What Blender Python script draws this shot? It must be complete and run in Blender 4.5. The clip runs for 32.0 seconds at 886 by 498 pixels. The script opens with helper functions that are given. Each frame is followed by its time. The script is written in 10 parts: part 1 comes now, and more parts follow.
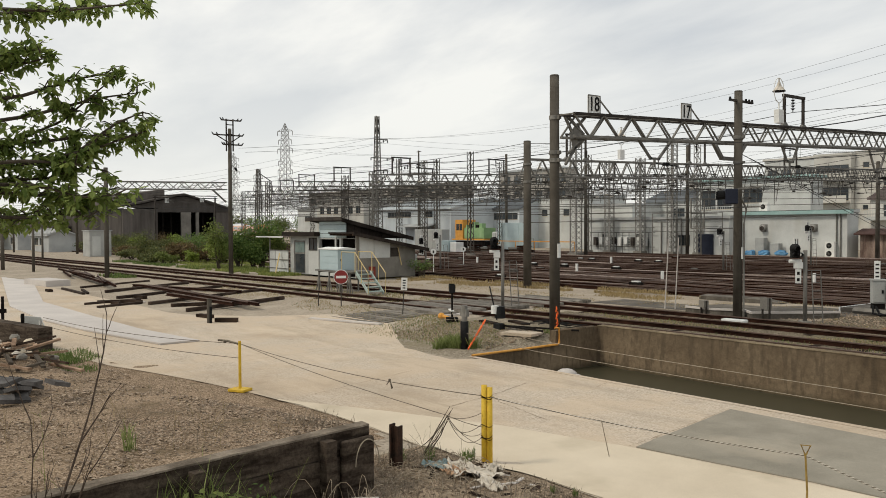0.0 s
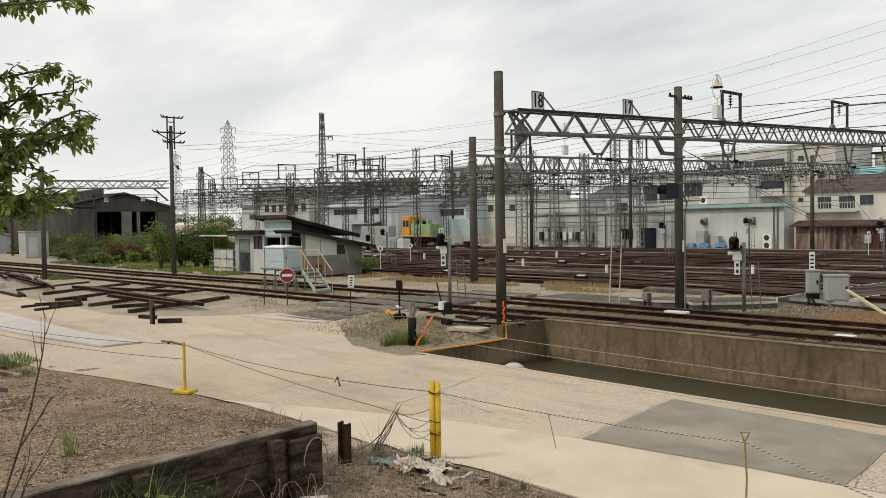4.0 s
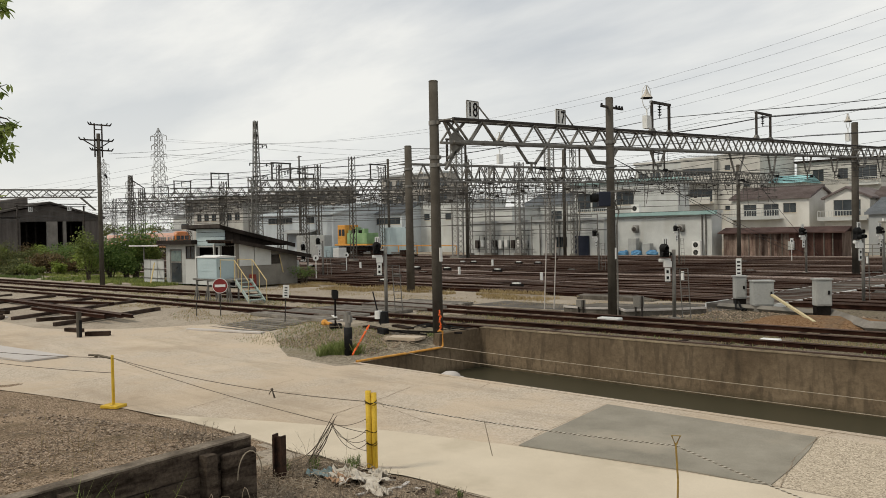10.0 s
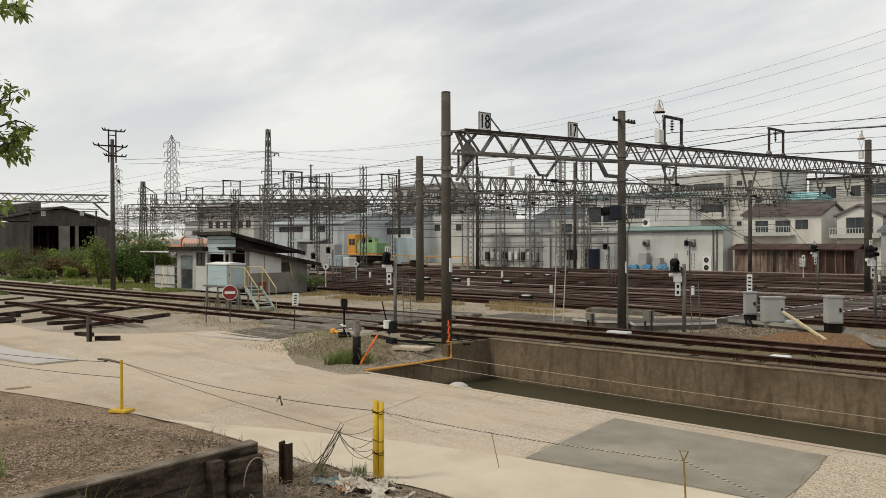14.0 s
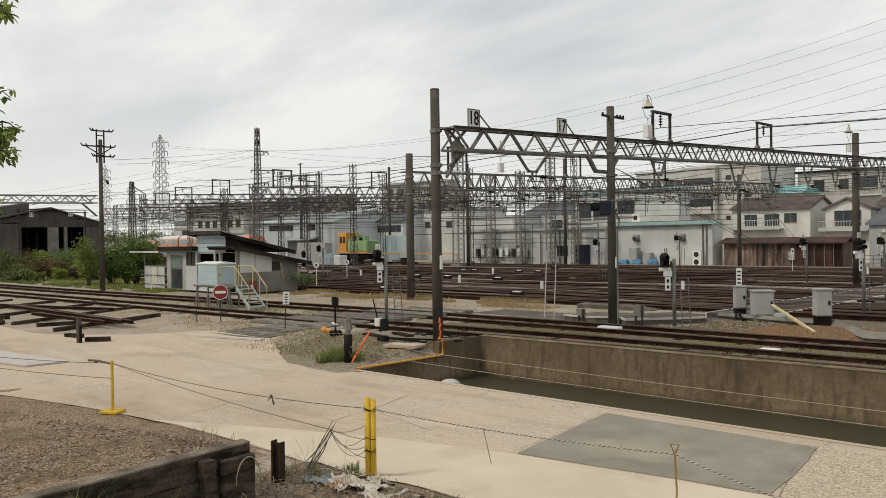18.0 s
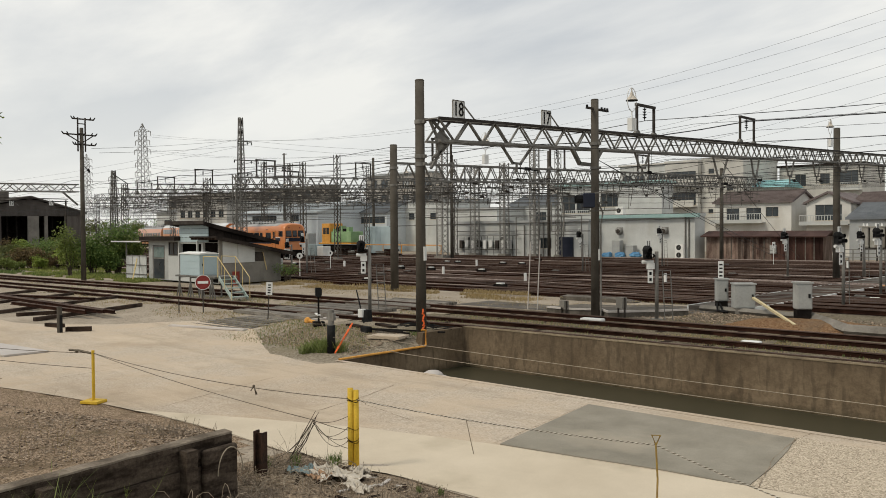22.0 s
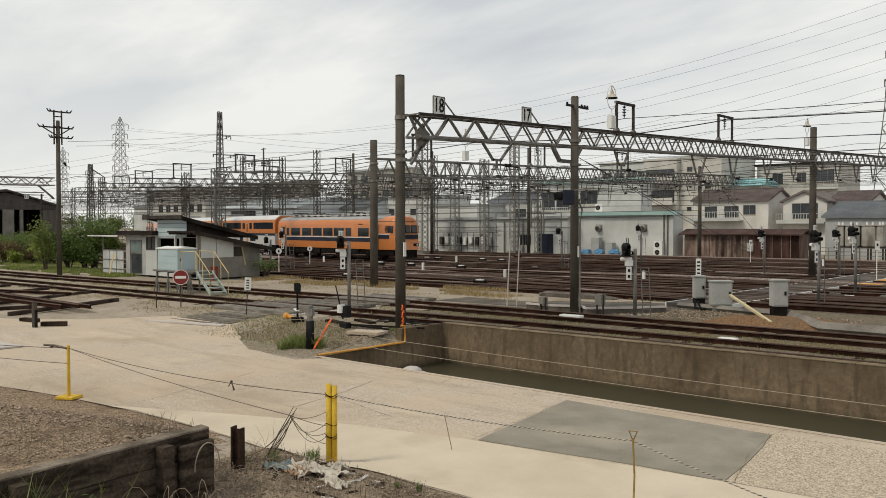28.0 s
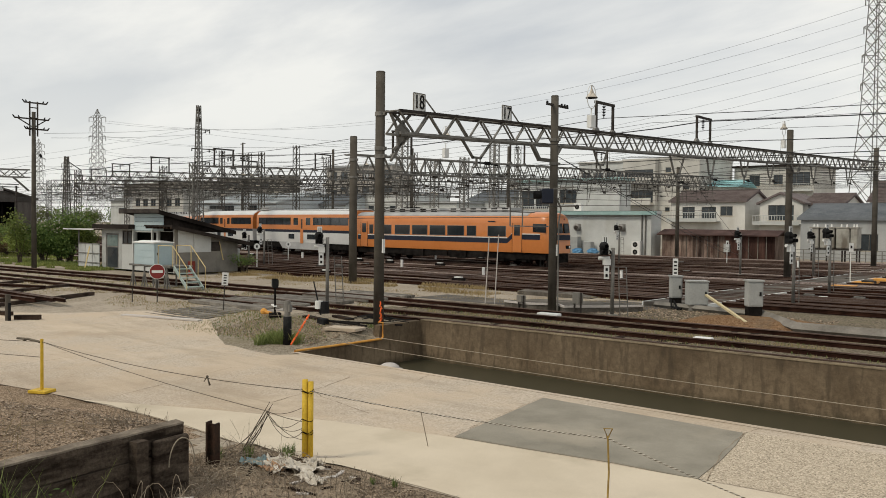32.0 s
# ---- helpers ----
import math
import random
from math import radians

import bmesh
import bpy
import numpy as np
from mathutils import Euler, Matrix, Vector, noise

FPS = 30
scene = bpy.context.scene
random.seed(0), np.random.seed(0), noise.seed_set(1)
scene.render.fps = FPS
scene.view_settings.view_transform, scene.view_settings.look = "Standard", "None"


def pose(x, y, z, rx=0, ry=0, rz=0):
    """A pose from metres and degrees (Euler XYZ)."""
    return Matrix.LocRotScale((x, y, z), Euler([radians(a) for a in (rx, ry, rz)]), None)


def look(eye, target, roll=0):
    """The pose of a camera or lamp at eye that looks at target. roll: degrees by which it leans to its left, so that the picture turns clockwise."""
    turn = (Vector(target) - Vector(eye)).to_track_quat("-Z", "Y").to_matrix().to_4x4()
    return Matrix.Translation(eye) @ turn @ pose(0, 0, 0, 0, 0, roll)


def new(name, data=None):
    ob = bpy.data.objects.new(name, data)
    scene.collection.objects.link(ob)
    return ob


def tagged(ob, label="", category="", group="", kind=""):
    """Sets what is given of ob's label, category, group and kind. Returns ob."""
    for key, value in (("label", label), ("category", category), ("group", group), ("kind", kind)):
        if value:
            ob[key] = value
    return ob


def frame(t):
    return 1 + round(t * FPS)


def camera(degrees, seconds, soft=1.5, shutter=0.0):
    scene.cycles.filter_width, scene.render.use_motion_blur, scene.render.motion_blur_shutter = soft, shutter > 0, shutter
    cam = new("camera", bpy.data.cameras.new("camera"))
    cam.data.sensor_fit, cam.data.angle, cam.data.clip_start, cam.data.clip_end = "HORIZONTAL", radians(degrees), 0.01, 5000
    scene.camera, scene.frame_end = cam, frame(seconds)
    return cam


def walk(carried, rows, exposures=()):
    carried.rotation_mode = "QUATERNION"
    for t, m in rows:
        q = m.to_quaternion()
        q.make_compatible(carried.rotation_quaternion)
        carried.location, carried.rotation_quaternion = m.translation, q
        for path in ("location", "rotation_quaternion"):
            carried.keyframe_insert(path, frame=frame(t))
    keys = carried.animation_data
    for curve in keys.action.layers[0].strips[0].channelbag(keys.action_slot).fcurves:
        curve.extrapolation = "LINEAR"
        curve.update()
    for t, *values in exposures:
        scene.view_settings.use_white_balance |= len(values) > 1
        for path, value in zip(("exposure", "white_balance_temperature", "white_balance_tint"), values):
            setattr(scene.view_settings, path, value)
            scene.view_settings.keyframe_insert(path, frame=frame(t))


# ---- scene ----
cam = camera(54.97, 32.0, 0.9)


def view(x, y, z, yaw, pitch, lean):
    """Eye, heading to the left, tilt up, lean to the left, in degrees."""
    return pose(x, y, z, 0, 0, yaw) @ pose(0, 0, 0, 90 + pitch, 0, 0) @ pose(0, 0, 0, 0, 0, lean)


PATH = [
    (0, view(-0.052, 0.003, 3.009, 51.763, -1.429, -0.243)),
    (0.5, view(-0.045, -0.004, 3.013, 52.084, -2.074, -0.450)),
    (1, view(-0.045, -0.002, 3.013, 52.062, -2.196, -0.451)),
    (1.5, view(-0.046, -0.001, 3.015, 51.361, -2.232, -0.793)),
    (2, view(-0.035, -0.014, 3.019, 50.392, -2.026, -0.286)),
    (2.5, view(-0.033, -0.028, 3.020, 49.943, -1.688, -0.016)),
    (3, view(-0.030, -0.021, 3.024, 49.436, -1.624, -0.316)),
    (3.5, view(-0.026, -0.011, 3.015, 48.761, -1.769, -0.716)),
    (5.5, view(-0.022, -0.001, 3.009, 46.053, -1.100, -0.343)),
    (6, view(-0.015, 0.000, 3.014, 44.903, -0.985, -0.030)),
    (6.5, view(-0.012, 0.001, 3.019, 44.021, -0.996, -0.025)),
    (7, view(-0.012, 0.005, 3.014, 43.804, -0.913, -0.093)),
    (7.5, view(-0.008, 0.000, 3.015, 43.643, -0.899, -0.231)),
    (8, view(-0.010, 0.006, 3.016, 43.470, -0.926, -0.100)),
    (8.5, view(-0.014, 0.003, 3.017, 43.278, -0.791, -0.179)),
    (9, view(-0.015, 0.010, 3.018, 43.253, -0.906, -0.687)),
    (9.5, view(-0.011, 0.007, 3.015, 43.612, -1.055, -0.976)),
    (10, view(-0.018, 0.010, 3.013, 43.920, -1.199, -1.133)),
    (10.5, view(-0.015, 0.005, 3.008, 44.032, -1.233, -0.959)),
    (11, view(-0.013, -0.001, 3.013, 44.066, -0.723, -0.337)),
    (11.5, view(-0.020, 0.009, 3.008, 44.285, -0.170, 0.105)),
    (12, view(-0.011, 0.000, 3.010, 44.559, -0.199, 0.048)),
    (12.5, view(-0.015, 0.005, 3.006, 44.665, -0.314, 0.015)),
    (13, view(-0.021, 0.007, 3.008, 44.636, -0.355, 0.035)),
    (13.5, view(-0.010, -0.003, 3.008, 44.598, -0.405, -0.090)),
    (14, view(-0.013, 0.001, 3.005, 44.578, -0.458, -0.166)),
    (14.5, view(-0.011, 0.001, 3.004, 44.507, -0.574, -0.138)),
    (16.5, view(-0.010, -0.004, 3.002, 44.331, -0.443, 0.261)),
    (17, view(-0.011, -0.001, 3.003, 44.287, -0.306, 0.007)),
    (17.5, view(-0.010, -0.000, 3.002, 44.159, -0.447, -0.499)),
    (18, view(0.002, 0.000, 3.001, 43.957, -0.649, -0.768)),
    (18.5, view(-0.007, 0.011, 2.999, 43.801, -0.815, -0.719)),
    (19, view(-0.001, 0.000, 2.998, 43.560, -0.911, -0.660)),
    (19.5, view(-0.003, 0.007, 3.000, 43.370, -0.924, -0.627)),
    (20, view(-0.003, 0.000, 2.997, 43.297, -0.864, -0.480)),
    (20.5, view(0.001, -0.002, 2.999, 43.289, -0.884, -0.474)),
    (21, view(-0.010, 0.017, 2.995, 43.177, -0.992, -0.498)),
    (21.5, view(-0.004, 0.007, 2.991, 43.021, -1.102, -0.463)),
    (22, view(-0.001, 0.001, 2.991, 42.874, -1.223, -0.403)),
    (22.5, view(0.002, -0.002, 2.991, 42.740, -1.264, -0.360)),
    (23, view(0.001, 0.002, 2.991, 42.687, -1.398, -0.683)),
    (23.5, view(-0.002, 0.013, 2.988, 42.602, -1.628, -0.997)),
    (24, view(0.008, 0.008, 2.988, 42.386, -1.724, -1.084)),
    (24.5, view(0.013, 0.005, 2.988, 42.201, -1.766, -1.115)),
    (25, view(0.008, 0.008, 2.990, 42.078, -1.828, -1.052)),
    (25.5, view(0.006, 0.010, 2.984, 41.981, -1.858, -0.961)),
    (27.5, view(0.002, 0.019, 2.985, 41.690, -1.527, -0.257)),
    (28, view(-0.001, 0.012, 2.986, 41.524, -1.483, -0.064)),
    (28.5, view(0.005, 0.012, 2.985, 41.439, -1.412, -0.056)),
    (29, view(0.011, 0.010, 2.982, 41.313, -1.441, -0.193)),
    (29.5, view(0.009, 0.007, 2.984, 41.075, -1.528, -0.188)),
    (30, view(0.013, 0.003, 2.981, 40.870, -1.640, -0.101)),
    (30.5, view(0.009, 0.014, 2.982, 40.636, -1.744, -0.013)),
    (31, view(0.018, -0.000, 2.982, 40.428, -1.838, 0.044)),
    (31.5, view(0.006, 0.014, 2.975, 40.254, -1.803, 0.353)),
    (32, view(0.015, 0.014, 2.976, 40.126, -1.645, 0.626)),
]
walk(cam, PATH, [(0.0, 0.08), (2.0, 0.15), (4.5, 0.1), (8.0, 0.05), (9.5, 0.0), (32.0, 0.0)])

# ---- world and light ----
world = bpy.data.worlds.new("overcast_sky")
scene.world = world
world.use_nodes = True
wn, wl = world.node_tree.nodes, world.node_tree.links
wn.clear()
sky = wn.new("ShaderNodeTexSky")
sky.sky_type, sky.sun_disc = "NISHITA", False
sky.sun_elevation, sky.sun_rotation = radians(48), radians(202)
sky_gain = wn.new("ShaderNodeVectorMath")
sky_gain.operation = "SCALE"
sky_gain.inputs["Scale"].default_value = 0.11
wl.new(sky.outputs[0], sky_gain.inputs[0])
tc = wn.new("ShaderNodeTexCoord")
sep = wn.new("ShaderNodeSeparateXYZ")
wl.new(tc.outputs["Generated"], sep.inputs[0])
# clouds lie on a flat layer: direction divided by its height
lift = wn.new("ShaderNodeMath")
lift.operation = "ADD"
lift.inputs[1].default_value = 0.22
wl.new(sep.outputs["Z"], lift.inputs[0])
lim = wn.new("ShaderNodeMath")
lim.operation = "MAXIMUM"
lim.inputs[1].default_value = 0.05
wl.new(lift.outputs[0], lim.inputs[0])
flat = wn.new("ShaderNodeVectorMath")
flat.operation = "DIVIDE"
wl.new(tc.outputs["Generated"], flat.inputs[0])
comb = wn.new("ShaderNodeCombineXYZ")
for k in range(3):
    wl.new(lim.outputs[0], comb.inputs[k])
wl.new(comb.outputs[0], flat.inputs[1])
turn = wn.new("ShaderNodeMapping")
turn.inputs["Rotation"].default_value = (0, 0, radians(18))
turn.inputs["Scale"].default_value = (0.85, 1.5, 0.4)
wl.new(flat.outputs[0], turn.inputs["Vector"])
cl = wn.new("ShaderNodeTexNoise")
cl.inputs["Scale"].default_value, cl.inputs["Detail"].default_value = 0.95, 7.0
cl.inputs["Roughness"].default_value, cl.inputs["Distortion"].default_value = 0.55, 0.15
wl.new(turn.outputs[0], cl.inputs["Vector"])
ramp = wn.new("ShaderNodeValToRGB")
ramp.color_ramp.elements[0].position, ramp.color_ramp.elements[0].color = 0.38, (0.555, 0.585, 0.615, 1)
ramp.color_ramp.elements[1].position, ramp.color_ramp.elements[1].color = 0.64, (0.95, 0.938, 0.885, 1)
mid = ramp.color_ramp.elements.new(0.54)
mid.color = (0.775, 0.782, 0.768, 1)
wl.new(cl.outputs["Fac"], ramp.inputs[0])
haze = wn.new("ShaderNodeMapRange")
haze.inputs["From Min"].default_value, haze.inputs["From Max"].default_value = 0.0, 0.26
wl.new(sep.outputs["Z"], haze.inputs["Value"])
low = wn.new("ShaderNodeMix")
low.data_type = "RGBA"
low.inputs["A"].default_value = (0.87, 0.868, 0.825, 1)
wl.new(haze.outputs[0], low.inputs["Factor"])
wl.new(ramp.outputs[0], low.inputs["B"])
both = wn.new("ShaderNodeMix")
both.data_type = "RGBA"
both.inputs["Factor"].default_value = 0.93
wl.new(sky_gain.outputs[0], both.inputs["A"])
wl.new(low.outputs["Result"], both.inputs["B"])
bg = wn.new("ShaderNodeBackground")
bg.inputs["Strength"].default_value = 1.0
wl.new(both.outputs["Result"], bg.inputs["Color"])
wo = wn.new("ShaderNodeOutputWorld")
wl.new(bg.outputs[0], wo.inputs["Surface"])
sun = new("sun", bpy.data.lights.new("sun", "SUN"))
sun.data.energy, sun.data.angle, sun.data.color = 1.62, radians(12), (1.0, 0.91, 0.76)
sun.matrix_world = look((-45, -30, 60), (-25, 20, 0))


# ---- materials ----
def mat(name, c1, c2, scale=2.0, rough=0.8, metal=0.0, bump=0.15, grain=30.0, spot=0.35, spec=0.12, vary=0.0, stain=None, streak=0.0, coat=0.0):
    """Two colours mixed over metres (scale) with a fine grain, a bump, and a change from object to object (vary)."""
    m = bpy.data.materials.new(name)
    m.use_nodes = True
    n, l = m.node_tree.nodes, m.node_tree.links
    b = n["Principled BSDF"]
    b.inputs["Roughness"].default_value, b.inputs["Metallic"].default_value = rough, metal
    b.inputs["Specular IOR Level"].default_value = spec
    b.inputs["Coat Weight"].default_value = coat
    t = n.new("ShaderNodeTexCoord")
    big = n.new("ShaderNodeTexNoise")
    big.inputs["Scale"].default_value, big.inputs["Detail"].default_value, big.inputs["Roughness"].default_value = scale, 6, 0.6
    src = t.outputs["Object"]
    if streak:
        mp = n.new("ShaderNodeMapping")
        mp.inputs["Scale"].default_value = (1, 1, streak)
        l.new(src, mp.inputs[0])
        l.new(mp.outputs[0], big.inputs["Vector"])
    else:
        l.new(src, big.inputs["Vector"])
    r = n.new("ShaderNodeValToRGB")
    r.color_ramp.elements[0].position, r.color_ramp.elements[0].color = 0.35, (*c1, 1)
    r.color_ramp.elements[1].position, r.color_ramp.elements[1].color = 0.65, (*c2, 1)
    l.new(big.outputs["Fac"], r.inputs[0])
    fine = n.new("ShaderNodeTexNoise")
    fine.inputs["Scale"].default_value, fine.inputs["Detail"].default_value, fine.inputs["Roughness"].default_value = grain, 4, 0.7
    l.new(src, fine.inputs["Vector"])
    k = n.new("ShaderNodeMapRange")
    k.inputs["From Min"].default_value, k.inputs["From Max"].default_value = 0.25, 0.75
    k.inputs["To Min"].default_value, k.inputs["To Max"].default_value = 1 - spot, 1 + spot
    l.new(fine.outputs["Fac"], k.inputs["Value"])
    mul = n.new("ShaderNodeVectorMath")
    mul.operation = "SCALE"
    l.new(r.outputs[0], mul.inputs[0])
    l.new(k.outputs[0], mul.inputs["Scale"])
    out = mul.outputs[0]
    if stain:
        sn = n.new("ShaderNodeTexNoise")
        sn.inputs["Scale"].default_value, sn.inputs["Detail"].default_value = stain[1], 5
        mp2 = n.new("ShaderNodeMapping")
        mp2.inputs["Scale"].default_value = (1, 1, stain[4] if len(stain) > 4 else 1)
        l.new(src, mp2.inputs[0])
        l.new(mp2.outputs[0], sn.inputs["Vector"])
        sr = n.new("ShaderNodeMapRange")
        sr.inputs["From Min"].default_value, sr.inputs["From Max"].default_value = stain[2], stain[2] + 0.12
        sr.inputs["To Max"].default_value = stain[3]
        l.new(sn.outputs["Fac"], sr.inputs["Value"])
        sm = n.new("ShaderNodeMix")
        sm.data_type = "RGBA"
        sm.inputs["B"].default_value = (*stain[0], 1)
        l.new(sr.outputs[0], sm.inputs["Factor"])
        l.new(out, sm.inputs["A"])
        out = sm.outputs["Result"]
    if vary:
        oi = n.new("ShaderNodeObjectInfo")
        vr = n.new("ShaderNodeMapRange")
        vr.inputs["To Min"].default_value, vr.inputs["To Max"].default_value = 1 - vary, 1 + vary
        l.new(oi.outputs["Random"], vr.inputs["Value"])
        m2 = n.new("ShaderNodeVectorMath")
        m2.operation = "SCALE"
        l.new(out, m2.inputs[0])
        l.new(vr.outputs[0], m2.inputs["Scale"])
        out = m2.outputs[0]
    l.new(out, b.inputs["Base Color"])
    if bump:
        bp = n.new("ShaderNodeBump")
        bp.inputs["Strength"].default_value, bp.inputs["Distance"].default_value = bump, 0.02
        l.new(fine.outputs["Fac"], bp.inputs["Height"])
        l.new(bp.outputs[0], b.inputs["Normal"])
    return m


def stones(name, cols, size, rough=0.9, depth=0.03, patch=None):
    """Loose stones: cells with a colour each, and dirt in patches."""
    m = bpy.data.materials.new(name)
    m.use_nodes = True
    n, l = m.node_tree.nodes, m.node_tree.links
    b = n["Principled BSDF"]
    b.inputs["Roughness"].default_value, b.inputs["Specular IOR Level"].default_value = rough, 0.03
    t = n.new("ShaderNodeTexCoord")
    v = n.new("ShaderNodeTexVoronoi")
    v.inputs["Scale"].default_value = 1 / size
    l.new(t.outputs["Object"], v.inputs["Vector"])
    s = n.new("ShaderNodeSeparateColor")
    l.new(v.outputs["Color"], s.inputs[0])
    r = n.new("ShaderNodeValToRGB")
    els = r.color_ramp.elements
    while len(els) < len(cols):
        els.new(0.5)
    for i, c in enumerate(cols):
        els[i].position, els[i].color = i / (len(cols) - 1), (*c, 1)
    l.new(s.outputs[0], r.inputs[0])
    out = r.outputs[0]
    for colour, sc, lo, amount, *pull in patch or ():
        p = n.new("ShaderNodeTexNoise")
        p.inputs["Scale"].default_value, p.inputs["Detail"].default_value, p.inputs["Roughness"].default_value = sc, 6, 0.65
        mp = n.new("ShaderNodeMapping")
        mp.inputs["Scale"].default_value = (pull[0] if pull else 1, 1, 1)
        mp.inputs["Rotation"].default_value = (0, 0, radians(pull[1]) if pull else 0)
        l.new(t.outputs["Object"], mp.inputs[0])
        l.new(mp.outputs[0], p.inputs["Vector"])
        k = n.new("ShaderNodeMapRange")
        k.inputs["From Min"].default_value, k.inputs["From Max"].default_value, k.inputs["To Max"].default_value = lo, lo + 0.15, amount
        l.new(p.outputs["Fac"], k.inputs["Value"])
        x = n.new("ShaderNodeMix")
        x.data_type = "RGBA"
        x.inputs["B"].default_value = (*colour, 1)
        l.new(k.outputs[0], x.inputs["Factor"])
        l.new(out, x.inputs["A"])
        out = x.outputs["Result"]
    l.new(out, b.inputs["Base Color"])
    bp = n.new("ShaderNodeBump")
    bp.inputs["Strength"].default_value, bp.inputs["Distance"].default_value, bp.invert = 0.7, depth, True
    l.new(v.outputs["Distance"], bp.inputs["Height"])
    l.new(bp.outputs[0], b.inputs["Normal"])
    return m


def glass_dark(name, tint, rough=0.08):
    m = mat(name, tint, tuple(c * 1.6 for c in tint), 0.6, rough, 0.0, 0.0, 4, 0.2, 0.5)
    return m


BALLAST = stones("yard_ballast", [(0.016, 0.010, 0.008), (0.05, 0.034, 0.027), (0.12, 0.094, 0.076), (0.03, 0.018, 0.014)], 0.07, patch=[((0.020, 0.012, 0.010), 0.5, 0.46, 0.75), ((0.12, 0.092, 0.07), 0.21, 0.62, 0.45), ((0.25, 0.20, 0.17), 1.1, 0.60, 0.7, 0.1, 2), ((0.012, 0.008, 0.007), 1.6, 0.54, 0.7, 0.08, -3)])
DIRT = stones("dry_dirt", [(0.29, 0.245, 0.19), (0.37, 0.318, 0.252), (0.22, 0.183, 0.14)], 0.05, depth=0.012, patch=[((0.43, 0.375, 0.30), 0.35, 0.5, 0.7), ((0.15, 0.125, 0.06), 0.6, 0.58, 0.55)])
GRAVEL = stones("loose_gravel", [(0.06, 0.04, 0.025), (0.19, 0.134, 0.086), (0.42, 0.325, 0.235), (0.105, 0.072, 0.045)], 0.02, depth=0.012, patch=[((0.33, 0.245, 0.165), 0.35, 0.50, 0.75), ((0.12, 0.088, 0.055), 0.8, 0.5, 0.65), ((0.085, 0.07, 0.034), 1.6, 0.6, 0.5)])
SOIL = stones("weedy_soil", [(0.08, 0.059, 0.039), (0.20, 0.152, 0.104), (0.34, 0.268, 0.195), (0.12, 0.09, 0.06)], 0.022, depth=0.015, patch=[((0.085, 0.066, 0.04), 0.9, 0.55, 0.5), ((0.36, 0.285, 0.205), 0.5, 0.47, 0.75)])
CONCRETE = stones("weathered_concrete_road", [(0.415, 0.35, 0.275), (0.485, 0.413, 0.328), (0.565, 0.487, 0.393), (0.345, 0.29, 0.228)], 0.03, depth=0.008, patch=[((0.52, 0.42, 0.31), 0.5, 0.44, 0.7), ((0.385, 0.30, 0.21), 0.17, 0.5, 0.6), ((0.62, 0.52, 0.395), 0.33, 0.56, 0.55), ((0.23, 0.185, 0.14), 1.1, 0.62, 0.5), ((0.27, 0.22, 0.165), 6.0, 0.6, 0.35), ((0.31, 0.255, 0.19), 0.9, 0.52, 0.5, 0.18, 12), ((0.64, 0.54, 0.42), 1.6, 0.57, 0.4, 0.15, -8)])
CONC_LIGHT = mat("smooth_light_concrete", (0.53, 0.455, 0.345), (0.605, 0.525, 0.405), 0.8, 0.88, 0, 0.12, 60, 0.1, stain=((0.37, 0.315, 0.225), 0.6, 0.56, 0.5))
ASPHALT = mat("grey_asphalt_patch", (0.225, 0.206, 0.165), (0.31, 0.283, 0.23), 0.9, 0.92, 0, 0.4, 70, 0.28, stain=((0.40, 0.35, 0.275), 0.55, 0.52, 0.55))
WALLCONC = mat("stained_canal_concrete", (0.13, 0.098, 0.06), (0.26, 0.205, 0.13), 1.1, 0.92, 0, 0.5, 14, 0.4, stain=((0.06, 0.046, 0.032), 2.6, 0.53, 0.55, 0.3), streak=0.6)


def canal_wall_mat(name):
    """Damp old concrete: blotches, thin upright streaks, dark runs from the top edge, a tide line above the water."""
    m = mat(name, (0.128, 0.093, 0.058), (0.242, 0.183, 0.119), 0.5, 0.93, 0, 0.6, 9, 0.3, stain=((0.06, 0.047, 0.033), 6.0, 0.53, 0.5, 0.22))
    n, l = m.node_tree.nodes, m.node_tree.links
    b = n["Principled BSDF"]
    base = b.inputs["Base Color"].links[0].from_socket
    t = n.new("ShaderNodeTexCoord")
    sp = n.new("ShaderNodeSeparateXYZ")
    l.new(t.outputs["Object"], sp.inputs[0])
    run = n.new("ShaderNodeTexNoise")
    run.inputs["Scale"].default_value, run.inputs["Detail"].default_value = 2.4, 6
    mp = n.new("ShaderNodeMapping")
    mp.inputs["Scale"].default_value = (1, 1, 0.10)
    l.new(t.outputs["Object"], mp.inputs[0])
    l.new(mp.outputs[0], run.inputs["Vector"])
    for lo, hi, colour, amount in ((-0.95, 0.05, (0.07, 0.051, 0.034), 0.95), (-1.02, -1.22, (0.05, 0.044, 0.026), 1.5)):
        z = n.new("ShaderNodeMapRange")
        z.inputs["From Min"].default_value, z.inputs["From Max"].default_value = lo, hi
        l.new(sp.outputs["Z"], z.inputs["Value"])
        k = n.new("ShaderNodeMath")
        k.operation = "MULTIPLY"
        l.new(z.outputs[0], k.inputs[0])
        l.new(run.outputs["Fac"], k.inputs[1])
        g = n.new("ShaderNodeMath")
        g.operation, g.use_clamp = "MULTIPLY", True
        g.inputs[1].default_value = amount
        l.new(k.outputs[0], g.inputs[0])
        x = n.new("ShaderNodeMix")
        x.data_type = "RGBA"
        x.inputs["B"].default_value = (*colour, 1)
        l.new(g.outputs[0], x.inputs["Factor"])
        l.new(base, x.inputs["A"])
        base = x.outputs["Result"]
    l.new(base, b.inputs["Base Color"])
    return m


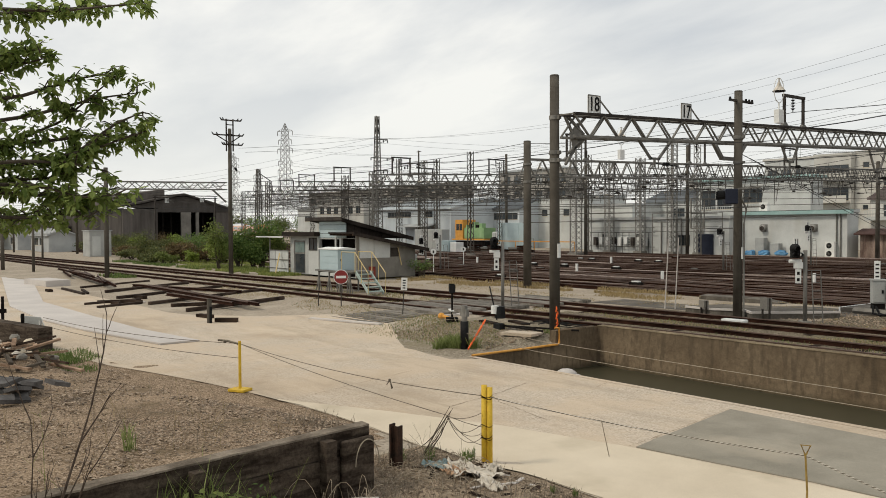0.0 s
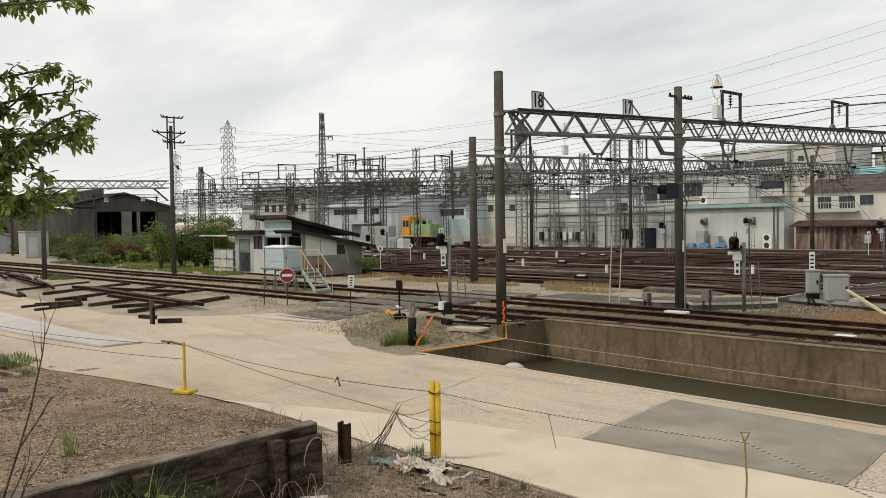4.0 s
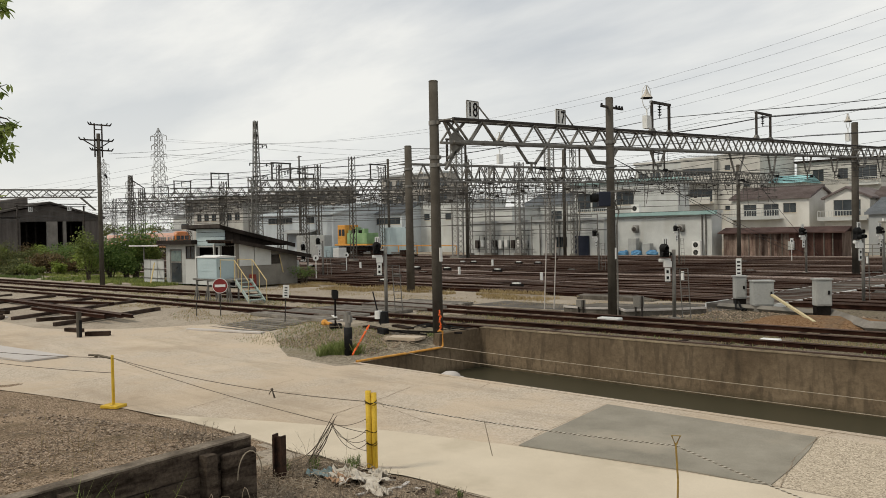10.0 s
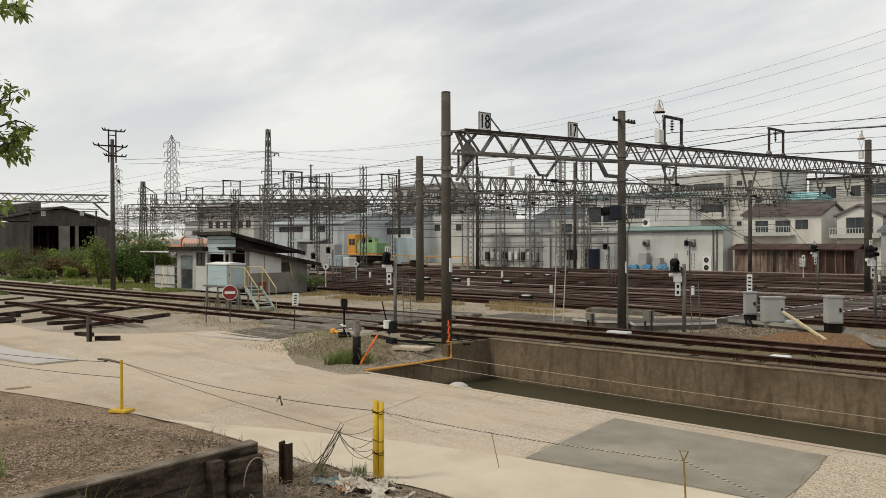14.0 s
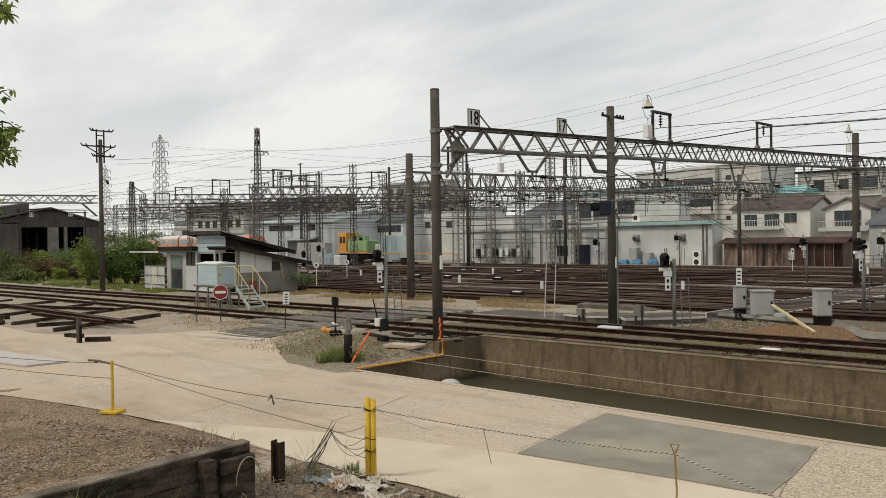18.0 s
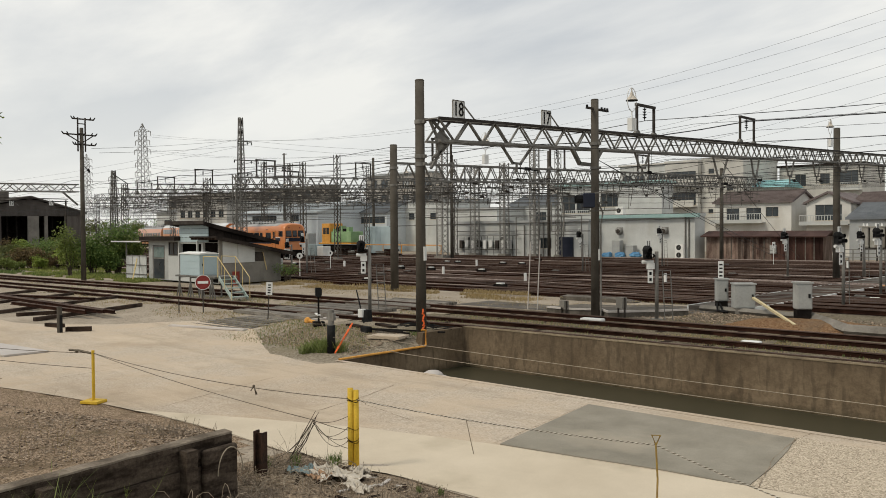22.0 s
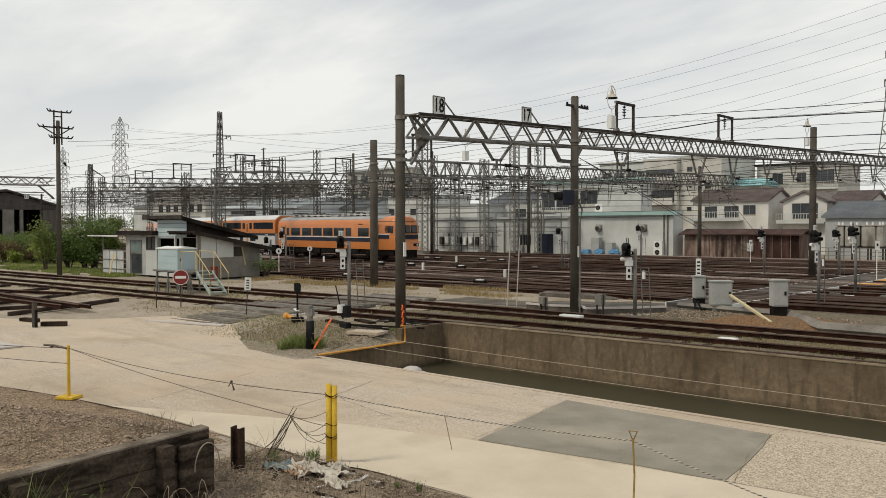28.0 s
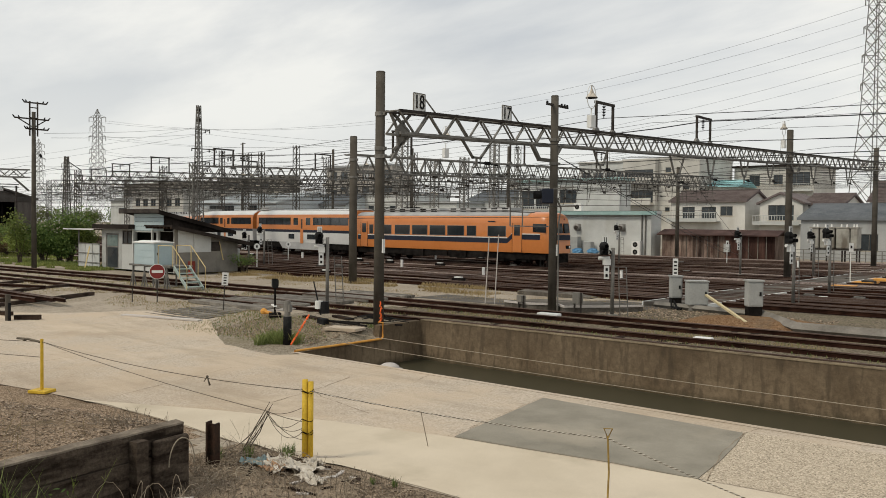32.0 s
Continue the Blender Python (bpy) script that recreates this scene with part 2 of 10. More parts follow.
CANALWALL = canal_wall_mat("damp_canal_wall")
POLECONC = mat("pole_concrete", (0.066, 0.058, 0.047), (0.105, 0.094, 0.078), 1.6, 0.9, 0, 0.15, 40, 0.16, stain=((0.042, 0.036, 0.029), 2.0, 0.57, 0.5, 0.12))
GALV = mat("galvanised_steel", (0.125, 0.12, 0.108), (0.22, 0.21, 0.19), 2.5, 0.6, 0.1, 0.05, 25, 0.15, vary=0.12)
PALESTEEL = mat("pale_galvanised_lattice", (0.19, 0.185, 0.17), (0.30, 0.29, 0.27), 2.5, 0.65, 0.05, 0.05, 25, 0.15, vary=0.1)
# MIDSTEEL is for far steelwork; its paler grey carries the haze of distance
MIDSTEEL = mat("weathered_grey_steel_with_haze", (0.06, 0.054, 0.046), (0.13, 0.12, 0.104), 2.0, 0.7, 0.0, 0.05, 25, 0.2, vary=0.15)
GALVDARK = mat("weathered_dark_steel", (0.028, 0.024, 0.021), (0.07, 0.06, 0.052), 2.0, 0.75, 0.0, 0.05, 25, 0.2, vary=0.15)
RUST = mat("rusty_rail_side", (0.011, 0.005, 0.0035), (0.038, 0.017, 0.011), 1.5, 0.9, 0.0, 0.1, 40, 0.3, spec=0.04)
RAILTOP = mat("worn_rail_head", (0.06, 0.036, 0.027), (0.135, 0.094, 0.075), 0.25, 0.6, 0.1, 0.0, 30, 0.2)
SLEEPER = mat("old_timber_sleeper", (0.015, 0.010, 0.0075), (0.055, 0.038, 0.028), 3, 0.94, 0, 0.4, 35, 0.35, vary=0.35, spec=0.05)
PLANKWOOD = mat("worn_crossing_plank", (0.12, 0.108, 0.092), (0.23, 0.21, 0.18), 3, 0.92, 0, 0.4, 35, 0.3, vary=0.25)
TIMBER = mat("creosoted_timber", (0.022, 0.016, 0.012), (0.105, 0.083, 0.064), 1.6, 0.92, 0, 0.7, 22, 0.5, streak=6.0, spec=0.05)
WHITEWALL = mat("white_painted_wall", (0.45, 0.46, 0.44), (0.58, 0.59, 0.565), 0.35, 0.75, 0, 0.05, 8, 0.06, stain=((0.42, 0.41, 0.37), 0.5, 0.58, 0.45, 0.3))
BLUEWALL = mat("pale_blue_white_wall", (0.46, 0.50, 0.52), (0.57, 0.61, 0.625), 0.35, 0.75, 0, 0.05, 8, 0.06, stain=((0.38, 0.39, 0.38), 0.5, 0.6, 0.4, 0.3))
CREAMWALL = mat("cream_render", (0.45, 0.435, 0.395), (0.58, 0.565, 0.515), 0.4, 0.8, 0, 0.05, 10, 0.06, stain=((0.40, 0.37, 0.31), 0.45, 0.6, 0.4, 0.3))
HOUSEWALL = mat("pale_house_render", (0.56, 0.545, 0.50), (0.68, 0.665, 0.615), 0.4, 0.8, 0, 0.05, 10, 0.06, stain=((0.40, 0.37, 0.31), 0.45, 0.6, 0.4, 0.3))
GREYWALL = mat("grey_panel_wall", (0.30, 0.31, 0.31), (0.42, 0.43, 0.42), 0.3, 0.8, 0, 0.05, 10, 0.08, stain=((0.25, 0.24, 0.22), 0.5, 0.6, 0.4, 0.3))
BLOCKWALL = mat("concrete_block_wall", (0.17, 0.158, 0.138), (0.25, 0.235, 0.205), 0.8, 0.92, 0, 0.2, 20, 0.18, stain=((0.10, 0.09, 0.075), 0.9, 0.58, 0.5, 0.3))
DARKROOF = mat("dark_tar_roof", (0.014, 0.011, 0.009), (0.04, 0.032, 0.027), 1.0, 0.95, 0, 0.2, 12, 0.25, spec=0.1)
BROWNROOF = mat("brown_tiled_roof", (0.12, 0.095, 0.09), (0.185, 0.155, 0.148), 0.8, 0.75, 0, 0.2, 10, 0.2)
BLUEROOF = mat("slate_blue_roof", (0.14, 0.155, 0.17), (0.20, 0.215, 0.23), 0.8, 0.7, 0, 0.2, 10, 0.15)
TEAL = mat("pale_teal_trim", (0.28, 0.42, 0.40), (0.36, 0.50, 0.48), 1.0, 0.6, 0, 0.05, 20, 0.1)
REDSHED = mat("rusty_corrugated_iron", (0.06, 0.034, 0.027), (0.29, 0.22, 0.18), 1.3, 0.8, 0.1, 0.1, 10, 0.3, vary=0.6, streak=0.25)
GLASS = glass_dark("window_glass", (0.030, 0.036, 0.040))
TRAINGLASS = glass_dark("train_glass", (0.018, 0.022, 0.026), 0.05)
BLACK = mat("matt_black", (0.009, 0.009, 0.009), (0.024, 0.024, 0.024), 3, 0.65, 0, 0.05, 30, 0.2, spec=0.06)
# also the near-black of linings that stand in for shade indoors
UNDER = mat("sooty_underframe_and_shade", (0.007, 0.006, 0.0055), (0.022, 0.019, 0.017), 2, 0.9, 0.0, 0.1, 20, 0.3, spec=0.04)
YELLOW = mat("chipped_yellow_paint", (0.52, 0.33, 0.03), (0.64, 0.43, 0.055), 4, 0.6, 0, 0.1, 30, 0.15, stain=((0.17, 0.09, 0.035), 5, 0.58, 0.8, 0.25))
ORANGEP = mat("orange_pipe_paint", (0.60, 0.27, 0.05), (0.70, 0.36, 0.09), 3, 0.6, 0, 0.05, 30, 0.12)
REDOR = mat("red_orange_paint", (0.75, 0.12, 0.03), (0.85, 0.18, 0.05), 3, 0.5, 0, 0.05, 30, 0.1)
TRAINORANGE = mat("orange_train_paint", (0.56, 0.188, 0.045), (0.62, 0.215, 0.058), 0.5, 0.32, 0, 0.0, 6, 0.05, 0.5, coat=0.3)
TRAINWHITE = mat("white_train_paint", (0.60, 0.60, 0.58), (0.67, 0.67, 0.645), 0.5, 0.35, 0, 0.0, 6, 0.05, 0.5, coat=0.3)
TRAINBLUE = mat("navy_train_band", (0.018, 0.022, 0.035), (0.03, 0.034, 0.05), 0.5, 0.4, 0, 0.0, 6, 0.1)
TRAINGREY = mat("grey_train_roof", (0.33, 0.33, 0.325), (0.44, 0.44, 0.43), 0.8, 0.6, 0, 0.05, 10, 0.12)
PALEBLUE = mat("pale_blue_steel_box", (0.36, 0.445, 0.46), (0.42, 0.505, 0.52), 0.8, 0.55, 0, 0.02, 12, 0.06)
BOXGREY = mat("grey_equipment_paint", (0.32, 0.325, 0.31), (0.40, 0.405, 0.385), 1.2, 0.6, 0, 0.04, 15, 0.1, stain=((0.22, 0.16, 0.11), 3, 0.64, 0.6))
WHITEP = mat("white_paint", (0.66, 0.66, 0.63), (0.76, 0.76, 0.73), 2, 0.55, 0, 0.02, 20, 0.05)
REDSIGN = mat("red_sign_face", (0.19, 0.03, 0.03), (0.26, 0.05, 0.045), 2, 0.45, 0, 0.0, 20, 0.06)
BARK = mat("grey_bark", (0.055, 0.045, 0.034), (0.11, 0.09, 0.07), 3, 0.9, 0, 0.4, 18, 0.3)
PLATE = mat("grey_white_sheet", (0.45, 0.415, 0.385), (0.53, 0.49, 0.45), 0.6, 0.7, 0, 0.05, 15, 0.08, vary=0.06)
GREENPAINT = mat("light_green_machine_paint", (0.22, 0.36, 0.17), (0.32, 0.46, 0.25), 0.8, 0.5, 0, 0.02, 12, 0.1)
BLUETARP = mat("blue_tarpaulin", (0.06, 0.18, 0.34), (0.14, 0.30, 0.46), 2, 0.55, 0, 0.2, 12, 0.2)
WIRE = mat("dark_overhead_wire", (0.025, 0.025, 0.025), (0.05, 0.048, 0.045), 2, 0.6, 0.0, 0, 20, 0.1)
DARKROPE = mat("dark_cord", (0.10, 0.085, 0.065), (0.17, 0.145, 0.11), 9, 0.9, 0, 0.1, 60, 0.2)
PALEROPE = mat("pale_rope_strand", (0.42, 0.39, 0.33), (0.58, 0.54, 0.47), 9, 0.9, 0, 0.2, 60, 0.2)
ROPE = mat("weathered_rope", (0.24, 0.20, 0.15), (0.36, 0.31, 0.235), 9, 0.9, 0, 0.2, 60, 0.25)
CLOTH = mat("dirty_white_cloth", (0.42, 0.38, 0.315), (0.60, 0.55, 0.475), 4, 0.9, 0, 0.3, 20, 0.15)


def leaf_mat(name, c1, c2, trans=0.35):
    m = bpy.data.materials.new(name)
    m.use_nodes = True
    n, l = m.node_tree.nodes, m.node_tree.links
    b = n["Principled BSDF"]
    b.inputs["Roughness"].default_value, b.inputs["Specular IOR Level"].default_value = 0.6, 0.25
    g = n.new("ShaderNodeNewGeometry")
    r = n.new("ShaderNodeValToRGB")
    r.color_ramp.elements[0].color, r.color_ramp.elements[1].color = (*c1, 1), (*c2, 1)
    l.new(g.outputs["Random Per Island"], r.inputs[0])
    l.new(r.outputs[0], b.inputs["Base Color"])
    tr = n.new("ShaderNodeBsdfTranslucent")
    l.new(r.outputs[0], tr.inputs["Color"])
    mx = n.new("ShaderNodeMixShader")
    mx.inputs[0].default_value = trans
    l.new(b.outputs[0], mx.inputs[1])
    l.new(tr.outputs[0], mx.inputs[2])
    l.new(mx.outputs[0], n["Material Output"].inputs["Surface"])
    return m


LEAF = leaf_mat("fresh_green_leaf", (0.115, 0.175, 0.04), (0.33, 0.40, 0.12), 0.5)
HEDGE = leaf_mat("dark_hedge_leaf", (0.035, 0.052, 0.018), (0.19, 0.20, 0.065), 0.3)
HEDGERED = leaf_mat("reddish_hedge_leaf", (0.05, 0.042, 0.018), (0.21, 0.14, 0.06), 0.25)
SHRUB = leaf_mat("mid_green_shrub_leaf", (0.05, 0.10, 0.022), (0.20, 0.275, 0.075), 0.4)
FRESH = leaf_mat("fresh_yellowish_leaf", (0.08, 0.12, 0.025), (0.24, 0.28, 0.075), 0.35)
LIME = leaf_mat("yellow_green_leaf", (0.14, 0.20, 0.03), (0.28, 0.34, 0.07), 0.3)
DRYGRASS = leaf_mat("dry_grass_blade", (0.26, 0.20, 0.095), (0.42, 0.335, 0.18), 0.4)
GREENGRASS = leaf_mat("green_grass_blade", (0.06, 0.11, 0.025), (0.20, 0.25, 0.08), 0.3)
DEADTWIG = leaf_mat("dead_stalk", (0.13, 0.10, 0.07), (0.30, 0.25, 0.19), 0.1)


# ---- mesh helpers ----
class Geo:
    """A growing list of corners and faces."""

    def __init__(self):
        self.v, self.f, self.i = [], [], []

    def add(self, verts, faces, k=0):
        o = len(self.v)
        self.v += [tuple(p) for p in verts]
        self.f += [tuple(o + j for j in q) for q in faces]
        self.i += [k] * len(faces)
        return self

    def box(self, x0, y0, z0, x1, y1, z1, m=None, k=0):
        p = [(x, y, z) for z in (z0, z1) for y in (y0, y1) for x in (x0, x1)]
        if m is not None:
            p = [m @ Vector(q) for q in p]
        return self.add(p, [(0, 2, 3, 1), (4, 5, 7, 6), (0, 1, 5, 4), (1, 3, 7, 5), (3, 2, 6, 7), (2, 0, 4, 6)], k)

    def beam(self, a, b, w, h=None, k=0):
        """A square bar from a to b."""
        a, b, h = Vector(a), Vector(b), h or w
        d = (b - a).normalized()
        side = d.cross(Vector((0, 0, 1)))
        side = (side.normalized() if side.length > 1e-4 else Vector((1, 0, 0))) * w / 2
        up = side.cross(d).normalized() * h / 2
        p = [e + s * side + u * up for e in (a, b) for s, u in ((-1, -1), (1, -1), (1, 1), (-1, 1))]
        return self.add(p, [(3, 2, 1, 0), (4, 5, 6, 7), (0, 1, 5, 4), (1, 2, 6, 5), (2, 3, 7, 6), (3, 0, 4, 7)], k)

    def tube(self, a, b, r, r2=None, n=10, cap=True, k=0):
        a, b, r2 = Vector(a), Vector(b), r if r2 is None else r2
        d = (b - a).normalized()
        s = d.cross(Vector((0, 0, 1)))
        s = s.normalized() if s.length > 1e-4 else Vector((1, 0, 0))
        t = d.cross(s)
        p = []
        for e, q in ((a, r), (b, r2)):
            p += [e + (s * math.cos(2 * math.pi * j / n) + t * math.sin(2 * math.pi * j / n)) * q for j in range(n)]
        f = [(j, (j + 1) % n, n + (j + 1) % n, n + j) for j in range(n)]
        if cap:
            f += [tuple(reversed(range(n))), tuple(range(n, 2 * n))]
        return self.add(p, f, k)

    def path(self, pts, r, n=5, k=0):
        """A bent tube through points."""
        pts = [Vector(p) for p in pts]
        rr = r if isinstance(r, (list, tuple)) else [r] * len(pts)
        p, f = [], []
        for i, c in enumerate(pts):
            d = (pts[min(i + 1, len(pts) - 1)] - pts[max(i - 1, 0)]).normalized()
            s = d.cross(Vector((0, 0, 1)))
            s = s.normalized() if s.length > 1e-3 else Vector((1, 0, 0))
            t = d.cross(s)
            p += [c + (s * math.cos(2 * math.pi * j / n) + t * math.sin(2 * math.pi * j / n)) * rr[i] for j in range(n)]
        for i in range(len(pts) - 1):
            f += [(i * n + j, i * n + (j + 1) % n, (i + 1) * n + (j + 1) % n, (i + 1) * n + j) for j in range(n)]
        return self.add(p, f, k)

    def prism(self, poly, x0, x1, m=None, k=0):
        """A closed outline of (y, z) pulled along x."""
        n = len(poly)
        p = [(x, y, z) for x in (x0, x1) for y, z in poly]
        if m is not None:
            p = [m @ Vector(q) for q in p]
        f = [(j, n + j, n + (j + 1) % n, (j + 1) % n) for j in range(n)] + [tuple(range(n)), tuple(reversed(range(n, 2 * n)))]
        return self.add(p, f, k)

    def slab(self, poly, z0, z1, k=0):
        """A closed outline of (x, y), anticlockwise, pulled up from z0 to z1."""
        n = len(poly)
        p = [(x, y, z) for z in (z0, z1) for x, y in poly]
        f = [(j, (j + 1) % n, n + (j + 1) % n, n + j) for j in range(n)] + [tuple(reversed(range(n))), tuple(range(n, 2 * n))]
        return self.add(p, f, k)

    def ball(self, c, r, n=8, m=5, sz=1.0, k=0):
        p = [(c[0], c[1], c[2] - r * sz)]
        for i in range(1, m):
            a = math.pi * i / m
            p += [(c[0] + r * math.sin(a) * math.cos(2 * math.pi * j / n), c[1] + r * math.sin(a) * math.sin(2 * math.pi * j / n), c[2] - r * sz * math.cos(a)) for j in range(n)]
        p.append((c[0], c[1], c[2] + r * sz))
        f = [(0, 1 + (j + 1) % n, 1 + j) for j in range(n)]
        for i in range(m - 2):
            f += [(1 + i * n + j, 1 + i * n + (j + 1) % n, 1 + (i + 1) * n + (j + 1) % n, 1 + (i + 1) * n + j) for j in range(n)]
        e = len(p) - 1
        f += [(e, 1 + (m - 2) * n + j, 1 + (m - 2) * n + (j + 1) % n) for j in range(n)]
        return self.add(p, f, k)

    def data(self, name, mats, smooth=False):
        me = bpy.data.meshes.new(name)
        me.from_pydata(self.v, [], self.f)
        for q in mats if isinstance(mats, (list, tuple)) else [mats]:
            me.materials.append(q)
        if any(self.i):
            me.polygons.foreach_set("material_index", self.i)
        if smooth:
            me.shade_smooth()
        return me


def part(name, geo, material, parent, label="", smooth=False, m=None):
    """One mesh under a thing or a part. geo: a Geo, or mesh data that alike parts share."""
    ob = new(name, geo.data(name, material, smooth) if isinstance(geo, Geo) else geo)
    ob.parent = parent
    if m is not None:
        ob.matrix_basis = m
    return tagged(ob, label)


def thing(name, label, category, m=None, group="", kind=""):
    ob = new(name)
    ob.empty_display_size = 0.2
    if m is not None:
        ob.matrix_basis = m
    return tagged(ob, label, category, group, kind)


def solid(name, geo, material, label, category, m=None, group="", kind="", smooth=False):
    """A thing that is one mesh."""
    ob = new(name, geo.data(name, material, smooth) if isinstance(geo, Geo) else geo)
    if m is not None:
        ob.matrix_basis = m
    return tagged(ob, label, category, group, kind)


def bevel(ob, w=0.02, seg=2):
    b = ob.modifiers.new("bevel", "BEVEL")
    b.width, b.segments, b.limit_method = w, seg, "ANGLE"
    return ob


def rnd(a, b):
    return random.uniform(a, b)


def smooth01(x):
    x = min(1, max(0, x))
    return x * x * (3 - 2 * x)


# ---- ground, road, canal ----
CANAL_X, CANAL_Y0, CANAL_Y1 = -17.5, 14.75, 19.72
EAST = 30.0


def road_z(x):
    return -0.47 + 0.22 * smooth01((-20 - x) / 18)


def lead(x):
    """The track by which the train comes round the curve from behind the shrubs."""
    d = max(0.0, -32 - x)
    return 52.0 + (0.003 * d * d if d < 50 else 7.5 + 0.3 * (d - 50))


YARD = [33.2, 37.2, 41.2, 45.1, 49.0, 52.9, 56.8, 60.8, 64.8, 68.8, 72.6, 76.2]


def sweep(x):
    """The outer ladder track that swings forward across the yard."""
    return 42.6 - 9.0 * smooth01((x + 60) / 48)


def yard_hump(x, y):
    """Low uneven ridges of ballast between the yard tracks."""
    if y < 31 or y > 79 or x < -160 or x > 60:
        return 0.0
    s = abs(y - sweep(x + 4) - 5.0)
    if -62 < x < -12 and s < 1.0:
        return 0.12 + 0.05 * noise.noise((x * 0.5, y * 0.8, 6))
    d = min(abs(y - t) for t in YARD + [lead(x)])
    return 0.27 * smooth01((d - 1.0) / 0.6) * max(0.0, 0.45 + 0.9 * noise.noise((x * 0.045, y * 0.31, 4)))


def terrace_edge(y):
    """Where the gravel terrace ends: behind the timber wall, then swinging back beside the road."""
    return -8.70 - 0.146 * (y - 1.4) if y < 6.05 else -9.38 - 1.3 * (y - 6.05)


def ground_z(x, y):
    z = road_z(x)
    if y > 19.7:
        z = -0.11 + yard_hump(x, y)
    elif x < CANAL_X:
        k = smooth01((y - 14.2) / 4.2) if x > -40 else smooth01((y - 12.5) / 5)
        z = z + (-0.11 - z) * k
    # the raised gravel terrace behind the timber wall, and the bank on which one stands
    if y < 9:
        edge = 6.1 - 0.09 * max(0, -9.3 - x) if x > -20 else 5.0
        h = 0.89 - 0.055 * max(0, -9.3 - x)
        if x < -19:
            h = max(0.12, 0.36 - 0.02 * (-19 - x))
        k = smooth01((terrace_edge(y) - x) / (0.06 if y < 6.05 else 0.5))
        z += k * h * smooth01((edge + 0.75 - y) / 0.9)
        if y < 8.0 and x > -10.5:
            z += (1 - k) * (0.07 + 0.05 * noise.noise((x * 0.9, y * 0.9, 3)))
    if y < 3.2:
        z += 1.5 * smooth01((3.2 - y) / 3.5) * smooth01((x + 8.0) / 3.5)
    return z


def lines(cuts):
    """Grid lines from (from, to, step) stretches."""
    out = []
    for a, b, s in cuts:
        n = max(1, round((b - a) / s))
        out += [a + (b - a) * i / n for i in range(n)]
    return out + [cuts[-1][1]]


gx = lines([(-2500, -400, 350), (-400, -120, 40), (-120, -60, 4), (-60, -26, 1.0), (-26, CANAL_X, 0.5), (CANAL_X, -9.7, 0.4), (-9.7, -8.4, 0.05), (-8.4, 0, 0.42), (0, EAST, 3), (EAST, 400, 60), (400, 2500, 350)])
gy = lines([(-600, -20, 60), (-20, -2, 3), (-2, 9, 0.35), (9, CANAL_Y0, 0.5), (CANAL_Y0, CANAL_Y1, 0.45), (CANAL_Y1, 19.9, 0.18), (19.9, 32, 1.1), (32, 79, 0.5), (79, 90, 5.5), (90, 400, 60), (400, 3000, 400)])
g = Geo()
idx = {}
for j, y in enumerate(gy):
    for i, x in enumerate(gx):
        idx[i, j] = len(g.v)
        rough = 0.0 if y > 9 or abs(x) > 60 or y < -3 else 0.03 * noise.noise((x * 1.7, y * 1.7, 0))
        g.v.append((x, y, ground_z(x, y) + rough))
for j in range(len(gy) - 1):
    for i in range(len(gx) - 1):
        xm, ym = (gx[i] + gx[i + 1]) / 2, (gy[j] + gy[j + 1]) / 2
        if CANAL_X < xm < EAST and CANAL_Y0 < ym < CANAL_Y1:
            continue
        k = 0
        if ym > 31.5 and ym < 79 and -160 < xm < 200:
            k = 4 if yard_hump(xm, ym) > 0.06 else 1
        elif 26.6 < ym <= 31.5 and xm > -14.5:
            k = 5
        elif 19.7 < ym < 26.6 and xm > -22 - 1.5 * noise.noise((ym, 0, 0)):
            k = 5
        elif 14.2 < ym < 19.8 and -22.5 - 1.2 * noise.noise((ym, 3, 0)) < xm < CANAL_X + 0.1:
            k = 6
        elif ym < 8.6 and xm < terrace_edge(ym) - 0.02:
            k = 2
        elif ym < 8.3 and xm > -11:
            k = 3
        g.f.append((idx[i, j], idx[i + 1, j], idx[i + 1, j + 1], idx[i, j + 1]))
        g.i.append(k)
TRACKDIRT = stones("weedy_track_dirt", [(0.07, 0.058, 0.042), (0.15, 0.125, 0.09), (0.24, 0.20, 0.15), (0.10, 0.09, 0.055)], 0.045, depth=0.02, patch=[((0.16, 0.14, 0.085), 0.7, 0.5, 0.6), ((0.05, 0.04, 0.03), 0.4, 0.55, 0.6)])
GRIT = stones("dusty_grit", [(0.13, 0.108, 0.078), (0.235, 0.20, 0.15), (0.35, 0.305, 0.24), (0.17, 0.145, 0.10)], 0.04, depth=0.02, patch=[((0.20, 0.17, 0.105), 0.7, 0.5, 0.55), ((0.11, 0.09, 0.065), 0.5, 0.58, 0.5)])
CESS = stones("pale_ballast", [(0.11, 0.08, 0.066), (0.22, 0.17, 0.145), (0.36, 0.295, 0.26), (0.06, 0.043, 0.035)], 0.06, patch=[((0.07, 0.05, 0.038), 0.5, 0.5, 0.6), ((0.24, 0.19, 0.12), 0.2, 0.55, 0.55)])
solid("ground", g, [DIRT, BALLAST, GRAVEL, SOIL, CESS, TRACKDIRT, GRIT], "dry pale dirt, rusty ballast and loose gravel of a railway yard", "ground", kind="structure", smooth=True)


